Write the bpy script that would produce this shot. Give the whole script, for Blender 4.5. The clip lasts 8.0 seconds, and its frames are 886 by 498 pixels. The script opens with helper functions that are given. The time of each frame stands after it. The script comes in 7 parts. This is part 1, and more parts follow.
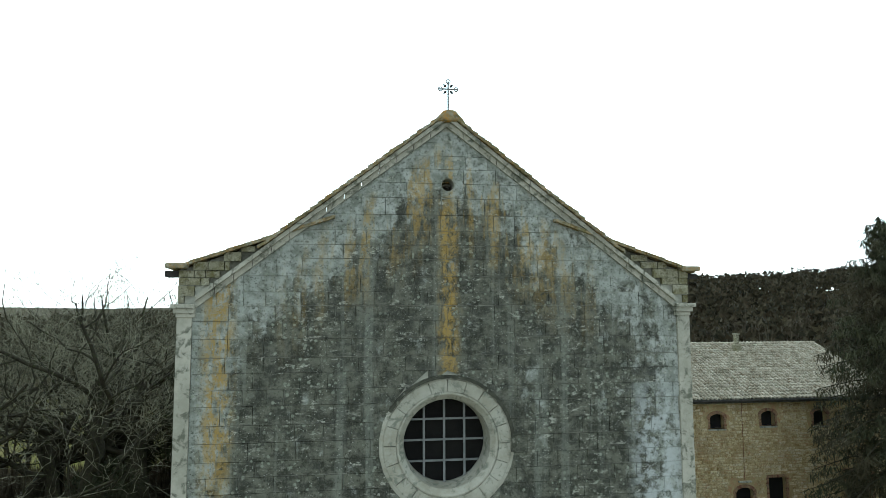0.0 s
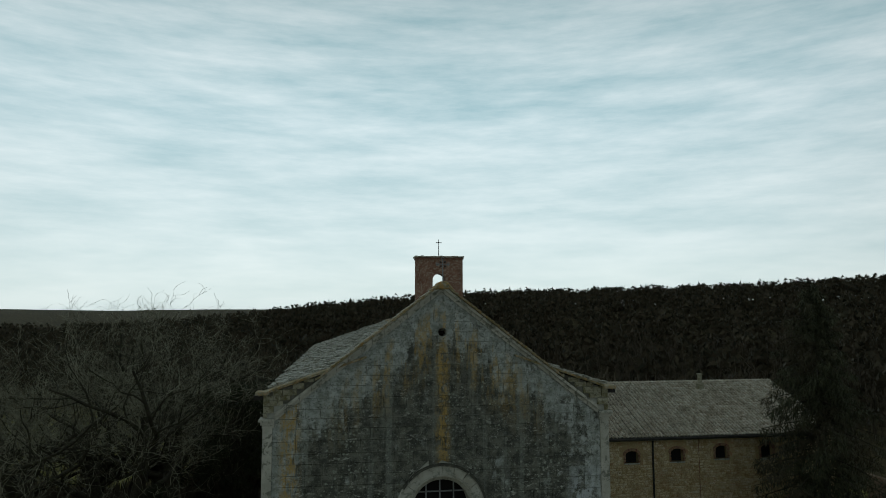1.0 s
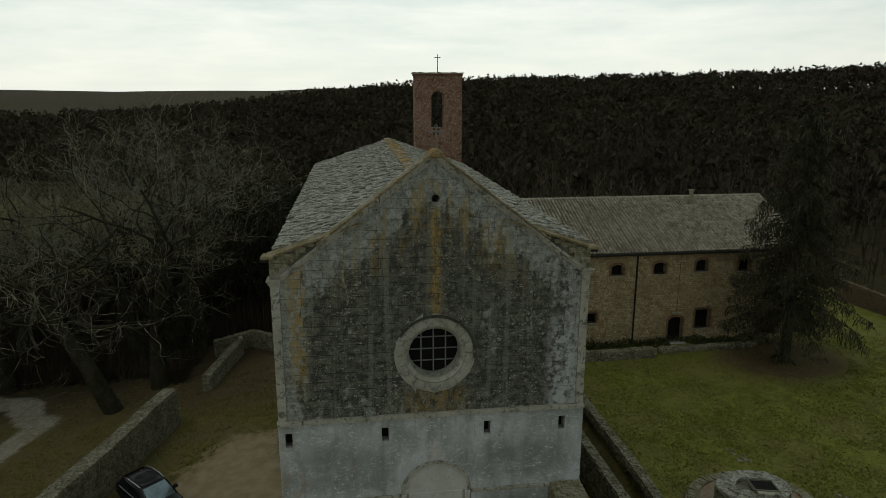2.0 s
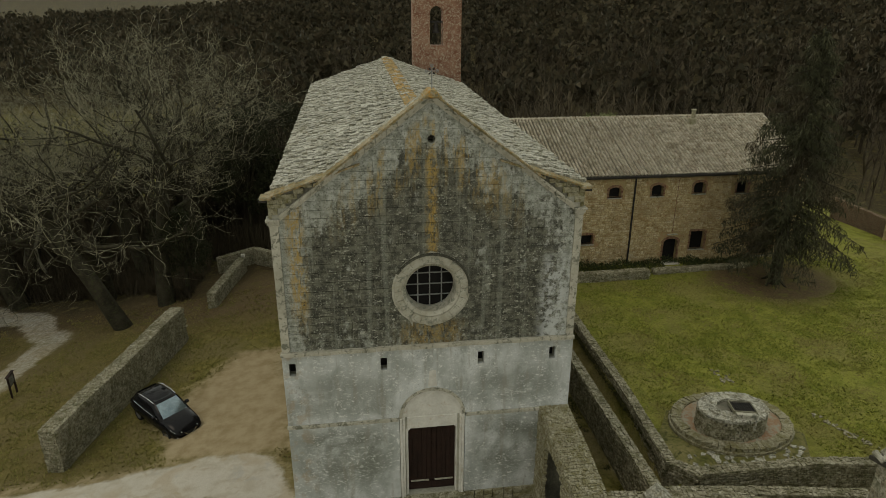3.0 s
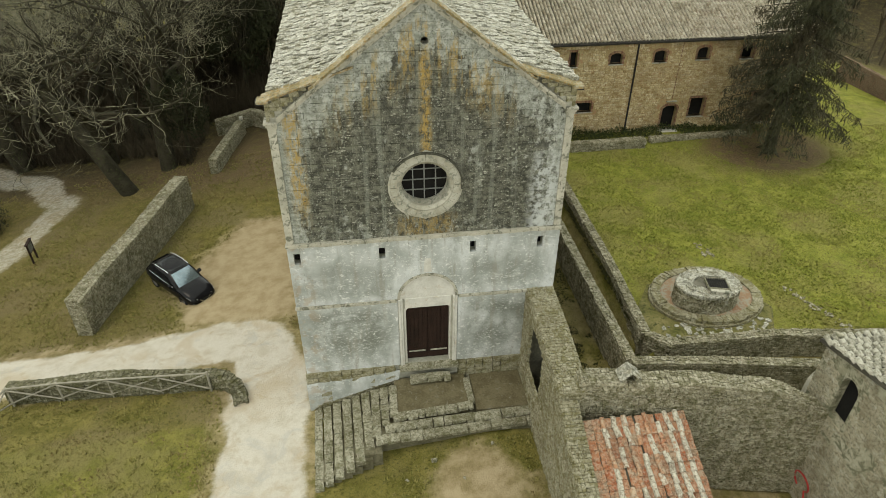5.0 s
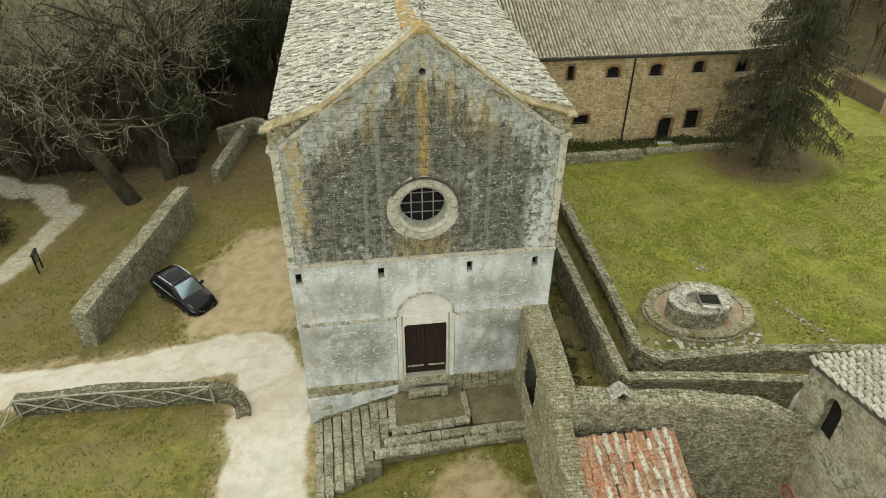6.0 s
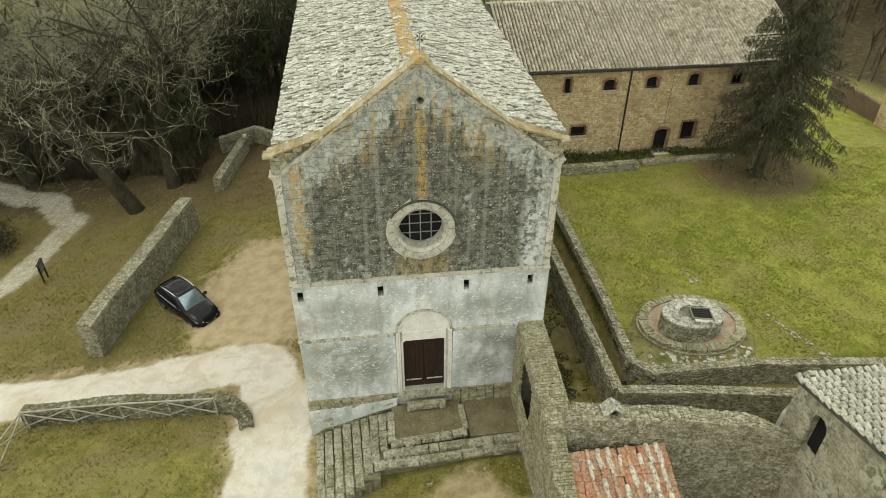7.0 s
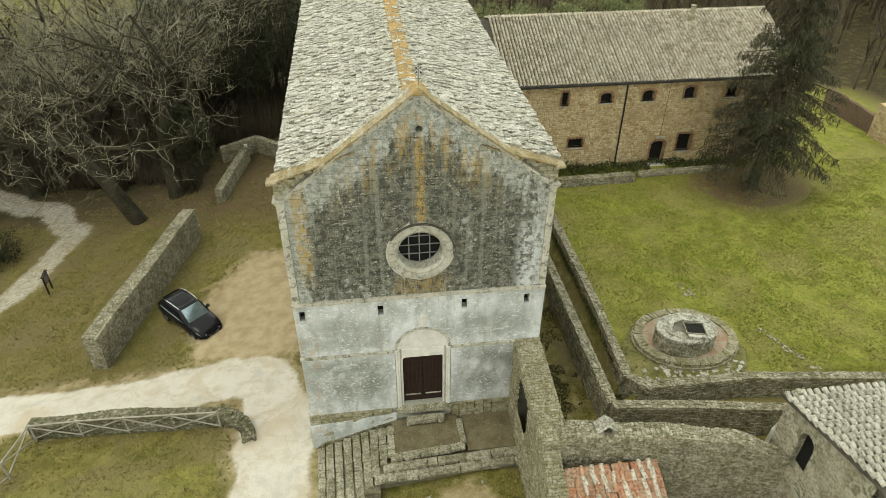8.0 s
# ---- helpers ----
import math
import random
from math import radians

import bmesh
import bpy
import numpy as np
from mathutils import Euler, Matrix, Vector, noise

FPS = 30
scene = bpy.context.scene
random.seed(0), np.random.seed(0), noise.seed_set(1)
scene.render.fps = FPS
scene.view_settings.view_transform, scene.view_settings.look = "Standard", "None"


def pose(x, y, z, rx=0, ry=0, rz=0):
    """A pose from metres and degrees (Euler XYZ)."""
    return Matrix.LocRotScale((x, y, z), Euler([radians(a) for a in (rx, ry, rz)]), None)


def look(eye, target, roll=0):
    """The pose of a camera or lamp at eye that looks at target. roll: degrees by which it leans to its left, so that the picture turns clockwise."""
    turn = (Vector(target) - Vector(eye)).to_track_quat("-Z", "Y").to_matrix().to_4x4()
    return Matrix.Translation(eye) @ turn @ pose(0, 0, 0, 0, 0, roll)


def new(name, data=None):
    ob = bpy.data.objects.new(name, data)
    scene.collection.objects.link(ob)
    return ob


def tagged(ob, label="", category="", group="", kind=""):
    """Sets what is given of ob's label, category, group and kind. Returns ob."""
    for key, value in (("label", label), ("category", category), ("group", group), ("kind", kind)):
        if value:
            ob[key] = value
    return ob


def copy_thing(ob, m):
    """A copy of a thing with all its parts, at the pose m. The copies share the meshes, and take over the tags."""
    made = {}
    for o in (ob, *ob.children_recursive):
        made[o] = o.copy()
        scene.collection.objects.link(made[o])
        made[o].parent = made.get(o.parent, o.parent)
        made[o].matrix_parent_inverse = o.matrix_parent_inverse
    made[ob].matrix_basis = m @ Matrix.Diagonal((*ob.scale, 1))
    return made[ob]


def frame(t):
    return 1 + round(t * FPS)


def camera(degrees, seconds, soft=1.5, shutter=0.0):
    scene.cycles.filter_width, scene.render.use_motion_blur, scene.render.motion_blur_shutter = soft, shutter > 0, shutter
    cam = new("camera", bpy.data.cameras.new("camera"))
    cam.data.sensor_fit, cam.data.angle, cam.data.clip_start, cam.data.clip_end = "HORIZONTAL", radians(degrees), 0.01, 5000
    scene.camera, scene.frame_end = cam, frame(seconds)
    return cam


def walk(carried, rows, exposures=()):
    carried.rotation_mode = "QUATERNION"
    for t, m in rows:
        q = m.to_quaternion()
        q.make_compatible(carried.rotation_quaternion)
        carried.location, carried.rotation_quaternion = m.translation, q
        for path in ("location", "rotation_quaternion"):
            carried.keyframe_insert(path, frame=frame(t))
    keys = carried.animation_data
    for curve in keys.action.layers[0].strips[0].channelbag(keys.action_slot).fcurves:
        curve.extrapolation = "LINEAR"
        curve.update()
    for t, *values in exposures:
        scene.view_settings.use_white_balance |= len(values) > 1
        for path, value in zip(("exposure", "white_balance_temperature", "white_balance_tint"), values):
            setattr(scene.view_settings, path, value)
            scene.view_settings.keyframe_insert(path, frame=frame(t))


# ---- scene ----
cam = camera(68.4, 8.0, 0.75)
PATH = [
    (0, (-2.037, -13.438, 11.731), (-1.750, -11.468, 11.920), -0.20),
    (0.5, (-2.538, -17.712, 13.399), (-2.251, -15.742, 13.586), -0.10),
    (1, (-2.836, -20.200, 14.985), (-2.554, -18.229, 15.179), -0.15),
    (1.1, (-2.860, -20.500, 15.310), (-2.583, -18.529, 15.503), -0.13),
    (1.2, (-2.850, -20.640, 15.650), (-2.575, -18.664, 15.791), -0.11),
    (1.3, (-2.820, -20.680, 15.990), (-2.545, -18.700, 16.046), -0.09),
    (1.4, (-2.790, -20.680, 16.330), (-2.514, -18.699, 16.290), -0.07),
    (1.5, (-2.740, -20.670, 16.640), (-2.466, -18.693, 16.504), -0.05),
    (1.7, (-2.680, -20.660, 17.130), (-2.407, -18.701, 16.830), -0.01),
    (2.8, (-2.408, -20.659, 18.545), (-2.154, -18.793, 17.873), 0.10),
    (3, (-2.442, -20.744, 18.794), (-2.188, -18.901, 18.061), 0.20),
    (3.5, (-2.402, -20.764, 19.362), (-2.157, -18.987, 18.478), 0.20),
    (4, (-2.281, -20.764, 19.940), (-2.048, -19.065, 18.910), 0.20),
    (4.2, (-2.255, -20.790, 20.165), (-2.026, -19.126, 19.079), 0.18),
    (4.75, (-2.210, -20.850, 20.760), (-1.990, -19.232, 19.606), 0.20),
    (5.3, (-2.155, -20.920, 21.360), (-1.935, -19.304, 20.203), 0.20),
    (5.5, (-2.137, -20.944, 21.581), (-1.917, -19.328, 20.424), 0.20),
    (6, (-2.075, -20.967, 22.174), (-1.857, -19.353, 21.013), 0.30),
    (6.5, (-2.024, -21.047, 22.685), (-1.807, -19.433, 21.524), 0.30),
    (7, (-1.979, -21.098, 23.273), (-1.763, -19.486, 22.109), 0.30),
    (7.5, (-1.963, -21.149, 23.813), (-1.746, -19.538, 22.649), 0.30),
    (8, (-1.936, -21.154, 24.381), (-1.719, -19.543, 23.216), 0.30),
]
EXPOSURES = [(0.0, -0.22, 6100, 5), (0.5, -1.7, 6250, 5), (1.0, -2.12, 6200, 4), (1.5, -2.48, 6250, 1), (1.7, -2.3, 6600, 4), (2.8, -1.1, 7900, 12), (3.0, -0.85, 8200, 13), (3.5, -0.27, 8350, 15), (4.2, -0.02, 8150, 14), (5.5, 0.34, 7850, 12), (8.0, 0.45, 7850, 12)]
walk(cam, [(t, look(eye, target, roll)) for t, eye, target, roll in PATH], EXPOSURES)

# ---- world and sun: an overcast winter sky with streaks of stratus ----
SUN_UP, SUN_ROUND = radians(38), radians(200)
world = bpy.data.worlds.new("sky")
scene.world = world
world.use_nodes = True
wn, wl = world.node_tree.nodes, world.node_tree.links
wn.clear()
w_out = wn.new("ShaderNodeOutputWorld")
w_bg = wn.new("ShaderNodeBackground")
w_sky = wn.new("ShaderNodeTexSky")
w_sky.sky_type, w_sky.sun_disc = "NISHITA", False
w_sky.sun_elevation, w_sky.sun_rotation = SUN_UP, SUN_ROUND
w_co = wn.new("ShaderNodeTexCoord")
w_map = wn.new("ShaderNodeMapping")
w_map.inputs["Scale"].default_value = (1.3, 1.6, 8.0)
w_map.inputs["Rotation"].default_value = (radians(3), radians(-2), 0)
w_n = wn.new("ShaderNodeTexNoise")
w_n.inputs["Scale"].default_value, w_n.inputs["Detail"].default_value, w_n.inputs["Roughness"].default_value = 3.4, 10, 0.62
w_r = wn.new("ShaderNodeValToRGB")
w_r.color_ramp.elements[0].position, w_r.color_ramp.elements[0].color = 0.30, (4.55, 6.25, 6.65, 1)
w_r.color_ramp.elements[1].position, w_r.color_ramp.elements[1].color = 0.72, (8.6, 9.3, 9.4, 1)
w_sep = wn.new("ShaderNodeSeparateXYZ")
w_hz = wn.new("ShaderNodeMapRange")
w_hz.inputs["From Min"].default_value, w_hz.inputs["From Max"].default_value = 0.0, 0.28
w_hz.inputs["To Min"].default_value, w_hz.inputs["To Max"].default_value = 0.62, 0.0
w_glow = wn.new("ShaderNodeMix")
w_glow.data_type = "RGBA"
w_glow.inputs["B"].default_value = (9.6, 9.8, 9.3, 1)
w_mix = wn.new("ShaderNodeMix")
w_mix.data_type = "RGBA"
w_mix.inputs["Factor"].default_value = 0.93
wl.new(w_co.outputs["Generated"], w_map.inputs["Vector"])
wl.new(w_co.outputs["Generated"], w_sep.inputs[0])
wl.new(w_sep.outputs["Z"], w_hz.inputs["Value"])
wl.new(w_map.outputs[0], w_n.inputs["Vector"])
wl.new(w_n.outputs["Fac"], w_r.inputs["Fac"])
wl.new(w_hz.outputs[0], w_glow.inputs["Factor"])
wl.new(w_r.outputs["Color"], w_glow.inputs["A"])
wl.new(w_sky.outputs[0], w_mix.inputs["A"])
wl.new(w_glow.outputs["Result"], w_mix.inputs["B"])
wl.new(w_mix.outputs["Result"], w_bg.inputs["Color"])
# the cloud is brightest low down beyond the abbey, where the veiled sun stands
w_dir = wn.new("ShaderNodeMapRange")
w_dir.interpolation_type = "SMOOTHSTEP"
w_dir.inputs["From Min"].default_value, w_dir.inputs["From Max"].default_value = 0.05, 1.0
w_dir.inputs["To Min"].default_value, w_dir.inputs["To Max"].default_value = 0.0, 0.27
w_low = wn.new("ShaderNodeMapRange")
w_low.interpolation_type = "SMOOTHSTEP"
w_low.inputs["From Min"].default_value, w_low.inputs["From Max"].default_value = 0.25, 0.8
w_low.inputs["To Min"].default_value, w_low.inputs["To Max"].default_value = 1.0, 0.0
w_mul = wn.new("ShaderNodeMath")
w_mul.operation = "MULTIPLY"
w_sum = wn.new("ShaderNodeMath")
w_sum.operation = "ADD"
w_sum.inputs[1].default_value = 0.145
wl.new(w_sep.outputs["Y"], w_dir.inputs["Value"])
wl.new(w_sep.outputs["Z"], w_low.inputs["Value"])
wl.new(w_dir.outputs[0], w_mul.inputs[0])
wl.new(w_low.outputs[0], w_mul.inputs[1])
wl.new(w_mul.outputs[0], w_sum.inputs[0])
wl.new(w_sum.outputs[0], w_bg.inputs["Strength"])
wl.new(w_bg.outputs[0], w_out.inputs[0])

sun = new("sun", bpy.data.lights.new("sun", "SUN"))
sun.data.energy, sun.data.angle, sun.data.color = 0.6, radians(25), (1.0, 0.95, 0.87)
sun.matrix_world = look((-22, -8, 60), (0, 0, 0))


# ---- materials ----
class Mat:
    """A node material with short ways to its usual nodes; textures lie in world metres."""

    def __init__(self, name, rough=0.9, spec=0.25, metal=0.0):
        self.m = bpy.data.materials.new(name)
        self.m.use_nodes = True
        self.n, self.l = self.m.node_tree.nodes, self.m.node_tree.links
        self.b = self.n["Principled BSDF"]
        self.b.inputs["Roughness"].default_value = rough
        self.b.inputs["Specular IOR Level"].default_value = spec
        self.b.inputs["Metallic"].default_value = metal
        self.geo = self.n.new("ShaderNodeNewGeometry").outputs["Position"]

    def put(self, socket, v):
        if isinstance(v, bpy.types.NodeSocket):
            self.l.new(v, socket)
        elif isinstance(v, (tuple, list)) and len(v) == 3 and socket.type == "RGBA":
            socket.default_value = (*v, 1)
        else:
            socket.default_value = v

    def scaled(self, x, y, z):
        o = self.n.new("ShaderNodeVectorMath")
        o.operation = "MULTIPLY"
        self.l.new(self.geo, o.inputs[0])
        o.inputs[1].default_value = (x, y, z)
        return o.outputs[0]

    def noise(self, scale, detail=4, rough=0.55, vec=None, warp=0.0):
        o = self.n.new("ShaderNodeTexNoise")
        self.put(o.inputs["Vector"], vec or self.geo)
        o.inputs["Scale"].default_value, o.inputs["Detail"].default_value = scale, detail
        o.inputs["Roughness"].default_value, o.inputs["Distortion"].default_value = rough, warp
        return o.outputs["Fac"]

    def cells(self, scale, vec=None, feature="F1", out="Distance"):
        o = self.n.new("ShaderNodeTexVoronoi")
        o.feature = feature
        self.put(o.inputs["Vector"], vec or self.geo)
        o.inputs["Scale"].default_value = scale
        return o.outputs[out]

    def step(self, v, lo, hi, a=0.0, b=1.0):
        o = self.n.new("ShaderNodeMapRange")
        o.interpolation_type = "SMOOTHSTEP"
        self.put(o.inputs["Value"], v)
        for k, x in (("From Min", lo), ("From Max", hi), ("To Min", a), ("To Max", b)):
            o.inputs[k].default_value = x
        return o.outputs[0]

    def math(self, op, a, b=0.0):
        o = self.n.new("ShaderNodeMath")
        o.operation = op
        self.put(o.inputs[0], a)
        self.put(o.inputs[1], b)
        return o.outputs[0]

    def axis(self, k):
        o = self.n.new("ShaderNodeSeparateXYZ")
        self.l.new(self.geo, o.inputs[0])
        return o.outputs[k]

    def mix(self, f, a, b, mode="MIX"):
        o = self.n.new("ShaderNodeMix")
        o.data_type, o.blend_type = "RGBA", mode
        self.put(o.inputs["Factor"], f)
        self.put(o.inputs["A"], a)
        self.put(o.inputs["B"], b)
        return o.outputs["Result"]

    def rand(self, island=False):
        if island:
            return self.n.new("ShaderNodeNewGeometry").outputs["Random Per Island"]
        return self.n.new("ShaderNodeObjectInfo").outputs["Random"]

    def attr(self, name):
        o = self.n.new("ShaderNodeAttribute")
        o.attribute_name = name
        return o.outputs["Fac"]

    def bump(self, height, strength=0.5, depth=0.02):
        o = self.n.new("ShaderNodeBump")
        o.inputs["Strength"].default_value, o.inputs["Distance"].default_value = strength, depth
        self.l.new(height, o.inputs["Height"])
        self.l.new(o.outputs[0], self.b.inputs["Normal"])

    def done(self, colour):
        self.put(self.b.inputs["Base Color"], colour)
        return self.m


def grainy(name, a, b, scale=1.5, fine=14.0, rough=0.9, relief=0.5, spec=0.2, metal=0.0, spots=None):
    """A two-scale surface between the colours a and b, with optional (colour, amount) spots."""
    k = Mat(name, rough, spec, metal)
    f = k.math("ADD", k.math("MULTIPLY", k.noise(scale, 5), 0.6), k.math("MULTIPLY", k.noise(fine, 5, 0.65), 0.4))
    c = k.mix(k.step(f, 0.35, 0.65), a, b)
    if spots:
        c = k.mix(k.step(k.noise(scale * 3.1, 6, 0.7, warp=0.6), 1 - spots[1] - 0.08, 1 - spots[1] + 0.05), c, spots[0])
    k.bump(k.noise(fine, 6, 0.7), relief, 0.03)
    return k.done(c)


def stones(name, tones, joint_dirt=(0.09, 0.085, 0.06), lichen=(0.30, 0.29, 0.22), island=True, mossy=0.3, green=0.0, moss=(0.085, 0.085, 0.025)):
    """Rubble or block stone: each piece its own tone, with lichen and grime over all."""
    k = Mat(name, 0.92, 0.15)
    r = k.math("ADD", k.math("MULTIPLY", k.rand(island), 0.55), k.math("MULTIPLY", k.step(k.noise(4.2, 7, 0.7), 0.36, 0.64), 0.45))
    c = k.mix(k.step(r, 0.1, 0.5), tones[0], tones[1])
    c = k.mix(k.step(r, 0.5, 0.9), c, tones[2])
    c = k.mix(k.math("MULTIPLY", k.step(k.noise(1.1, 6, 0.6), 0.45, 0.7), 0.6), c, joint_dirt)
    c = k.mix(k.math("MULTIPLY", k.step(k.noise(7.5, 7, 0.75), 0.50, 0.57), mossy), c, lichen)
    c = k.mix(k.math("MULTIPLY", k.step(k.noise(9.5, 8, 0.78), 0.51, 0.57), 0.72), c, joint_dirt)
    c = k.mix(k.math("MULTIPLY", k.step(k.noise(12, 8, 0.8, warp=0.3), 0.53, 0.57), mossy * 1.2), c, lichen)
    if green:
        c = k.mix(k.math("MULTIPLY", k.step(k.noise(2.6, 8, 0.75, warp=0.4), 0.47, 0.60), green), c, moss)
    k.bump(k.noise(16, 6, 0.7), 0.9, 0.05)
    return k.done(c)


def facade_stone(name, island=False):
    """Limestone ashlar gone black with mould, with pale lichen, ochre streaks and scraps of whitewash."""
    k = Mat(name, 0.93, 0.12)
    x, z = k.axis("X"), k.axis("Z")
    ax = k.math("ABSOLUTE", x)
    r = k.rand(island)
    c = k.mix(r, (0.36, 0.378, 0.348), (0.475, 0.492, 0.465))
    c = k.mix(k.step(k.noise(5, 6, 0.65), 0.35, 0.65), c, (0.20, 0.215, 0.185))
    # mould: thick in the middle, thin along the rake, the edges and above the string course
    rake = k.math("SUBTRACT", 15.7, k.math("ADD", z, k.math("MULTIPLY", ax, 0.77)))
    inner = k.math("MULTIPLY", k.step(rake, 0.3, 2.3), k.step(ax, 5.2, 3.9))
    inner = k.math("MULTIPLY", inner, k.step(z, 6.6, 8.6, 0.72, 1.0))
    streak = k.noise(1.0, 6, 0.6, vec=k.scaled(1.9, 1.0, 0.45))
    patch = k.noise(3.4, 9, 0.72, warp=0.5)
    m = k.math("ADD", k.math("MULTIPLY", streak, 0.5), k.math("MULTIPLY", patch, 0.5))
    m = k.math("ADD", m, k.math("MULTIPLY", k.math("SUBTRACT", inner, 0.66), 0.21))
    m = k.math("ADD", m, k.math("MULTIPLY", k.math("SUBTRACT", r, 0.5), 0.085))
    mould = k.step(m, 0.412, 0.512)
    tone = k.mix(k.step(k.noise(2.6, 8, 0.72, vec=k.scaled(1.0, 1, 1.3)), 0.42, 0.60), (0.034, 0.034, 0.026), (0.138, 0.138, 0.107))
    tone = k.mix(k.math("MULTIPLY", k.step(k.noise(30, 5, 0.8), 0.54, 0.62), 0.55), tone, (0.20, 0.195, 0.15))
    c = k.mix(k.math("MULTIPLY", mould, 0.92), c, tone)
    # long vertical runs where rain has washed the mould thin
    run = k.math("MULTIPLY", k.step(k.noise(1.0, 5, 0.6, vec=k.scaled(3.4, 1, 0.13)), 0.50, 0.66), 0.42)
    c = k.mix(run, c, (0.27, 0.285, 0.245))
    # round rosettes of pale grey-green lichen, in drifts
    spread = k.step(k.noise(0.85, 6, 0.68, warp=0.4), 0.42, 0.56)
    rosette = k.step(k.math("ADD", k.cells(7.0), k.math("MULTIPLY", k.noise(14, 5, 0.7), 0.45)), 0.50, 0.40)
    c = k.mix(k.math("MULTIPLY", k.math("MULTIPLY", rosette, spread), 0.85), c, (0.30, 0.325, 0.265))
    small = k.step(k.math("ADD", k.cells(15.0), k.math("MULTIPLY", k.noise(24, 4, 0.7), 0.4)), 0.36, 0.29)
    c = k.mix(k.math("MULTIPLY", k.math("MULTIPLY", small, k.step(k.noise(1.7, 6, 0.7), 0.40, 0.52)), 0.9), c, (0.50, 0.51, 0.45))
    fleck = k.math("MULTIPLY", k.step(k.noise(5.5, 9, 0.78, vec=k.scaled(0.7, 1, 1.7), warp=0.15), 0.565, 0.60), 0.85)
    fleck = k.math("MULTIPLY", fleck, k.step(k.noise(0.9, 5, 0.65), 0.42, 0.60))
    c = k.mix(fleck, c, (0.50, 0.50, 0.43))
    speck = k.math("MULTIPLY", k.step(k.noise(20, 6, 0.75), 0.55, 0.62), 0.65)
    c = k.mix(speck, c, (0.035, 0.034, 0.026))
    # ochre lichen: a streak below the vent, one along the corner, and blotches near the top
    s1 = k.math("MULTIPLY", k.step(k.math("ABSOLUTE", k.math("SUBTRACT", k.math("ADD", x, k.math("MULTIPLY", k.noise(1.6, 3), 0.35)), 0.22)), 0.30, 0.06), k.step(z, 8.9, 11.0))
    s1 = k.math("MULTIPLY", s1, k.step(z, 14.4, 13.6))
    s2 = k.math("MULTIPLY", k.step(k.math("ABSOLUTE", k.math("ADD", x, 4.55)), 0.42, 0.1), k.step(z, 7.0, 9.5))
    drip = k.step(k.noise(1.0, 5, 0.6, vec=k.scaled(2.6, 1, 0.3)), 0.47, 0.56)
    s3 = k.math("MULTIPLY", k.math("MULTIPLY", k.step(rake, 3.0, 1.2), k.step(rake, 0.2, 0.7)), k.math("MULTIPLY", k.step(ax, 4.3, 1.0), drip))
    ochre = k.math("MAXIMUM", k.math("MAXIMUM", s1, s2), k.math("MULTIPLY", s3, 0.8))
    s4 = k.math("MULTIPLY", k.step(ax, 1.6, 0.5), k.step(k.math("ABSOLUTE", k.math("SUBTRACT", z, 7.3)), 0.7, 0.2))
    ochre = k.math("MAXIMUM", ochre, k.math("MULTIPLY", s4, 0.6))
    ochre = k.math("MULTIPLY", ochre, k.step(k.noise(3.4, 7, 0.7, vec=k.scaled(1.6, 1, 0.5)), 0.40, 0.56))
    ochre = k.math("MULTIPLY", ochre, k.step(k.noise(11, 8, 0.8, warp=0.5), 0.38, 0.52))
    c = k.mix(k.math("MULTIPLY", ochre, 0.9), c, (0.40, 0.27, 0.085))
    # whitewash left on the lower side of the sheltered corner
    w = k.math("MULTIPLY", k.step(k.math("ABSOLUTE", k.math("SUBTRACT", x, 4.55)), 0.8, 0.2), k.step(z, 10.6, 9.4))
    w = k.math("MULTIPLY", w, k.step(k.noise(3.0, 7, 0.7), 0.42, 0.56))
    c = k.mix(k.math("MULTIPLY", w, 0.85), c, (0.52, 0.55, 0.55))
    k.bump(k.noise(22, 7, 0.75), 0.55, 0.02)
    return k.done(c)


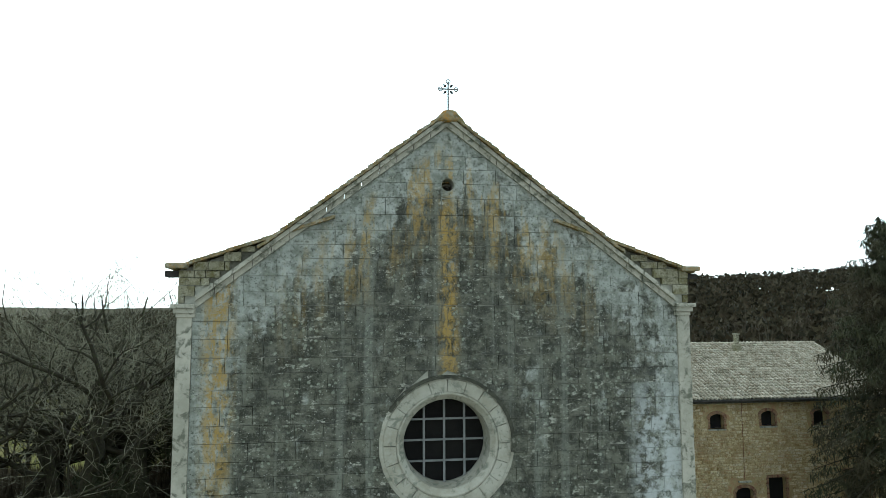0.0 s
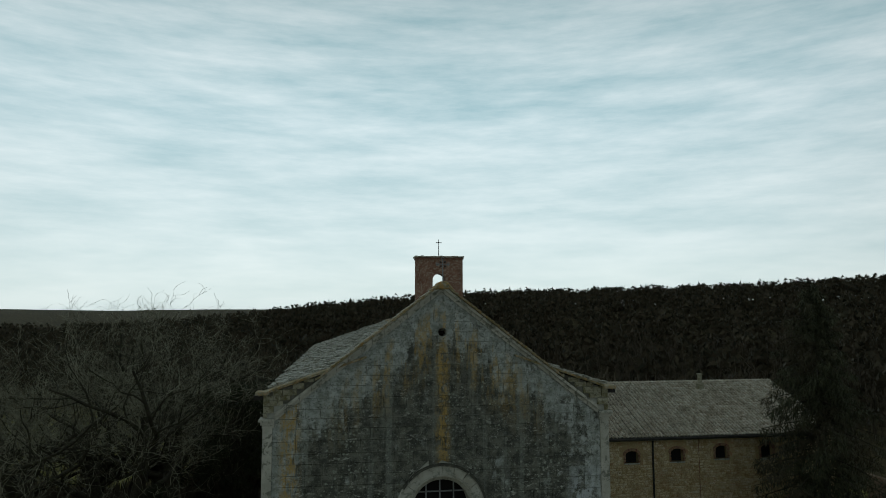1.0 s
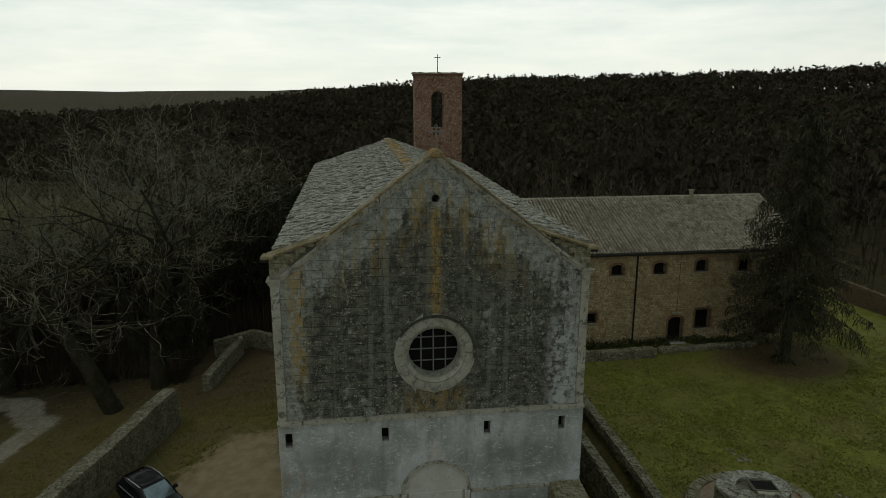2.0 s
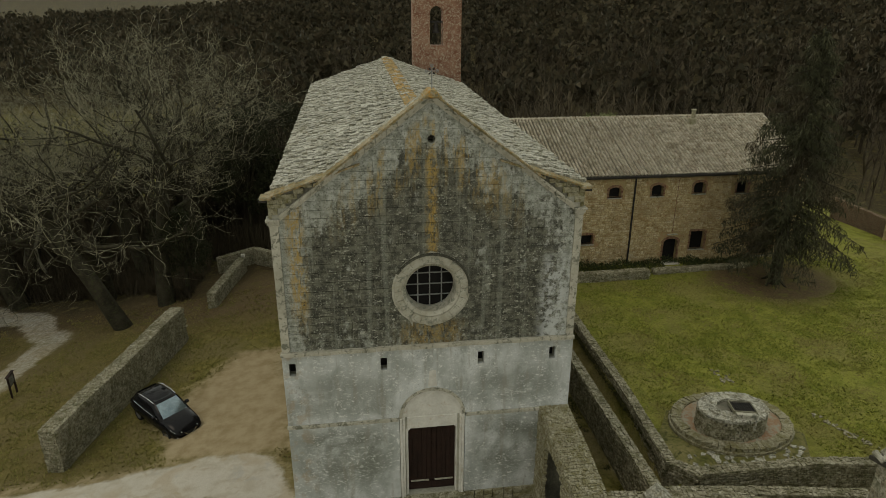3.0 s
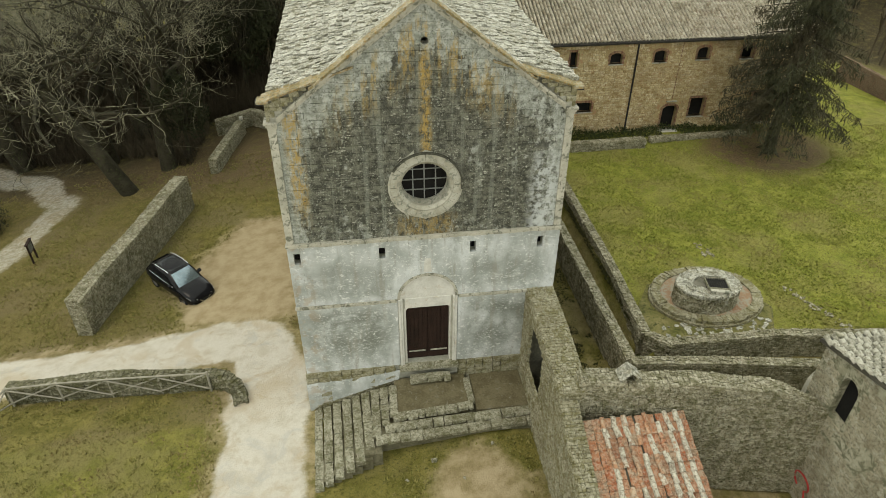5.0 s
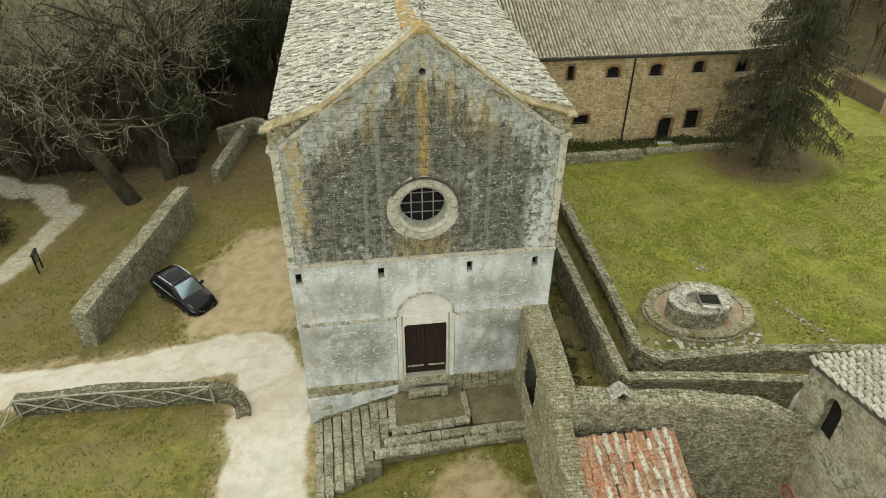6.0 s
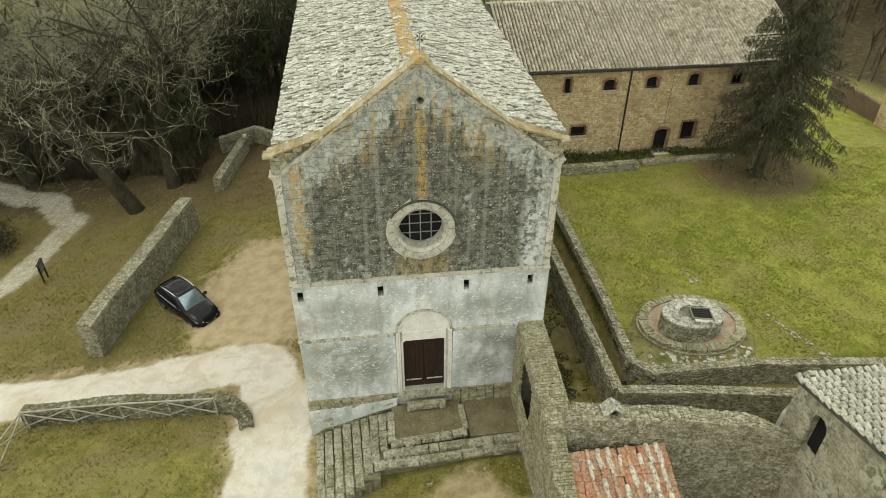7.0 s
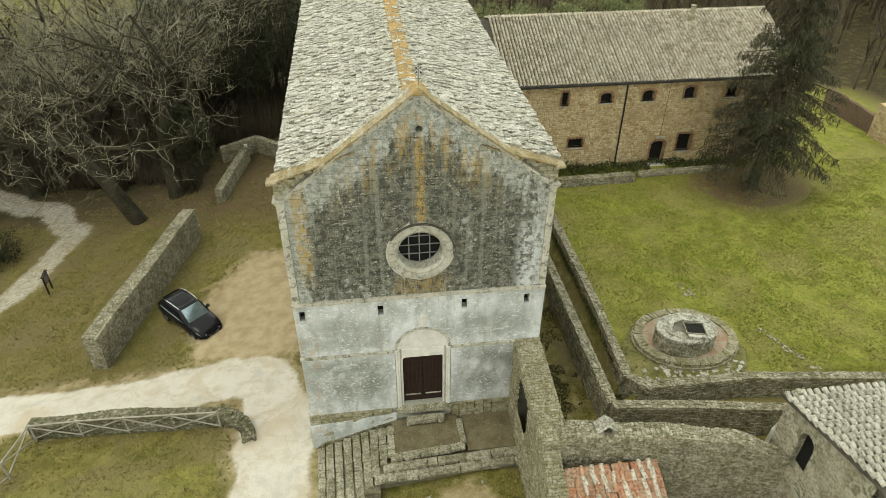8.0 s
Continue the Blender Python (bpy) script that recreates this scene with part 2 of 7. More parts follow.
def render_coat(name):
    """Worn whitewash over ashlar on the lower front: pale, with grey-green algae and courses showing through."""
    k = Mat(name, 0.9, 0.15)
    z = k.axis("Z")
    c = k.mix(k.step(k.noise(0.9, 6, 0.6), 0.35, 0.65), (0.46, 0.485, 0.48), (0.62, 0.65, 0.66))
    algae = k.step(k.noise(0.8, 7, 0.62, vec=k.scaled(1.3, 1, 0.7), warp=0.3), 0.40, 0.66)
    c = k.mix(k.math("MULTIPLY", algae, 0.72), c, (0.27, 0.295, 0.275))
    # algae thick in the middle of each tier, thin near the door, the corners and the wet foot
    ax = k.math("ABSOLUTE", k.axis("X"))
    tier = k.math("MAXIMUM", k.math("MULTIPLY", k.step(z, 0.3, 1.6), k.step(z, 3.75, 3.0)), k.math("MULTIPLY", k.math("MULTIPLY", k.step(z, 3.8, 4.4), k.step(z, 6.3, 5.2)), 0.6))
    tier = k.math("MULTIPLY", tier, k.math("MULTIPLY", k.step(ax, 1.2, 2.2), k.step(ax, 5.4, 4.4)))
    low = k.math("MULTIPLY", tier, k.step(k.noise(0.7, 7, 0.62, warp=0.4), 0.30, 0.56))
    c = k.mix(k.math("MULTIPLY", low, 0.82), c, (0.155, 0.17, 0.14))
    pit = k.math("MULTIPLY", k.math("MULTIPLY", low, k.step(k.noise(13, 8, 0.78, vec=k.scaled(0.8, 1, 1.5)), 0.56, 0.60)), 0.8)
    c = k.mix(pit, c, (0.58, 0.60, 0.57))
    damp = k.math("MULTIPLY", k.step(k.noise(1.0, 7, 0.65, vec=k.scaled(3.0, 1, 0.35)), 0.52, 0.66), 0.45)
    c = k.mix(damp, c, (0.27, 0.25, 0.20))
    flake = k.math("MULTIPLY", k.step(k.noise(8, 9, 0.78, vec=k.scaled(0.8, 1, 1.4), warp=0.3), 0.555, 0.585), k.step(k.noise(0.6, 5, 0.6), 0.38, 0.52))
    c = k.mix(k.math("MULTIPLY", flake, 0.8), c, (0.74, 0.75, 0.73))
    fine = k.math("MULTIPLY", k.step(k.noise(14, 9, 0.8), 0.555, 0.59), k.step(k.noise(0.9, 5, 0.6), 0.46, 0.6))
    c = k.mix(k.math("MULTIPLY", fine, 0.5), c, (0.13, 0.135, 0.115))
    rust = k.math("MULTIPLY", k.step(k.math("ABSOLUTE", k.math("ADD", k.axis("X"), 5.0)), 0.8, 0.1), k.step(k.noise(2.3, 5), 0.47, 0.62))
    c = k.mix(k.math("MULTIPLY", rust, 0.5), c, (0.36, 0.27, 0.17))
    k.bump(k.noise(9, 7, 0.7), 0.6, 0.03)
    return k.done(c)


FACADE = facade_stone("black_moulded_ashlar")
FACADE_REST = facade_stone("black_moulded_ashlar_rest", True)
COAT = render_coat("worn_whitewash")
LIME = grainy("pale_lime_joints", (0.26, 0.26, 0.215), (0.46, 0.455, 0.39), 0.7, 9)
MORTAR = grainy("lime_mortar", (0.085, 0.085, 0.065), (0.22, 0.21, 0.17), 1.2, 12)
TRIM = grainy("pale_trim_stone", (0.36, 0.35, 0.29), (0.50, 0.48, 0.41), 1.3, 9, spots=((0.16, 0.165, 0.13), 0.42))
RING = grainy("oculus_stone", (0.33, 0.315, 0.25), (0.46, 0.45, 0.39), 1.5, 8, spots=((0.22, 0.23, 0.19), 0.42))
PLASTER = grainy("white_lunette_plaster", (0.52, 0.51, 0.47), (0.66, 0.65, 0.61), 1.4, 10, relief=0.2, spots=((0.5, 0.44, 0.36), 0.36))
# near-black colour standing for the shade inside openings that have no room behind
DARK = grainy("unlit_interior_black", (0.008, 0.008, 0.008), (0.014, 0.013, 0.012), 1, 5)
DOORWOOD = grainy("dark_door_wood", (0.018, 0.010, 0.008), (0.035, 0.018, 0.014), 3, 20, rough=0.6)
IRON = grainy("grey_iron", (0.20, 0.21, 0.21), (0.28, 0.29, 0.29), 3, 30, rough=0.6, metal=0.3)
BLACKIRON = grainy("black_iron", (0.02, 0.02, 0.02), (0.05, 0.045, 0.04), 3, 30, rough=0.6)
RUB = ((0.17, 0.155, 0.095), (0.31, 0.285, 0.205), (0.47, 0.445, 0.35))
PALE = ((0.30, 0.27, 0.19), (0.42, 0.385, 0.29), (0.48, 0.46, 0.38))
HON = ((0.36, 0.245, 0.115), (0.60, 0.48, 0.28), (0.70, 0.61, 0.43))
SLA = ((0.15, 0.148, 0.115), (0.37, 0.365, 0.315), (0.58, 0.575, 0.52))
RUBBLE = stones("grey_rubble", RUB, (0.07, 0.065, 0.035), lichen=(0.46, 0.44, 0.35), mossy=0.4, green=0.5)
RUBBLE_PART = stones("grey_rubble_pieces", RUB, (0.07, 0.065, 0.035), lichen=(0.46, 0.44, 0.35), island=False, mossy=0.4, green=0.5)
JOINT = grainy("dark_wall_joints", (0.095, 0.087, 0.052), (0.21, 0.195, 0.135), 1.5, 10)
DARKRUB = ((0.10, 0.095, 0.058), (0.17, 0.16, 0.105), (0.36, 0.345, 0.27))
DARKWALL = (stones("dark_rubble_pieces", DARKRUB, (0.05, 0.048, 0.026), lichen=(0.40, 0.385, 0.30), island=False, mossy=0.22, green=0.55), stones("dark_rubble", DARKRUB, (0.05, 0.048, 0.026), lichen=(0.40, 0.385, 0.30), mossy=0.22, green=0.55))
OLDRUB = ((0.22, 0.203, 0.13), (0.31, 0.293, 0.205), (0.43, 0.412, 0.32))
OLDWALL = (stones("mossy_rubble_pieces", OLDRUB, (0.115, 0.10, 0.05), lichen=(0.46, 0.44, 0.34), island=False, mossy=0.35, green=0.6, moss=(0.15, 0.135, 0.045)), stones("mossy_rubble", OLDRUB, (0.115, 0.10, 0.05), lichen=(0.46, 0.44, 0.34), mossy=0.35, green=0.6, moss=(0.15, 0.135, 0.045)))
MOSSBED = grainy("mossy_earth", (0.10, 0.105, 0.028), (0.22, 0.19, 0.085), 1.1, 9, spots=((0.06, 0.065, 0.02), 0.42))
WARM = stones("honey_rubble", HON, joint_dirt=(0.27, 0.175, 0.09), lichen=(0.66, 0.58, 0.42), mossy=0.25)
WARM_PART = stones("honey_rubble_pieces", HON, joint_dirt=(0.27, 0.175, 0.09), lichen=(0.66, 0.58, 0.42), island=False, mossy=0.25)
WARM_BED = grainy("honey_mortar", (0.34, 0.25, 0.125), (0.52, 0.42, 0.24), 0.8, 10, spots=((0.44, 0.26, 0.15), 0.42))
SLATE = stones("lichened_stone_slabs", SLA, joint_dirt=(0.085, 0.085, 0.06), lichen=(0.66, 0.65, 0.57), island=True, mossy=0.55, green=0.35, moss=(0.23, 0.20, 0.105))
SLATE_PART = stones("lichened_stone_slab_pieces", SLA, joint_dirt=(0.085, 0.085, 0.06), lichen=(0.66, 0.65, 0.57), island=False, mossy=0.55, green=0.35, moss=(0.23, 0.20, 0.105))
COPPO = stones("weathered_roof_tile", ((0.22, 0.165, 0.105), (0.48, 0.42, 0.33), (0.66, 0.60, 0.50)), joint_dirt=(0.13, 0.115, 0.075), lichen=(0.54, 0.52, 0.42), mossy=0.5)
COPPO_PART = stones("weathered_roof_tile_pieces", ((0.22, 0.165, 0.105), (0.48, 0.42, 0.33), (0.66, 0.60, 0.50)), joint_dirt=(0.13, 0.115, 0.075), lichen=(0.54, 0.52, 0.42), island=False, mossy=0.5)
REDTILE = stones("red_roof_tile", ((0.34, 0.105, 0.05), (0.43, 0.20, 0.11), (0.36, 0.27, 0.19)), joint_dirt=(0.12, 0.07, 0.045), lichen=(0.52, 0.42, 0.33), island=False, mossy=0.4)
BRICK = stones("red_brick", ((0.19, 0.08, 0.052), (0.245, 0.115, 0.078), (0.29, 0.175, 0.125)), joint_dirt=(0.11, 0.055, 0.04), lichen=(0.32, 0.24, 0.18), mossy=0.3)
BRICK_PART = stones("red_brick_pieces", ((0.30, 0.16, 0.09), (0.34, 0.20, 0.12), (0.28, 0.19, 0.12)), joint_dirt=(0.15, 0.10, 0.07), lichen=(0.36, 0.28, 0.2), island=False, mossy=0.3)
ORANGE = stones("orange_lichen_tile", ((0.24, 0.21, 0.12), (0.35, 0.29, 0.16), (0.40, 0.27, 0.10)), joint_dirt=(0.13, 0.105, 0.05), lichen=(0.50, 0.235, 0.04), island=True, mossy=0.62)
COPING = stones("mossy_coping", ((0.19, 0.17, 0.105), (0.33, 0.305, 0.225), (0.44, 0.41, 0.32)), joint_dirt=(0.13, 0.11, 0.055), lichen=(0.46, 0.25, 0.06), island=False, mossy=0.38, green=0.35, moss=(0.21, 0.19, 0.07))
ROOFBED = grainy("roof_underlay", (0.055, 0.05, 0.04), (0.10, 0.095, 0.075), 2, 12)
STEPSTONE = stones("grey_step_stone", ((0.20, 0.19, 0.135), (0.29, 0.28, 0.205), (0.41, 0.395, 0.31)), joint_dirt=(0.10, 0.095, 0.05), lichen=(0.50, 0.48, 0.40), island=False, mossy=0.45, green=0.5)


# ---- building blocks ----
class Soup:
    """Points and faces gathered for one mesh."""

    def __init__(self):
        self.v, self.f = [], []

    def add(self, pts, faces):
        n = len(self.v)
        self.v.extend(tuple(p) for p in pts)
        self.f.extend(tuple(i + n for i in q) for q in faces)
        return self

    def box(self, x0, x1, y0, y1, z0, z1, m=None):
        p = [Vector((x, y, z)) for z in (z0, z1) for x, y in ((x0, y0), (x1, y0), (x1, y1), (x0, y1))]
        if m is not None:
            p = [m @ q for q in p]
        return self.add(p, BOX)

    def prism(self, ring, y0, y1):
        """A polygon of (x, z) seen from the front, drawn out from y0 (front) to y1."""
        n = len(ring)
        p = [(x, y0, z) for x, z in ring] + [(x, y1, z) for x, z in ring]
        return self.add(p, [tuple(range(n)), tuple(range(2 * n - 1, n - 1, -1))] + [(i, i + n, (i + 1) % n + n, (i + 1) % n) for i in range(n)])

    def slab(self, ring, z0, z1):
        """A polygon of (x, y) seen from above (counter-clockwise), from z0 to z1."""
        n = len(ring)
        p = [(x, y, z0) for x, y in ring] + [(x, y, z1) for x, y in ring]
        return self.add(p, [tuple(range(n - 1, -1, -1)), tuple(range(n, 2 * n))] + [(i, (i + 1) % n, (i + 1) % n + n, i + n) for i in range(n)])

    def tube(self, path, radii, sides=6, cap=True):
        """A round limb along the points of path."""
        n0 = len(self.v)
        side = None
        for i, p in enumerate(path):
            d = (Vector(path[min(i + 1, len(path) - 1)]) - Vector(path[max(i - 1, 0)])).normalized()
            a = d.cross(Vector((0.31, 0.17, 0.93))).normalized() if side is None else (side - d * side.dot(d)).normalized()
            side = a
            b = d.cross(a)
            for j in range(sides):
                w = 2 * math.pi * j / sides
                self.v.append(tuple(Vector(p) + (a * math.cos(w) + b * math.sin(w)) * radii[i]))
        for i in range(len(path) - 1):
            for j in range(sides):
                k = (j + 1) % sides
                self.f.append((n0 + i * sides + j, n0 + i * sides + k, n0 + (i + 1) * sides + k, n0 + (i + 1) * sides + j))
        if cap:
            self.f.append(tuple(n0 + j for j in range(sides - 1, -1, -1)))
            self.f.append(tuple(n0 + (len(path) - 1) * sides + j for j in range(sides)))
        return self

    def lathe(self, rings, x=0.0, y=0.0, seg=32, front=False):
        """Circles of (radius, height); front=True turns the axis from z to -y."""
        n0 = len(self.v)
        for r, h in rings:
            for j in range(seg):
                w = 2 * math.pi * j / seg
                self.v.append((x + r * math.cos(w), -h, y + r * math.sin(w)) if front else (x + r * math.cos(w), y + r * math.sin(w), h))
        for i in range(len(rings) - 1):
            for j in range(seg):
                k = (j + 1) % seg
                self.f.append((n0 + i * seg + j, n0 + i * seg + k, n0 + (i + 1) * seg + k, n0 + (i + 1) * seg + j))
        return self

    def mesh(self, name, smooth=False):
        me = bpy.data.meshes.new(name)
        me.from_pydata(self.v, [], self.f)
        me.update()
        if smooth:
            me.polygons.foreach_set("use_smooth", [True] * len(me.polygons))
        return me


BOX = [(3, 2, 1, 0), (4, 5, 6, 7), (0, 1, 5, 4), (1, 2, 6, 5), (2, 3, 7, 6), (3, 0, 4, 7)]


def thing(name, label, category, at=(0, 0, 0), group="", kind=""):
    ob = new(name)
    ob.empty_display_size = 0.3
    ob.matrix_basis = Matrix.Translation(at)
    return tagged(ob, label, category, group, kind)


def part(name, shape, material, parent, label="", smooth=False, bevel=0.0, kind="", local=False):
    """One mesh under a thing or a part, built in the place's own metres (local: in its parent's)."""
    me = shape.mesh(name, smooth) if isinstance(shape, Soup) else shape
    if not me.materials:
        me.materials.append(material)
    ob = new(name, me)
    ob.parent = parent
    if not local:
        ob.matrix_parent_inverse = parent.matrix_basis.inverted()
    if bevel:
        b = ob.modifiers.new("bevel", "BEVEL")
        b.width, b.segments, b.limit_method = bevel, 2, "ANGLE"
    return tagged(ob, label, kind=kind)


def single(name, shape, material, label, category, kind="", group="", smooth=False, bevel=0.0):
    """A thing or piece of the setting that is one mesh."""
    me = shape.mesh(name, smooth) if isinstance(shape, Soup) else shape
    me.materials.append(material)
    ob = new(name, me)
    if bevel:
        b = ob.modifiers.new("bevel", "BEVEL")
        b.width, b.segments, b.limit_method = bevel, 2, "ANGLE"
    return tagged(ob, label, category, group, kind)


def rnd(a, b):
    return random.uniform(a, b)


def clamp(v, a=0.0, b=1.0):
    return max(a, min(b, v))


def smooth01(v, a, b):
    t = clamp((v - a) / (b - a))
    return t * t * (3 - 2 * t)


def bump2(x, y, s):
    return noise.noise((x * s, y * s, 3.7))


# ---- the lie of the land ----
LAWN = -0.45


def hill(x, y):
    """Woods that climb away behind the abbey, low on the one side and high on the other."""
    r, az = math.hypot(x, y), math.degrees(math.atan2(x, y))
    top = 1.2 + 16.2 * smooth01(az, -24, 14) + 5 * smooth01(az, 14, 60)
    climb = smooth01(r, 55, 330)
    z = -6 + (top + 6) * climb - 40 * smooth01(r, 340, 900)
    far = smooth01(r, 1500, 3000) * (66 + 22 * noise.noise((az * 0.16, 1.3, 0)) + 9 * noise.noise((az * 0.6, 4.3, 0)))
    return z + far - 12 * smooth01(r, 700, 1300) * (1 - smooth01(r, 1500, 3000))


def near(x, y):
    """The yards round the church: the drive falls away on one side, the lawn lies level on the other."""
    lean = 0.06 + 0.07 * clamp(y / 9)
    left = -2.3 + lean * (min(x, -5.5) + 5.5) - 0.06 * clamp(y, 0, 60)
    left -= 0.03 * max(0.0, -30 - x)
    front = -2.3 + 0.7 * smooth01(x, -4, 3) - 0.7 * smooth01(x, 3, 8)
    right = LAWN - 0.25 * smooth01(y, 4, 20)
    yard = front if y < 0.5 else left
    ditch = -1.7
    if x < -5.2:
        return left
    if y > 0.5:
        return right if x > 10.2 else (ditch if x > 5.0 else left)
    if x > 10.6 and y > -0.1:
        return right
    if x > 8.6 and y > -5.4:
        return ditch + 0.3
    if x > 5.0 and y > -5.4:
        return ditch
    return yard


def ground_z(x, y):
    w = smooth01(math.hypot(x, y - 10), 42, 75)
    z = near(x, y) * (1 - w) + hill(x, y) * w if w < 1 else hill(x, y)
    return z + 0.05 * bump2(x, y, 0.5)


def in_poly(x, y, poly):
    inside = False
    for i in range(len(poly)):
        (x0, y0), (x1, y1) = poly[i - 1], poly[i]
        if (y0 > y) != (y1 > y) and x < (x1 - x0) * (y - y0) / (y1 - y0) + x0:
            inside = not inside
    return inside


def gap_to(x, y, line):
    """How far (x, y) is from a line of points."""
    best = 1e9
    for (ax, ay), (bx, by) in zip(line, line[1:]):
        dx, dy = bx - ax, by - ay
        t = clamp(((x - ax) * dx + (y - ay) * dy) / (dx * dx + dy * dy))
        best = min(best, math.hypot(x - ax - t * dx, y - ay - t * dy))
    return best


def sheet():
    """The ground as one sheet: a fine patch near the church, rings of widening cells out to the horizon."""
    xs = [-3000, -2200, -1600, -1150, -800, -560, -400, -300, -230, -180, -140, -110, -88, -70, -58, -50]
    mid = [-44 + 0.4 * i for i in range(int(84 / 0.4) + 1)]
    xs = xs + mid + [-v for v in reversed(xs)]
    ys = [-60, -50, -40, -33, -28] + [-24 + 0.4 * i for i in range(int(66 / 0.4) + 1)] + [46, 51, 57, 64, 72, 82, 95, 112, 135, 165, 200, 240, 280, 315, 340, 370, 420, 520, 700, 950, 1300, 1700, 2200, 2800, 3600, 4600]
    s = Soup()
    nx, ny = len(xs), len(ys)
    for y in ys:
        for x in xs:
            s.v.append((x, y, ground_z(x, y)))
    s.f = [(j * nx + i, j * nx + i + 1, (j + 1) * nx + i + 1, (j + 1) * nx + i) for j in range(ny - 1) for i in range(nx - 1)]
    return s


# the white gravel drive, the yard before the car, and the forest track
DRIVE = [(-30, 7.4), (-24, 6.3), (-19.5, 5.7), (-15, 5.4), (-11, 5.9), (-8.9, 6.2), (-7.9, 4.2), (-7.5, 0.8), (-7.45, -3), (-7.7, -9), (-8.2, -26)]
TRACK = [(-31, 14.5), (-28.6, 18.8), (-27.0, 24.5), (-26.6, 28.0), (-31.0, 33.5), (-40, 40)]
YARD = [(-10.5, 19.5), (-13.2, 15.0), (-14.0, 11.5), (-12.8, 8.0), (-9.0, 7.5), (-6.4, 7.5), (-6.6, 13.0), (-8.4, 19.0)]


def ground_marks(me):
    """How much gravel, bare earth, leaf litter and lawn lies at each point of the sheet."""
    gravel, earth, litter, lawn, wood = [], [], [], [], []
    for v in me.vertices:
        x, y, _ = v.co
        if abs(x) > 50 or y > 45 or y < -30:
            field = -110 < x < -24 and 62 < y < 125
            if field:
                gravel.append(0.0), earth.append(0.0), litter.append(0.0), lawn.append(0.3), wood.append(0.25)
                continue
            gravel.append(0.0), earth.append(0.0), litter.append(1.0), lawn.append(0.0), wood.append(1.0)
            continue
        w = 0.5 * bump2(x, y, 0.35) + 0.3 * bump2(x, y, 1.1)
        g = smooth01(gap_to(x, y, DRIVE) + w, 2.25, 1.2)
        g = max(g, smooth01(gap_to(x, y, TRACK) + w, 2.0, 1.0) * 0.52)
        e = gap_to(x, y, YARD + YARD[:1])
        e = smooth01(e if in_poly(x, y, YARD) else -e, -1.6 - w, 1.2 - w)
        e = max(e, smooth01(gap_to(x, y, DRIVE) + w, 3.4, 1.9) * 0.6)
        if 5 < x < 10.5 and y > -5.4:
            e = max(e, 0.75 - 0.45 * smooth01(x + 0.8 * w, 6.4, 7.6))
        if x > 3 and y < -5:
            e = max(e, 0.5)
        if -4 < x < 5 and y < 0:
            e = max(e, smooth01(math.hypot(x - 1.5, (y + 5.5) * 1.0) + w, 2.8, 1.2) * 0.8)
        under = smooth01(math.hypot(x - 27.4, (y - 19.2) * 1.3) + w, 6.5, 3.5)
        l = smooth01(y + 0.25 * x + 3 * w, 19.0, 25.0) if x < -5 else 0.0
        l = max(l, smooth01(x + w * 2, -13, -19) * 0.35 if y > 7 else 0.0, under)
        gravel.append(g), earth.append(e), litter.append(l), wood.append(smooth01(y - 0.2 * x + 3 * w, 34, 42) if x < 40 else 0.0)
        lawn.append(smooth01(x, 10, 11.2) if y > -0.2 else (0.35 if x < -8 and y < 3 else 0.1))
    for name, values in (("gravel", gravel), ("earth", earth), ("litter", litter), ("lawn", lawn), ("wood", wood)):
        a = me.attributes.new(name, "FLOAT", "POINT")
        a.data.foreach_set("value", values)


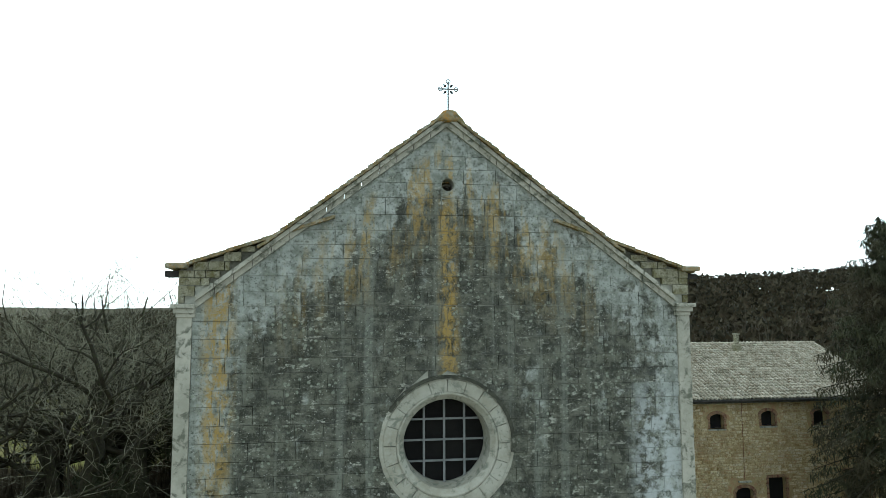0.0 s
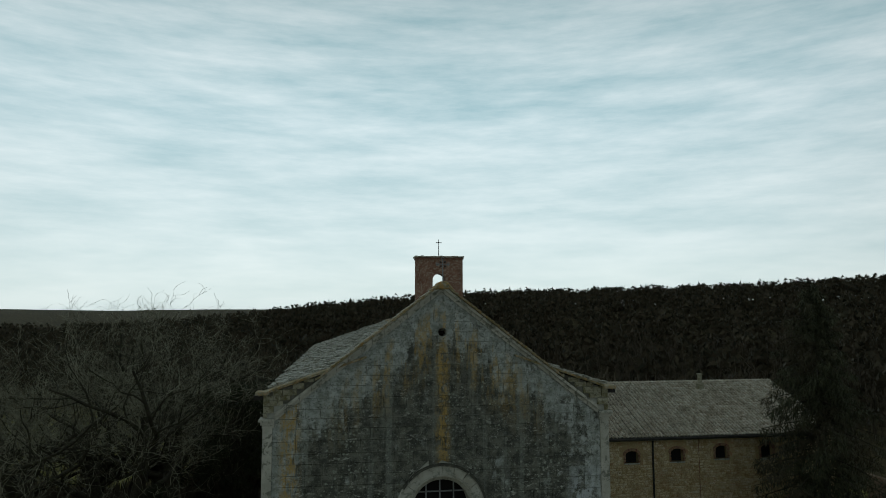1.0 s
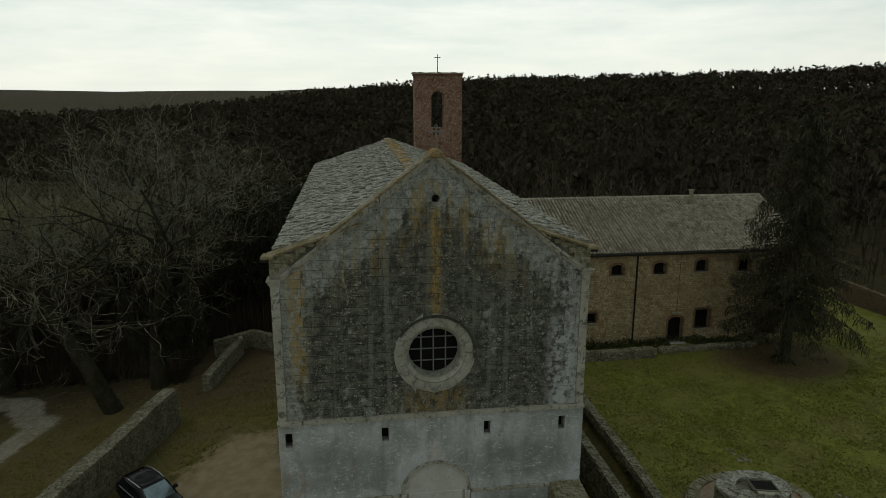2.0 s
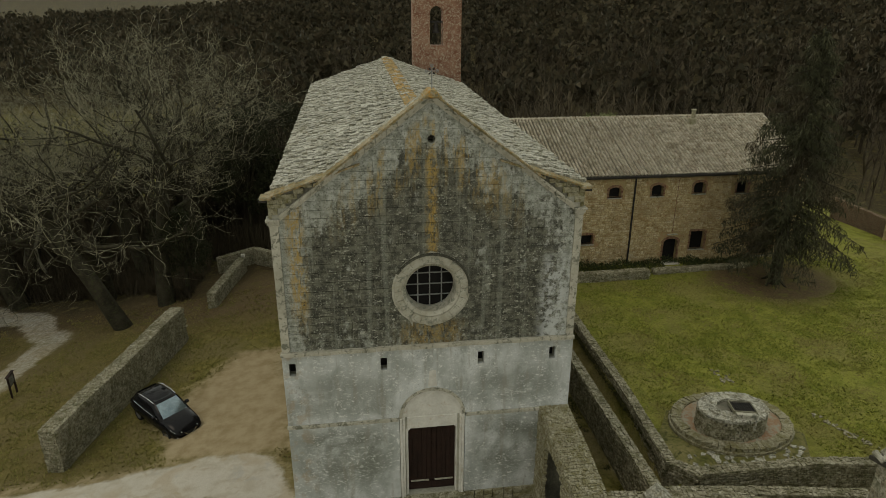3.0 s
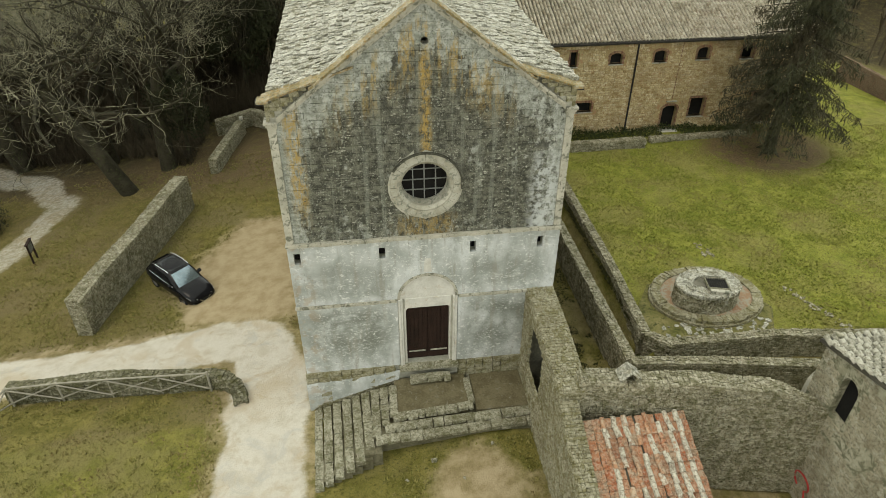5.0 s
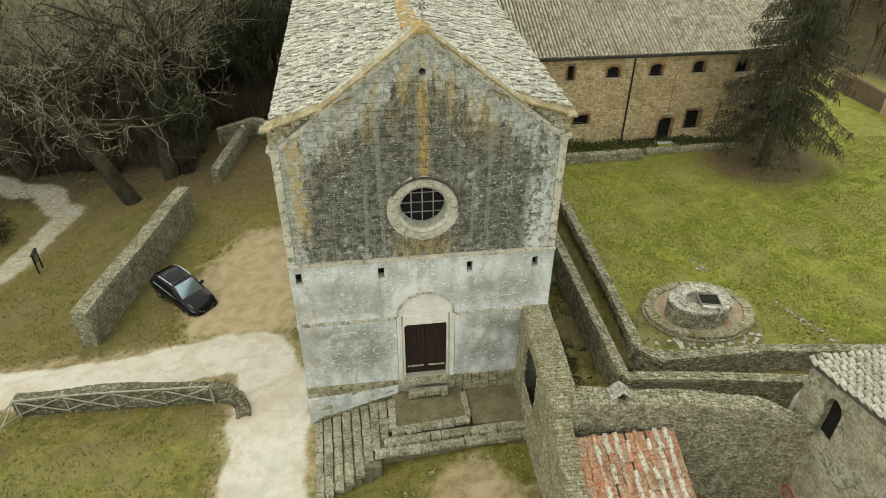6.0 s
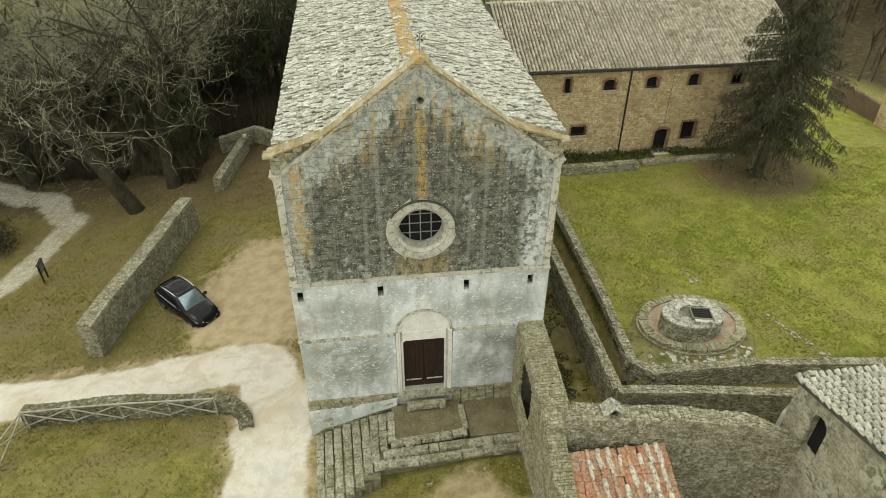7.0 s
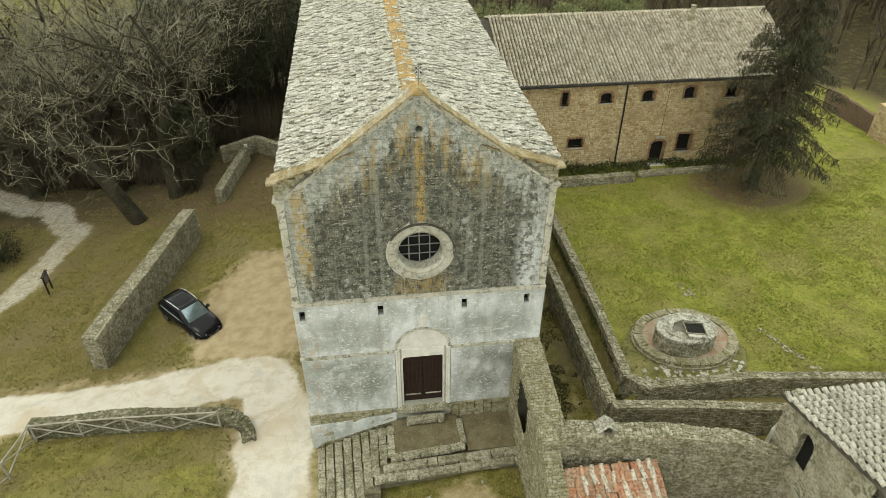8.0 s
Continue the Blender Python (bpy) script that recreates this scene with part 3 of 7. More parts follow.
def ground_material():
    k = Mat("turf_earth_and_gravel", 0.95, 0.1)
    big, mid, fine = k.noise(0.28, 5, 0.6), k.noise(1.3, 6, 0.65), k.noise(9, 6, 0.72)
    turf = k.mix(k.step(mid, 0.35, 0.65), (0.13, 0.12, 0.030), (0.235, 0.20, 0.066))
    turf = k.mix(k.step(big, 0.42, 0.60), turf, (0.20, 0.165, 0.075))
    green = k.mix(k.step(mid, 0.36, 0.62), (0.165, 0.188, 0.030), (0.265, 0.272, 0.058))
    green = k.mix(k.math("MULTIPLY", k.step(big, 0.46, 0.64), 0.6), green, (0.255, 0.225, 0.085))
    turf = k.mix(k.attr("lawn"), turf, green)
    turf = k.mix(k.math("MULTIPLY", k.step(fine, 0.52, 0.68), 0.75), turf, (0.045, 0.052, 0.012))
    leaf = k.mix(k.step(fine, 0.36, 0.64), (0.085, 0.060, 0.034), (0.20, 0.14, 0.080))
    # the wood mark pulls the litter towards a very dark brown
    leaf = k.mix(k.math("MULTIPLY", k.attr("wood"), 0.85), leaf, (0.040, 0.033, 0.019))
    c = k.mix(k.math("MULTIPLY", k.attr("litter"), k.step(mid, 0.25, 0.5)), turf, leaf)
    soil = k.mix(k.step(mid, 0.35, 0.65), (0.36, 0.28, 0.165), (0.45, 0.365, 0.235))
    c = k.mix(k.math("MULTIPLY", k.step(k.noise(4.5, 8, 0.78), 0.52, 0.60), 0.28), c, (0.06, 0.058, 0.018))
    c = k.mix(k.math("MULTIPLY", k.step(k.noise(20, 5, 0.8), 0.54, 0.60), 0.5), c, (0.035, 0.036, 0.011))
    c = k.mix(k.math("MULTIPLY", k.step(k.noise(27, 5, 0.8), 0.57, 0.62), 0.55), c, (0.29, 0.26, 0.12))
    c = k.mix(k.step(k.math("ADD", k.attr("earth"), k.math("MULTIPLY", k.math("SUBTRACT", mid, 0.5), 1.0)), 0.20, 0.95), c, soil)
    grit = k.mix(k.step(mid, 0.3, 0.6), (0.53, 0.485, 0.40), (0.63, 0.595, 0.525))
    grit = k.mix(k.math("MULTIPLY", k.step(k.noise(18, 7, 0.8), 0.50, 0.64), 0.28), grit, (0.36, 0.31, 0.235))
    grit = k.mix(k.math("MULTIPLY", k.step(k.noise(0.9, 6, 0.7, warp=1.0), 0.55, 0.66), 0.4), grit, (0.42, 0.33, 0.21))
    grit = k.mix(k.math("MULTIPLY", k.step(k.noise(0.35, 5, 0.6, warp=0.6), 0.50, 0.64), 0.5), grit, (0.47, 0.375, 0.25))
    grit = k.mix(k.math("MULTIPLY", k.step(k.noise(0.5, 7, 0.7, warp=0.8), 0.54, 0.66), 0.55), grit, (0.46, 0.455, 0.43))
    c = k.mix(k.step(k.math("ADD", k.attr("gravel"), k.math("MULTIPLY", k.math("SUBTRACT", k.noise(3.5, 8, 0.78), 0.5), 0.8)), 0.25, 0.75), c, grit)
    k.bump(k.math("ADD", fine, k.noise(40, 4, 0.7)), 0.8, 0.05)
    return k.done(c)


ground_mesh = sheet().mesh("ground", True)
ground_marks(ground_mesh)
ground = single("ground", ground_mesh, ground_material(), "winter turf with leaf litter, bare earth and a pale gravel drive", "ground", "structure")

# ---- the church ----
W, STRING, LOWER, EAVE, RIDGE, BACK = 5.33, 6.86, 3.72, 12.55, 14.42, 27.2
OCU_X, OCU_Z = 0.0, 9.03
SLITS = (-5.02, -1.75, 1.85, 4.58)
RAKE_TOP, RAKE_SLOPE = 15.68, 0.77


def rake_x(z):
    """Half the gable's width at the height z, under its raking cornice."""
    return min(W, (RAKE_TOP - z) / RAKE_SLOPE)


church = thing("church", "tall Romanesque stone church with a black-moulded gabled front", "church", (0, 0, -2.4))


def arc(cx, cz, r, a0, a1, n):
    return [(cx + r * math.cos(radians(a0 + (a1 - a0) * i / n)), cz + r * math.sin(radians(a0 + (a1 - a0) * i / n))) for i in range(n + 1)]


def front_wall():
    """The front's core behind the facing: panels that leave the door, the slits, the oculus and the vent open."""
    s = Soup()
    y0, y1 = -0.004, 0.95
    slits = SLITS
    zs = [5.88, 6.44]
    xs = sorted([-W, W] + [v + d for v in slits for d in (-0.13, 0.13)])
    s.box(-W, -1.0, y0, y1, -2.6, zs[0])
    s.box(1.0, W, y0, y1, -2.6, zs[0])
    s.box(-1.0, 1.0, y0, y1, -2.6, 0.0)
    s.box(-1.0, 1.0, y0, y1, 3.2, zs[0])
    for i in range(0, len(xs), 2):
        s.box(xs[i], xs[i + 1], y0, y1, zs[0], zs[1])
    s.box(-W, W, y0, y1, zs[1], OCU_Z - 1.25)
    s.box(-W, OCU_X - 1.25, y0, y1, OCU_Z - 1.25, OCU_Z + 1.25)
    s.box(OCU_X + 1.25, W, y0, y1, OCU_Z - 1.25, OCU_Z + 1.25)
    # the square round the oculus, with its round hole
    n = 48
    sq, ci = [], []
    for i in range(n):
        w = 2 * math.pi * (i + 0.5) / n
        c, d = math.cos(w), math.sin(w)
        q = 1.25 / max(abs(c), abs(d))
        sq.append((OCU_X + c * q, OCU_Z + d * q)), ci.append((OCU_X + c * 0.985, OCU_Z + d * 0.985))
    p = [(x, y0, z) for x, z in sq] + [(x, y0, z) for x, z in ci] + [(x, y1, z) for x, z in ci]
    s.add(p, [(i, (i + 1) % n, (i + 1) % n + n, i + n) for i in range(n)] + [(i + n, (i + 1) % n + n, (i + 1) % n + 2 * n, i + 2 * n) for i in range(n)])
    top = OCU_Z + 1.25
    ring = [(-W, top), (W, top), (W, 12.3), (4.35, 12.45), (0.0, 15.62), (-4.35, 12.45), (-W, 12.3)]
    # upper gable with the little round vent
    v, r = (0.03, 14.38), 0.135
    s.prism([(-W, top), (W, top), (W, 12.3), (4.35, 12.3), (-4.35, 12.3), (-W, 12.3)], y0, y1)
    s.prism([(-4.35, 12.3), (4.35, 12.3), (2.0, 14.1), (-2.0, 14.1)], y0, y1)
    n = 16
    sq, ci = [], []
    for i in range(n):
        w = 2 * math.pi * (i + 0.5) / n
        c, d = math.cos(w), math.sin(w)
        q = 0.28 / max(abs(c), abs(d))
        sq.append((v[0] + c * q, v[1] + d * q)), ci.append((v[0] + c * r, v[1] + d * r))
    p = [(x, y0, z) for x, z in sq] + [(x, y0, z) for x, z in ci] + [(x, y1, z) for x, z in ci]
    s.add(p, [(i, (i + 1) % n, (i + 1) % n + n, i + n) for i in range(n)] + [(i + n, (i + 1) % n + n, (i + 1) % n + 2 * n, i + 2 * n) for i in range(n)])
    s.prism([(-2.0, 14.1), (-0.25, 14.1), (-0.25, 14.66), (-1.3, 14.66)], y0, y1)
    s.prism([(0.31, 14.1), (2.0, 14.1), (1.3, 14.66), (0.31, 14.66)], y0, y1)
    s.prism([(-1.3, 14.66), (1.3, 14.66), (0.0, 15.66)], y0, y1)
    return s


front = part("front_wall", front_wall(), LIME, church, "front wall behind its facing stones")


def lower_coat():
    """The whitewashed facing below the string course, panel by panel, with the slits and the door left open."""
    panels = []
    y0, y1 = -0.06, 0.09
    xs = sorted([-W - 0.03, W + 0.03] + [v + d for v in SLITS for d in (-0.12, 0.12)])
    panels.append(Soup().box(-W - 0.03, W + 0.03, y0, y1, 6.42, STRING - 0.1))
    for i in range(0, len(xs), 2):
        panels.append(Soup().box(xs[i], xs[i + 1], y0, y1, 5.9, 6.42))
    panels.append(Soup().box(-W - 0.03, W + 0.03, y0, y1, 5.0, 5.9))
    for a, b in ((-W - 0.03, -1.25), (1.29, W + 0.03)):
        panels.append(Soup().box(a, b, y0, y1, LOWER + 0.06, 5.0))
        panels.append(Soup().box(a, b, y0 - 0.04, y1, 0.02, LOWER - 0.06))
    # round the lunette
    for sgn in (-1, 1):
        pts = arc(0.02, 3.72, 1.27, 90, 90 - sgn * 90, 12)
        ring = [(0.02, 5.0)] + pts + [(0.02 + sgn * 1.27, 5.0)]
        panels.append(Soup().prism(ring if sgn < 0 else ring[::-1], y0, y1))
    return panels


for s in lower_coat():
    part("whitewash_facing", s, COAT, church, "worn whitewash with grey algae over the lower front")

# plinth of rough blocks at the foot of the front
PLINTH = []
x = -W - 0.08
while x < W + 0.05:
    w = rnd(0.3, 0.55)
    if x + w < -1.2 or x > 1.2:
        foot = -2.5 if x < -1 else -1.3
        z = 0.02
        while z > foot:
            h = rnd(0.22, 0.34)
            xb = min(x + w - 0.015, W + 0.08)
            PLINTH.append(((x + xb) / 2, -0.03 - rnd(0, 0.03), z - h / 2, xb - x, 0.24, h - 0.012))
            z -= h
    x += w
# limewash still clings to the plinth's sloping skirt on the drive side
s = Soup()
s.prism([(-W - 0.12, -2.4), (-5.0, -2.0), (-3.6, -1.52), (-2.4, -1.1), (-1.35, -0.8), (-1.3, -0.3), (-2.6, -0.42), (-4.0, -0.52), (-W - 0.12, -0.6)], -0.185, -0.1)
part("skirt", s, COAT, church, "splash of old limewash on the plinth")


def string_course(z, x0, x1, proud, h):
    x = x0
    while x < x1:
        w = min(rnd(0.35, 0.8), x1 - x)
        j = rnd(-0.012, 0.012)
        s = Soup().prism([(x, z - h + j), (x + w - 0.012, z - h + j), (x + w - 0.012, z + j), (x, z + j)], -proud - rnd(0, 0.03), 0.05)
        part("string_stone", s, TRIM, church)
        x += w


string_course(STRING + 0.02, -W - 0.05, W + 0.05, 0.15, 0.13)
string_course(LOWER + 0.05, -W - 0.06, -1.27, 0.14, 0.11)
string_course(LOWER + 0.05, 1.31, W + 0.06, 0.14, 0.11)

# corner strips under their moulded caps
for sgn in (-1, 1):
    s = Soup()
    s.box(sgn * W - 0.28 * (sgn > 0), sgn * W + 0.28 * (sgn < 0), -0.075, 0.3, STRING + 0.03, 11.62)
    part("corner_strip", s, TRIM, church, "pale corner pilaster strip")
    s = Soup()
    a, b = (sgn * W - 0.34, sgn * W + 0.0) if sgn > 0 else (sgn * W - 0.0, sgn * W + 0.34)
    for k, (z0, z1, o) in enumerate(((11.62, 11.70, 0.02), (11.70, 11.80, 0.06), (11.80, 11.88, 0.11))):
        s.box(a - o * (sgn < 0) , b + o * (sgn > 0), -0.08 - o, 0.35, z0, z1)
    part("corner_cap", s, TRIM, church, "moulded stone cap of the corner strip", bevel=0.012)

# raking cornice: two mouldings climbing to the point
for sgn in (-1, 1):
    s = Soup()
    for off, th, proud in ((0.0, 0.13, 0.08), (0.13, 0.10, 0.17)):
        n = 14
        for i in range(n):
            xa, xb = 5.0 * i / n, 5.0 * (i + 1) / n - 0.012
            za, zb = RAKE_TOP - 0.06 + off - 0.765 * xa, RAKE_TOP - 0.06 + off - 0.765 * xb
            ring = [(sgn * xa, za), (sgn * xb, zb), (sgn * xb, zb + th), (sgn * xa, za + th)]
            part("cornice_stone", Soup().prism(ring if sgn < 0 else ring[::-1], -proud - rnd(0, 0.012), 0.1), TRIM, church)
    # solid wedge of the shoulder behind its stones
    ring = [(sgn * 3.3, 13.25), (sgn * 5.05, 11.88), (sgn * W, 11.88), (sgn * W, 12.55)]
    part("shoulder", Soup().prism(ring[::-1] if sgn < 0 else ring, 0.0, 0.5), MORTAR, church)
    # rough stones between the rake and the shallower roof at the shoulder
    z = 11.9
    while z < 13.2:
        h = rnd(0.14, 0.22)
        x0, x = max((RAKE_TOP + 0.2 - z) / 0.765, 2.5), W
        while x > x0 + 0.05:
            w = min(rnd(0.2, 0.42), x - x0)
            lim = EAVE + 0.02 + (W - x + w / 2) * 0.345
            if z + h * 0.5 < lim:
                a, b = sorted((sgn * (x - w + 0.01), sgn * (x - 0.005)))
                part("shoulder_stone", Soup().box(a, b, -0.04 - rnd(0, 0.05), 0.2, z, min(z + h - 0.012, lim)), OLDWALL[0], church)
            x -= w
        z += h

# coping of stone slabs up the gable, with lichen
for sgn in (-1, 1):
    s = Soup()
    n = 26
    for i in range(n):
        xa = 3.75 * i / n - 0.02
        xb = xa + 3.75 / n + 0.09
        za, zb = RAKE_TOP + 0.17 - 0.765 * xa, RAKE_TOP + 0.17 - 0.765 * xb
        t = 0.05 + rnd(0, 0.025)
        lift = 0.05
        ring = [(sgn * xa, za), (sgn * xb, zb + lift), (sgn * xb, zb + lift + t), (sgn * xa, za + t)]
        part("coping_slab", Soup().prism(ring if sgn < 0 else ring[::-1], -0.22 - rnd(0, 0.05), 0.25 + rnd(0, 0.05)), COPING, church)
        part("coping_slab", Soup().prism(ring if sgn < 0 else ring[::-1], 0.27, 0.58 + rnd(0, 0.06)), SLATE_PART, church)
s = Soup()
s.prism([(-0.30, RAKE_TOP + 0.02), (0.38, RAKE_TOP + 0.02), (0.16, RAKE_TOP + 0.27), (-0.06, RAKE_TOP + 0.27)], -0.24, 0.6)
part("gable_peak", s, ORANGE, church, "moss and orange lichen on the gable peak", bevel=0.05)

# side and back walls
s = Soup()
s.box(-W, -W + 0.9, 0.95, BACK, -4.2, EAVE - 0.1)
part("side_wall", s, MORTAR, church)
s = Soup()
s.box(W - 0.9, W, 0.95, BACK, -2.6, EAVE - 0.1)
part("side_wall", s, MORTAR, church)
s = Soup()
s.prism([(-W + 0.9, -4.2), (W - 0.9, -4.2), (W - 0.9, EAVE - 0.15), (0, RIDGE - 0.4), (-W + 0.9, EAVE - 0.15)], BACK - 0.9, BACK)
part("back_wall", s, MORTAR, church)


def slope_point(sgn, u, y):
    """A point of the church roof: u metres down from the ridge."""
    a = math.atan2(RIDGE - EAVE, W + 0.08)
    return Vector((sgn * u * math.cos(a) + 0.05, y, RIDGE - u * math.sin(a)))


ROOF_U = math.hypot(W + 0.08, RIDGE - EAVE)
for sgn in (-1, 1):
    s = Soup()
    pts = [slope_point(sgn, 0, 0.5), slope_point(sgn, ROOF_U, 0.5), slope_point(sgn, ROOF_U, BACK + 0.15), slope_point(sgn, 0, BACK + 0.15)]
    s.add(pts + [p - Vector((0, 0, 0.14)) for p in pts], [(0, 1, 2, 3) if sgn < 0 else (3, 2, 1, 0), (7, 6, 5, 4) if sgn < 0 else (4, 5, 6, 7), (0, 4, 5, 1), (1, 5, 6, 2), (2, 6, 7, 3), (3, 7, 4, 0)])
    part("roof_deck", s, ROOFBED, church)

# bell wall behind the roof
tower = thing("bell_tower", "slender red brick bell wall with an arched opening and tiled cap", "bell tower", (3.8, 28.4, 8))
TX0, TX1, TY0, TY1, TTOP = 2.05, 5.55, 28.0, 29.1, 19.05
OX0, OX1, OZ0 = 3.28, 4.24, 15.2
OZ1 = 17.4
s = Soup()
s.box(TX0, OX0, TY0, TY1, -4, OZ1)
s.box(OX1, TX1, TY0, TY1, -4, OZ1)
s.box(OX0, OX1, TY0, TY1, -4, OZ0)
mid = (OX0 + OX1) / 2
left = [(TX0, OZ1)] + [(x, z) for x, z in arc(mid, OZ1, (OX1 - OX0) / 2, 180, 90, 8)] + [(mid, TTOP), (TX0, TTOP)]
right = [(mid, TTOP)] + [(x, z) for x, z in arc(mid, OZ1, (OX1 - OX0) / 2, 90, 0, 8)] + [(TX1, OZ1), (TX1, TTOP)]
s.prism(left, TY0, TY1)
s.prism(right, TY0, TY1)
part("brick_core", s, grainy("weathered_tower_brick", (0.18, 0.08, 0.05), (0.30, 0.17, 0.12), 2.2, 13, spots=((0.38, 0.31, 0.235), 0.44)), tower, "weathered red brick")
s = Soup()
for i in range(16):
    for y in (TY0 - 0.16, TY1 - 0.42):
        x = TX0 - 0.12 + i * (TX1 - TX0 + 0.24) / 16
        s.box(x, x + 0.2, y, y + 0.58, TTOP + 0.02 + rnd(0, 0.03), TTOP + 0.12 + rnd(0, 0.05))
part("cap", s, COPPO, tower, "mossy tiled cap")
s = Soup()
s.box(TX0 - 0.06, TX1 + 0.06, TY0 - 0.06, TY1 + 0.06, TTOP - 0.1, TTOP + 0.03)
part("cornice", s, BRICK, tower, "brick cornice")
s = Soup()
s.tube([(3.8, 28.5, TTOP + 0.1), (3.8, 28.5, TTOP + 1.45)], [0.03, 0.02], 6)
s.tube([(3.58, 28.5, TTOP + 1.2), (4.02, 28.5, TTOP + 1.2)], [0.025, 0.025], 6)
part("cross", s, BLACKIRON, tower, "thin iron cross")
bell = Soup()
bell.lathe([(0.0, 16.75), (0.1, 16.75), (0.17, 16.6), (0.2, 16.3), (0.3, 16.05), (0.27, 16.05), (0.0, 16.3)], mid, 28.5, 20)
bell.box(OX0, OX1, 28.44, 28.56, 16.75, 16.87)
part("bell", bell, BLACKIRON, tower, "dark bronze bell on a wooden beam", smooth=False)

# ---- the monastery wing ----
wing = thing("monastery_wing", "two-storey honey stone monastery wing with a tiled roof", "building", (20, 26, -0.6))
WX0, WX1, WY, WY1, WBASE, WEAVE, WRIDGE = 5.4, 31.5, 23.3, 36.5, -1.4, 6.45, 9.25
WMID = 30.3
openings = [(12.95, 13.45, 4.62, 5.70, 0), (15.95, 16.85, 4.70, 5.55, 1), (19.25, 20.15, 4.70, 5.62, 1), (22.55, 23.45, 4.78, 5.72, 1), (13.85, 15.0, 1.1, 1.85, 0), (20.72, 21.85, -0.62, 1.25, 1), (22.85, 24.0, 0.30, 1.78, 0), (27.9, 29.7, -0.5, 2.0, 0), (26.0, 26.9, 4.7, 5.7, 1)]


def pierced(s, x0, x1, z0, z1, y0, y1, holes):
    """A wall from x0 to x1 with rectangular holes, as panels between all their edges."""
    xs = sorted({x0, x1, *[h[0] for h in holes], *[h[1] for h in holes]})
    zs = sorted({z0, z1, *[h[2] for h in holes], *[h[3] for h in holes]})
    for za, zb in zip(zs, zs[1:]):
        run = None
        for xa, xb in zip(xs, xs[1:]):
            open_ = any(h[0] < (xa + xb) / 2 < h[1] and h[2] < (za + zb) / 2 < h[3] for h in holes)
            if open_:
                if run is not None:
                    s.box(run, xa, y0, y1, za, zb)
                run = None
            elif run is None:
                run = xa
        if run is not None:
            s.box(run, xs[-1], y0, y1, za, zb)
    return s


part("wall", pierced(Soup(), WX0, WX1, WBASE, WEAVE, WY, WY + 0.7, openings), WARM_BED, wing)
s = Soup()
s.box(WX1 - 0.7, WX1, WY + 0.7, WY1, WBASE, WEAVE)
s.box(WX0, WX1, WY1 - 0.7, WY1, WBASE - 1, WEAVE)
part("wall", s, WARM_BED, wing)
s = Soup()
for y0, y1, z0, z1 in ((WY - 0.45, WMID, WEAVE - 0.05, WRIDGE), (WMID, WY1 + 0.45, WRIDGE, WEAVE - 0.05)):
    p = [(WX0, y0, z0), (WX1 + 0.3, y0, z0), (WX1 + 0.3, y1, z1), (WX0, y1, z1)]
    s.add(p + [(a, b, c - 0.16) for a, b, c in p], [(0, 1, 2, 3), (7, 6, 5, 4), (0, 4, 5, 1), (1, 5, 6, 2), (2, 6, 7, 3), (3, 7, 4, 0)])
part("roof_deck", s, ROOFBED, wing)


# ---- pieces: alike stones, slabs and tiles on shared meshes ----
def stone_mesh(seed, jit=0.09, inset=0.12):
    """A rough block one metre across, its outer face (-y) and edges worn."""
    q = random.Random(seed)
    j = lambda a: q.uniform(-a, a)
    p = []
    for y, k in ((0.5, 0.0), (-0.22, 0.0), (-0.5, inset)):
        for x, z in ((-0.5, -0.5), (0.5, -0.5), (0.5, 0.5), (-0.5, 0.5)):
            p.append((x * (1 - k) + (j(jit) if y < 0.5 else 0), y + (j(jit) if y < 0 else 0), z * (1 - k) + (j(jit) if y < 0.5 else 0)))
    f = [(3, 2, 1, 0), (8, 9, 10, 11)]
    for a in (0, 4):
        for i in range(4):
            f.append((a + i, a + (i + 1) % 4, a + 4 + (i + 1) % 4, a + 4 + i))
    f = [tuple(reversed(t)) if n == 0 else t for n, t in enumerate(f)]
    return p, f


STONES = [stone_mesh(i) for i in range(10)]
CUT = [stone_mesh(50 + i, 0.008, 0.008) for i in range(8)]


def coppo_mesh(seed):
    """A half-round roof tile, one metre long along -y, tapered, its hollow down."""
    q = random.Random(seed)
    p, n = [], 6
    for y, r in ((0.5, 0.42), (-0.5, 0.5)):
        for k in (1.0, 0.80):
            for i in range(n + 1):
                w = math.pi * i / n
                p.append((-math.cos(w) * r * k, y, math.sin(w) * r * k * (1 + q.uniform(-0.03, 0.03))))
    m = n + 1
    f = [(i, i + 1, 2 * m + i + 1, 2 * m + i) for i in range(n)]
    f += [(2 * m + i, 2 * m + i + 1, 3 * m + i + 1, 3 * m + i) for i in range(n)]
    return p, f


COPPI = [coppo_mesh(i) for i in range(5)]


def fit_box(x, y, z, w, d, h, rx=0.0, ry=0.0, rz=0.0):
    return pose(x, y, z, rx, ry, rz) @ Matrix.Diagonal((w, d, h, 1))


def lay(name, parent, items, shapes, mat_piece, mat_rest, limit=300, rest_name="", rest_label=""):
    """Lays pieces at the matrices in items: the first ones as parts of their own, the others joined into one."""
    meshes = []
    for p, f in shapes:
        me = bpy.data.meshes.new(name)
        me.from_pydata(p, [], f)
        me.update()
        me.materials.append(mat_piece)
        meshes.append(me)
    inv = parent.matrix_basis.inverted()
    for m in items[:limit]:
        ob = new(name, random.choice(meshes))
        ob.parent, ob.matrix_parent_inverse = parent, inv
        ob.matrix_basis = m
    if len(items) > limit:
        s = Soup()
        for m in items[limit:]:
            p, f = random.choice(shapes)
            s.add([m @ Vector(v) for v in p], f)
        part(rest_name or name + "_field", s, mat_rest, parent, rest_label, kind="stuff")


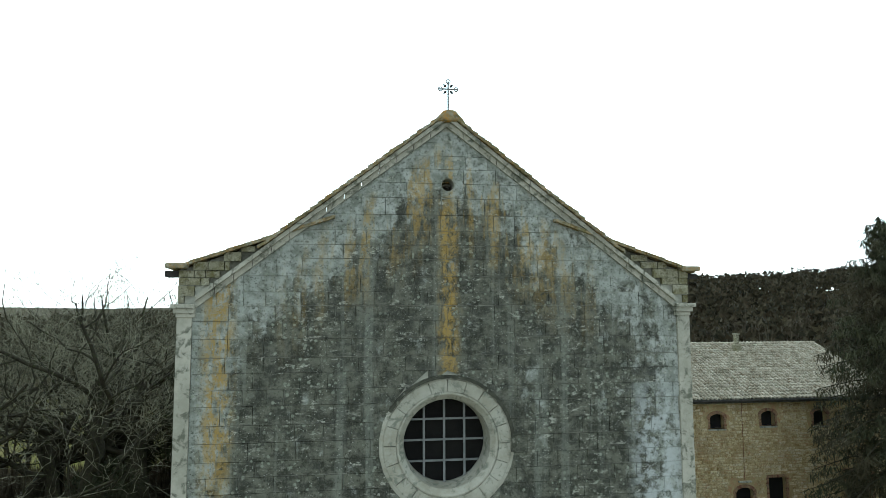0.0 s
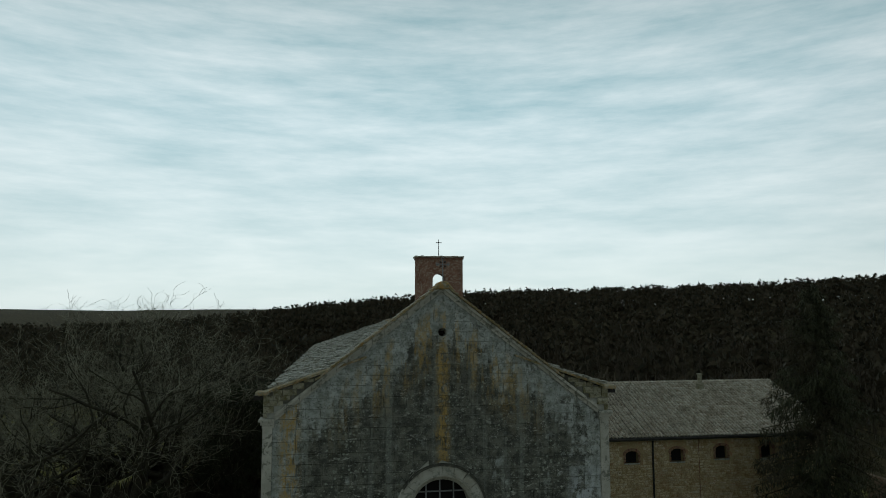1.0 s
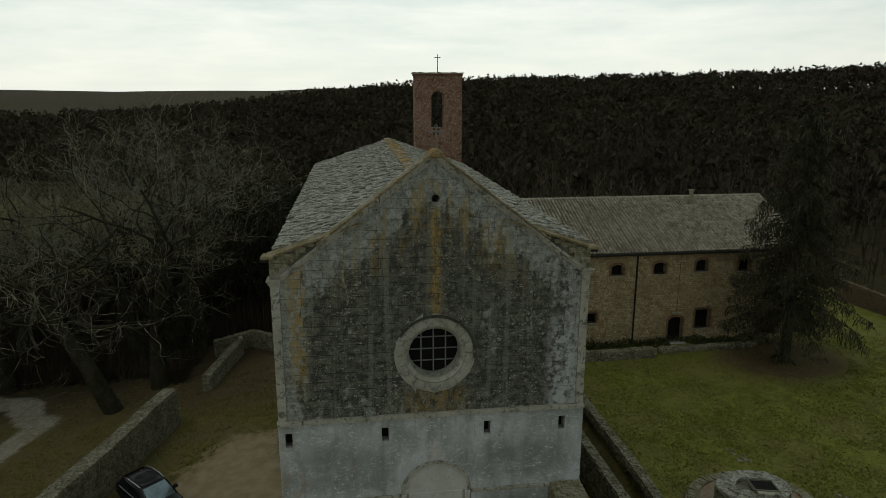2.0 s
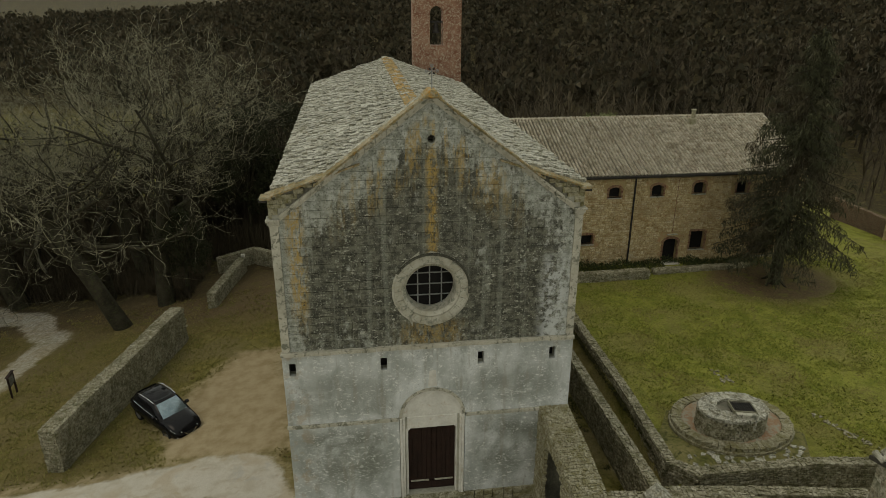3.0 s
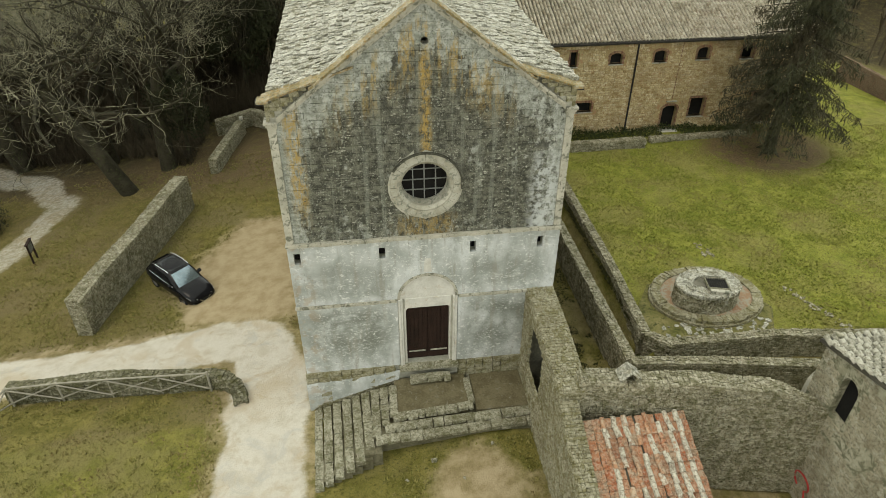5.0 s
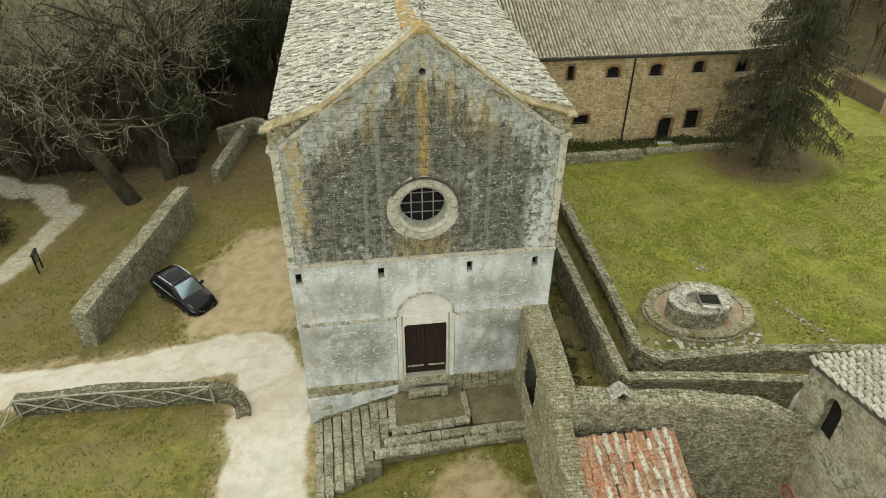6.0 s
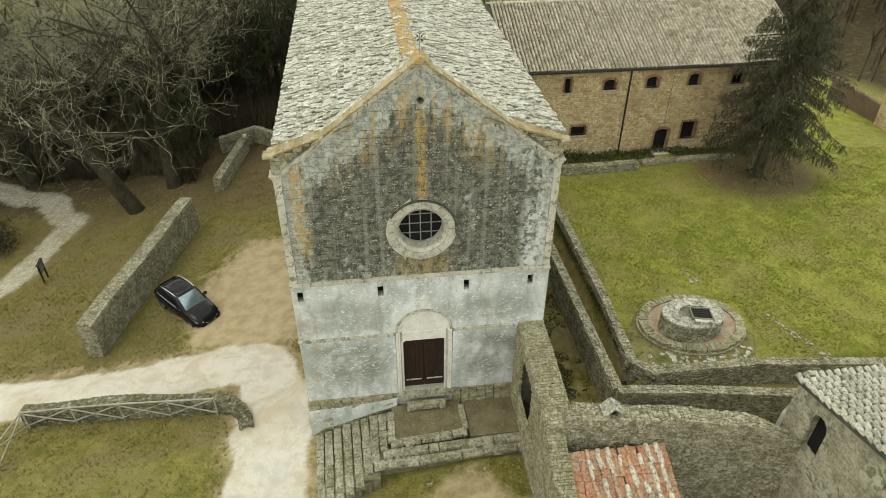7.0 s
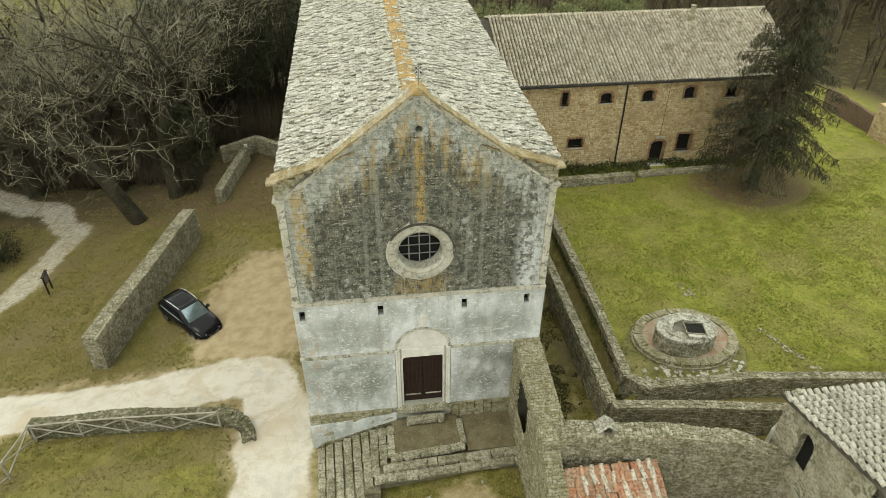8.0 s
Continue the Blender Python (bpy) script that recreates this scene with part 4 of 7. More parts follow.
# ---- the church front in detail ----
# ashlar facing above the string course, course by course, cut to the rake and round the oculus
OUT_R = 1.40


def keep_out(z):
    """Half the width that the oculus takes at the height z."""
    d = abs(z - OCU_Z)
    return math.sqrt(OUT_R * OUT_R - d * d) if d < OUT_R else 0.0


edge, plain = Soup(), []
z = STRING + 0.03
while z < 15.5:
    h = min(rnd(0.27, 0.37), 15.55 - z)
    top = min(z + h - rnd(0.004, 0.010), 15.52)
    x = -W + 0.27 if z < 11.6 else -W
    while x < W:
        w = rnd(0.32, 0.75)
        xa, xb = x, min(x + w - rnd(0.003, 0.009), W)
        x += w
        lim0, lim1 = rake_x(z), rake_x(top)
        if z < 11.62:
            lim0 = lim1 = W - 0.28
        k0, k1 = keep_out(z), keep_out(top)
        spans = [(xa, xb, xa, xb)]
        if max(k0, k1) > 0 and xb > OCU_X - max(k0, k1) and xa < OCU_X + max(k0, k1):
            spans = []
            if xa < OCU_X - min(k0, k1):
                spans.append((xa, min(xb, OCU_X - k0), xa, min(xb, OCU_X - k1)))
            if xb > OCU_X + min(k0, k1):
                spans.append((max(xa, OCU_X + k0), xb, max(xa, OCU_X + k1), xb))
        for a0, b0, a1, b1 in spans:
            whole = (a0, b0, a1, b1) == (xa, xb, xa, xb)
            a0, b0, a1, b1 = max(a0, -lim0), min(b0, lim0), max(a1, -lim1), min(b1, lim1)
            if b0 - a0 < 0.06 and b1 - a1 < 0.06:
                continue
            b0, b1 = max(b0, a0 + 0.01), max(b1, a1 + 0.01)
            vent = abs((a0 + b0) / 2 - 0.03) < w and z - 0.14 < 14.38 < top + 0.14 and a0 < 0.17 and b0 > -0.11
            proud = rnd(0.0, 0.016)
            if whole and abs(a0 - a1) < 1e-6 and abs(b0 - b1) < 1e-6 and not vent:
                plain.append(fit_box((a0 + b0) / 2, 0.045 - proud, (z + top) / 2, b0 - a0, 0.13, top - z, rnd(-0.5, 0.5), 0, rnd(-0.5, 0.5)))
            elif vent:
                for c, d in ((a0, min(b0, -0.12)), (max(a0, 0.18), b0)):
                    if d - c > 0.04:
                        edge.prism([(c, z), (d, z), (d, top), (c, top)], -0.02 - proud, 0.1)
            else:
                edge.prism([(a0, z), (b0, z), (b1, top), (a1, top)], -0.02 - proud, 0.1)
    z += h
plain.sort(key=lambda m: abs(m.translation.x - 0.3) + 0.55 * abs(m.translation.z - 11.2))
lay("ashlar_block", church, plain, CUT, FACADE, FACADE_REST, 300, "ashlar_field")
part("ashlar_edge", edge, FACADE_REST, church, "cut blocks along the rake and oculus", kind="stuff")

lay("plinth_stone", church, [fit_box(*p) for p in PLINTH], STONES, OLDWALL[0], OLDWALL[1], 300)

# vent surround
s = Soup()
s.lathe([(0.29, -0.09), (0.29, 0.035), (0.145, 0.03), (0.135, -0.5)], 0.03, 14.38, 24, True)
part("vent_surround", s, FACADE, church, "small round vent in the gable")

# oculus: stepped rings of pale stone, the outer one in voussoirs
n = 20
for i in range(n):
    a0, a1 = 360 / n * i + 0.35, 360 / n * (i + 1) - 0.35
    s = Soup()
    inner, outer = arc(OCU_X, OCU_Z, 1.06, a0, a1, 4), arc(OCU_X, OCU_Z, 1.30, a0, a1, 4)
    s.prism(outer[::-1] + inner, -0.05 - rnd(0, 0.012), 0.1)
    part("voussoir", s, RING, church)
s = Soup()
s.lathe([(1.075, -0.05), (1.07, 0.02), (1.03, 0.05), (0.99, 0.035), (0.975, -0.02), (0.90, -0.03), (0.905, -0.10), (0.885, -0.30), (0.86, -0.42), (0.86, -0.55)], OCU_X, OCU_Z, 64, True)
part("oculus_moulding", s, RING, church, "moulded pale limestone ring of the oculus", smooth=True)
# hood mould over the upper part, black with mould
HOOD = grainy("black_mould", (0.035, 0.036, 0.028), (0.09, 0.09, 0.07), 2, 12, spots=((0.3, 0.3, 0.25), 0.36))
s = Soup()
ring = arc(OCU_X, OCU_Z, 1.33, -8, 150, 16), arc(OCU_X, OCU_Z, 1.40, -8, 150, 16)
for i in range(16):
    q = [ring[0][i], ring[0][i + 1], ring[1][i + 1], ring[1][i]]
    part("hood_stone", Soup().prism(q[::-1], -0.10, 0.1), HOOD, church)
# lower lip of pale stone
s = Soup()
s.lathe([(1.29, -0.1), (1.29, 0.035), (1.33, 0.045), (1.41, 0.02), (1.42, -0.1)], OCU_X, OCU_Z, 64, True)
part("oculus_lip", s, RING, church, "pale lower rim of the oculus")
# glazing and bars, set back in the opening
rose = part("oculus_glazing", Soup().prism(arc(OCU_X, OCU_Z, 0.89, 360, 0, 40)[:-1], 0.60, 0.63), DARK, church, "leaded glazing of the round window, coloured black for the unlit inside")
for k in (-0.43, 0.0, 0.43):
    half = math.sqrt(0.87 ** 2 - k * k)
    part("vertical_bar", Soup().box(OCU_X + k - 0.022, OCU_X + k + 0.022, 0.46, 0.50, OCU_Z - half, OCU_Z + half), IRON, rose)
    part("horizontal_bar", Soup().box(OCU_X - half, OCU_X + half, 0.505, 0.54, OCU_Z + k - 0.02, OCU_Z + k + 0.02), IRON, rose)

# slits
for x in SLITS:
    part("slit_window", Soup().box(x - 0.125, x + 0.125, 0.35, 0.37, 5.86, 6.46), DARK, church, "narrow window slit with a black sheet for its shaded depth")

# doorway
for sgn in (-1, 1):
    s = Soup()
    for a, b, y0 in ((0.93, 1.06, 0.02), (1.06, 1.15, -0.10), (1.15, 1.25, -0.125)):
        a, b = sorted((0.02 + sgn * a, 0.02 + sgn * b))
        s.box(a, b, y0, 0.3, -0.02, 3.74)
    part("door_jamb", s, PLASTER, church, "white moulded stone jamb", bevel=0.02)
s = Soup()
s.prism([(-0.95, 3.08), (-0.82, 3.22), (0.86, 3.22), (0.99, 3.08), (0.99, 3.74), (-0.95, 3.74)], -0.05, 0.3)
part("lintel", s, PLASTER, church, "white stone lintel", bevel=0.015)
s = Soup()
s.prism(arc(0.02, 3.745, 1.06, 0, 180, 24), -0.018, 0.3)
part("lunette", s, PLASTER, church, "whitewashed lunette")
for r0, r1, y0 in ((1.05, 1.15, -0.04), (1.15, 1.27, -0.095)):
    for i in range(13):
        a0, a1 = 180 / 13 * i + 0.15, 180 / 13 * (i + 1) - 0.15
        inner, outer = arc(0.02, 3.745, r0, a0, a1, 3), arc(0.02, 3.745, r1, a1, a0, 3)
        part("arch_stone", Soup().prism((inner + outer)[::-1], y0, 0.2), TRIM if r1 > 1.2 else PLASTER, church)
door = part("double_door", Soup().box(-0.94, 0.98, 0.32, 0.36, -0.02, 3.3), DOORWOOD, church, "dark brown wooden double door")
for a, b in ((-0.92, 0.0), (0.04, 0.96)):
    n = 5
    for i in range(n):
        w = (b - a) / n
        part("plank", Soup().box(a + i * w + 0.006, a + (i + 1) * w - 0.006, 0.275, 0.32, 0.42, 3.25), DOORWOOD, door)
    part("kick_board", Soup().box(a, b, 0.26, 0.32, 0.03, 0.36), DOORWOOD, door, "weathered kick board")
    part("pale_rail", Soup().box(a + 0.10, b - 0.08, 0.24, 0.28, 0.41, 0.47), TRIM, door, "pale worn rail")
part("threshold", Soup().box(-1.3, 1.35, -0.28, 0.3, -0.28, -0.02), STEPSTONE, church, "worn stone threshold", bevel=0.03)
# damp stain left as pale runs above the lunette
part("keystone_run", Soup().prism([(-0.14, 5.06), (0.20, 5.06), (0.15, 5.75), (-0.08, 5.75)], -0.065, 0.0), PLASTER, church, "pale limewash run above the arch")

# roof slabs
slabs = []
for sgn in (-1, 1):
    a = math.degrees(math.atan2(RIDGE - EAVE, W + 0.08))
    u = 0.12
    while u < ROOF_U:
        y = 0.35 + rnd(0, 0.25)
        while y < BACK + 0.2:
            w = rnd(0.20, 0.46)
            p = slope_point(sgn, u, y + w / 2)
            p.z += 0.055 + rnd(-0.03, 0.05)
            m = Matrix.Translation(p) @ Euler((0, radians(sgn * (a - 9.0 + rnd(-7.0, 7.0))), radians(rnd(-9, 9)))).to_matrix().to_4x4() @ Matrix.Rotation(radians(-90), 4, "X") @ Matrix.Diagonal((rnd(0.30, 0.42), rnd(0.07, 0.14), w - rnd(0.03, 0.11), 1)) @ Matrix.Rotation(math.pi, 4, "Z")
            slabs.append(m)
            y += w
        u += rnd(0.25, 0.31)
slabs.sort(key=lambda m: m.translation.y)
lay("roof_slab", church, slabs, STONES, SLATE_PART, SLATE, 300, "roof_slab_field", "lichened stone roof slabs")
# ridge capping with orange lichen
s = Soup()
y = 0.3
while y < BACK:
    w = rnd(0.35, 0.5)
    for sgn in (-1, 1):
        p = slope_point(sgn, 0.13, y + w / 2)
        s.box(-0.2, 0.2, -w / 2, w / 2 - 0.01, 0.08, 0.125 + rnd(0, 0.03), Matrix.Translation(p) @ Euler((0, radians(sgn * 15), radians(rnd(-3, 3)))).to_matrix().to_4x4())
    y += w
part("ridge_capping", s, ORANGE, church, "orange-lichened ridge stones")
# eave gutters' ends and the lichened eave stones
for sgn in (-1, 1):
    part("eave_block", Soup().box(sgn * (W + 0.02) - 0.2, sgn * (W + 0.02) + 0.2, -0.25, 0.25, EAVE + 0.02, EAVE + 0.13), COPING, church, "lichened eave stone at the corner", bevel=0.03)
    part("eave_beam", Soup().box(sgn * (W + 0.05) - 0.14 - 0.1 * (sgn < 0), sgn * (W + 0.05) + 0.14 + 0.1 * (sgn > 0), 0.05, 0.45, EAVE - 0.13, EAVE - 0.01), BLACKIRON, church, "dark eave end")
# verge slabs of the shallow roof along the shoulders
for sgn in (-1, 1):
    for i in range(9):
        s = Soup()
        x0 = W + 0.12 - i * 0.34
        z0 = EAVE + 0.03 + (W - x0) * 0.345
        ring = [(sgn * x0, z0), (sgn * (x0 - 0.42), z0 + 0.145), (sgn * (x0 - 0.42), z0 + 0.205), (sgn * x0, z0 + 0.075)]
        s.prism(ring if sgn < 0 else ring[::-1], -0.14 - rnd(0, 0.05), 0.6)
        part("verge_slab", s, COPING, church)
# the iron cross on the peak, with its four little points
cross = thing("gable_cross", "pale iron cross with pointed tips on the gable peak", "cross", (0.06, 0.1, RAKE_TOP + 0.28))
zc = 16.50
s = Soup().tube([(0.06, 0.1, RAKE_TOP + 0.25), (0.06, 0.1, zc + 0.17)], [0.018, 0.016], 6)
part("shaft", s, IRON, cross)
part("arms", Soup().tube([(-0.14, 0.1, zc), (0.26, 0.1, zc)], [0.016, 0.016], 6), IRON, cross)
for dx, dz in ((-0.17, 0), (0.17, 0), (0, 0.17)):
    s = Soup()
    for i in range(8):
        w0, w1 = 2 * math.pi * i / 8, 2 * math.pi * (i + 1) / 8
        s.tube([(0.06 + dx + 0.045 * math.cos(w0), 0.1, zc + dz + 0.045 * math.sin(w0)), (0.06 + dx + 0.045 * math.cos(w1), 0.1, zc + dz + 0.045 * math.sin(w1))], [0.012, 0.012], 4)
    part("tip_ring", s, IRON, cross)
for a in (45, 135, 225, 315):
    c, d = math.cos(radians(a)), math.sin(radians(a))
    s = Soup().tube([(0.06 + c * 0.05, 0.1, zc + d * 0.05), (0.06 + c * 0.10, 0.1, zc + d * 0.10), (0.06 + c * 0.15, 0.1, zc + d * 0.15)], [0.006, 0.034, 0.004], 5)
    part("ray", s, BLACKIRON, cross)

# ---- the monastery wing in detail ----
stone_items = []
z = WBASE
while z < WEAVE - 0.12:
    h = rnd(0.14, 0.24)
    x = 9.5
    while x < WX1:
        w = rnd(0.2, 0.48)
        if not any(x + w > o[0] - 0.16 and x < o[1] + 0.16 and z + h > o[2] - 0.05 and z < o[3] + (0.42 if o[4] else 0.14) for o in openings):
            stone_items.append(fit_box(x + w / 2, WY + 0.03 - rnd(0, 0.02), z + h / 2, w - rnd(0.02, 0.06), 0.13, min(h, WEAVE - z) - rnd(0.02, 0.05), 0, rnd(-4, 4), rnd(-2, 2)))
        x += w
    z += h
stone_items.sort(key=lambda m: abs(m.translation.x - 17.5) + 0.6 * abs(m.translation.z - 2.5))
lay("wall_stone", wing, stone_items, STONES, WARM_PART, WARM, 300, "wall_stone_field", "honey-coloured rubble courses")


def brick_ring(parent, x0, x1, z0, z1, arched):
    """Brick surround of an opening."""
    items = []
    z = z0
    while z < z1 - 0.03:
        for xe, sg in ((x0, -1), (x1, 1)):
            w = rnd(0.11, 0.17)
            items.append(fit_box(xe + sg * w / 2, WY + 0.02, z + 0.035, w, 0.13, 0.062))
        z += 0.075
    if arched:
        c, r = (x0 + x1) / 2, (x1 - x0) / 2
        for i in range(15):
            w = math.pi * (i + 0.5) / 15
            items.append(pose(c - math.cos(w) * (r + 0.10), WY + 0.02, z1 - 0.18 + math.sin(w) * (r * 0.55 + 0.10), 0, math.degrees(w) - 90, 0) @ Matrix.Diagonal((0.075 + r * 0.08, 0.13, 0.19, 1)))
    else:
        for i in range(int((x1 - x0 + 0.2) / 0.08)):
            items.append(fit_box(x0 - 0.08 + i * 0.08, WY + 0.02, z1 + 0.08, 0.068, 0.13, 0.16))
    return items


bricks = []
for x0, x1, z0, z1, arched in openings:
    bricks += brick_ring(wing, x0, x1, z0, z1 - (0.12 if arched else 0), arched)
    # a black sheet across the opening paints the unlit room
    dark = part("window" if z0 > -0.4 else "doorway", Soup().box(x0, x1, WY + 0.34, WY + 0.37, z0, z1), DARK, wing, "unglazed opening closed by a black sheet for the unlit room")
    if arched:
        c, r = (x0 + x1) / 2, (x1 - x0) / 2
        s = Soup()
        for sg in (-1, 1):
            ring = [(c + sg * r, z1)] + [(c + sg * r * math.cos(radians(a)), z1 - 0.42 * r * 1.1 + 0.42 * 1.1 * r * math.sin(radians(a))) for a in range(0, 91, 15)]
            s.prism(ring if sg > 0 else ring[::-1], WY + 0.03, WY + 0.3)
        part("arch_spandrel", s, WARM_BED, dark)
    part("sill", Soup().box(x0 - 0.1, x1 + 0.1, WY - 0.09, WY + 0.3, z0 - 0.08, z0), TRIM, dark, "pale stone sill", bevel=0.01)
random.shuffle(bricks)
lay("brick", wing, bricks, CUT, BRICK_PART, BRICK, 300, "brick_field")
part("door_slab", Soup().box(20.55, 22.05, WY - 0.55, WY + 0.1, -0.85, -0.66), PLASTER, wing, "pale stone doorstep", bevel=0.03)
part("door_hood", Soup().box(20.9, 21.7, WY - 0.14, WY + 0.1, 1.58, 1.66), TRIM, wing, "small stone hood over the door")
part("downpipe", Soup().tube([(17.9, WY - 0.1, WEAVE - 0.1), (17.9, WY - 0.1, -0.7)], [0.065, 0.065], 8), BLACKIRON, wing, "dark iron downpipe")
part("thin_pipe", Soup().tube([(21.3, WY - 0.04, WEAVE - 0.15), (21.3, WY - 0.04, 1.7)], [0.022, 0.022], 6), BRICK, wing, "thin rusty pipe")
part("gutter", Soup().tube([(9.5, WY - 0.5, WEAVE - 0.07), (WX1 + 0.3, WY - 0.5, WEAVE - 0.07)], [0.07, 0.07], 8), BLACKIRON, wing, "dark gutter along the eave")
tiles = []
ang = math.degrees(math.atan2(WRIDGE - WEAVE + 0.05, WMID - WY + 0.45))
length = math.hypot(WMID - WY + 0.45, WRIDGE - WEAVE + 0.05)
x = WX0 + 3.2
while x < WX1 + 0.25:
    v = 0.0
    dx = rnd(-0.012, 0.012)
    while v < length:
        y = WY - 0.45 + (v + 0.18) * math.cos(radians(ang))
        zz = WEAVE - 0.05 + (v + 0.18) * math.sin(radians(ang)) + 0.035
        tiles.append(pose(x + dx + rnd(-0.012, 0.012), y, zz + 0.015 + rnd(0, 0.03), ang - 5.5 + rnd(-1.5, 1.5), 0, rnd(-4, 4)) @ Matrix.Diagonal((rnd(0.20, 0.23), 0.44, 0.25, 1)))
        v += 0.37
    x += 0.268
tiles.sort(key=lambda m: abs(m.translation.x - 16) * 0.4 + (m.translation.y - WY))
lay("roof_tile", wing, tiles, COPPI, COPPO_PART, COPPO, 300, "roof_tile_field", "lichened clay roof tiles")
s = Soup()
x = WX0 + 3
while x < WX1 + 0.3:
    p, f = random.choice(COPPI)
    m = pose(x, WMID, WRIDGE + 0.06, 0, 0, 90 + rnd(-2, 2)) @ Matrix.Diagonal((0.3, 0.5, 0.26, 1))
    s.add([m @ Vector(v) for v in p], f)
    x += 0.42
part("ridge_tiles", s, COPPO, wing, "half-round ridge tiles", kind="stuff")
s = Soup()
s.box(24.6, 25.1, 28.9, 29.3, 8.4, 9.35)
s.box(24.72, 24.98, 28.96, 29.24, 9.35, 10.0)
s.box(24.66, 25.04, 28.92, 29.28, 10.0, 10.08)
part("chimney", s, OLDWALL[0], wing, "small brick vent chimney on the roof", bevel=0.03)
s = Soup()
for i in range(5):
    m = pose(24.3 + i * 0.3, 28.6, 8.62, 24, 0, rnd(-20, 20)) @ Matrix.Diagonal((0.3, 0.5, 0.3, 1))
    p, f = COPPI[i % 5]
    s.add([m @ Vector(v) for v in p], f)
part("chimney_tiles", s, COPPO, wing, "loose tiles round the chimney")


# ---- rubble walls ----
def rubble_wall(name, label, line, thick, bottom, top, parts=120, mats=(RUBBLE_PART, RUBBLE), course=0.118, hole=None, group="", core=JOINT, face_both=True):
    """A wall of rough stones along a line of (x, y): a core, faces in courses, and cap stones on top.
    bottom and top give the heights at a share of the way."""
    mid = line[len(line) // 2]
    th = thing(name, label, "wall", (mid[0], mid[1], bottom(0.5)), group)
    segs, total = [], 0.0
    for a, b in zip(line, line[1:]):
        d = math.hypot(b[0] - a[0], b[1] - a[1])
        segs.append((a, b, d, total))
        total += d
    body, items, caps = Soup(), [], []
    for a, b, d, s0 in segs:
        ux, uy = (b[0] - a[0]) / d, (b[1] - a[1]) / d
        nx, ny = -uy, ux
        rz = math.degrees(math.atan2(uy, ux))
        steps = max(1, int(d / 0.8))
        for i in range(steps):
            t0, t1 = (s0 + d * i / steps) / total, (s0 + d * (i + 1) / steps) / total
            h = thick / 2 - 0.06
            pts = []
            for t, k in ((t0, i / steps), (t1, (i + 1) / steps)):
                px, py = a[0] + ux * d * k, a[1] + uy * d * k
                for sg in (-1, 1):
                    for zz in (bottom(t), top(t) - 0.06):
                        pts.append((px + nx * sg * h, py + ny * sg * h, zz))
            if hole and any(hole[0] < s0 + d * (i + q) / steps < hole[1] for q in (0.25, 0.75)):
                for n, p in enumerate(pts):
                    if n % 2 == 0:
                        pts[n] = (p[0], p[1], hole[3])
            body.add(pts, [(0, 1, 5, 4), (2, 6, 7, 3), (1, 3, 7, 5), (0, 4, 6, 2), (0, 2, 3, 1), (4, 5, 7, 6)])
        for sg in (-1, 1) if face_both else (-1,):
            zlow = min(bottom(s0 / total), bottom((s0 + d) / total))
            zhigh = max(top(s0 / total), top((s0 + d) / total))
            z = zlow
            while z < zhigh:
                h = course * rnd(0.7, 1.25)
                u = 0.0
                while u < d:
                    w = course * rnd(1.1, 2.4)
                    uc = u + w / 2
                    t = (s0 + uc) / total
                    skip = z + h / 2 > top(t) - 0.03 or z + h < bottom(t)
                    if hole and hole[0] - 0.1 < s0 + uc < hole[1] + 0.1 and z + h > hole[2] and z < hole[3] - 0.25 * abs(s0 + uc - (hole[0] + hole[1]) / 2):
                        skip = True
                    if not skip:
                        off = thick / 2 - 0.045 + rnd(-0.022, 0.022)
                        items.append(fit_box(a[0] + ux * uc - nx * off * -sg, a[1] + uy * uc - ny * off * -sg, z + h / 2, w - rnd(0.006, 0.022), 0.13, h - rnd(0.006, 0.020), rnd(-5, 5), rnd(-6, 6), rz + (0 if sg < 0 else 180)))
                    u += w
                z += h
        u = 0.0
        while u < d:
            w = course * rnd(1.0, 2.0)
            t = (s0 + u + w / 2) / total
            v = -thick / 2
            while v < thick / 2 - 0.05:
                q = min(course * rnd(1.0, 1.9), thick / 2 - v)
                px, py = a[0] + ux * (u + w / 2) + nx * (v + q / 2), a[1] + uy * (u + w / 2) + ny * (v + q / 2)
                caps.append(pose(px, py, top(t) - 0.03 + rnd(-0.02, 0.02), -90 + rnd(-5, 5), rnd(-5, 5), rz + rnd(-8, 8)) @ Matrix.Diagonal((w - rnd(-0.01, 0.014), 0.16, q - rnd(-0.01, 0.014), 1)))
                v += q
            u += w
    for p, sg in ((line[0], -1), (line[-1], 1)):
        a, b = (line[0], line[1]) if sg < 0 else (line[-2], line[-1])
        d = math.hypot(b[0] - a[0], b[1] - a[1])
        ux, uy = (b[0] - a[0]) / d * sg, (b[1] - a[1]) / d * sg
        rz = math.degrees(math.atan2(uy, ux)) + 90
        t = 0 if sg < 0 else 1
        z = bottom(t)
        while z < top(t) - 0.05:
            h, v = course * rnd(0.7, 1.25), -thick / 2
            while v < thick / 2 - 0.05:
                w = min(course * rnd(1.1, 2.2), thick / 2 - v)
                items.append(fit_box(p[0] + ux * 0.0 - uy * (v + w / 2), p[1] + uy * 0.0 + ux * (v + w / 2), z + h / 2, w - 0.012, 0.14, h - 0.012, 0, rnd(-3, 3), rz))
                v += w
            z += h
    part("core", body, core, th)
    allitems = caps + items
    random.shuffle(allitems)
    lay("stone", th, allitems, STONES, mats[0], mats[1], parts, "stone_field")
    return th


def lin(a, b):
    return lambda t: a + (b - a) * t


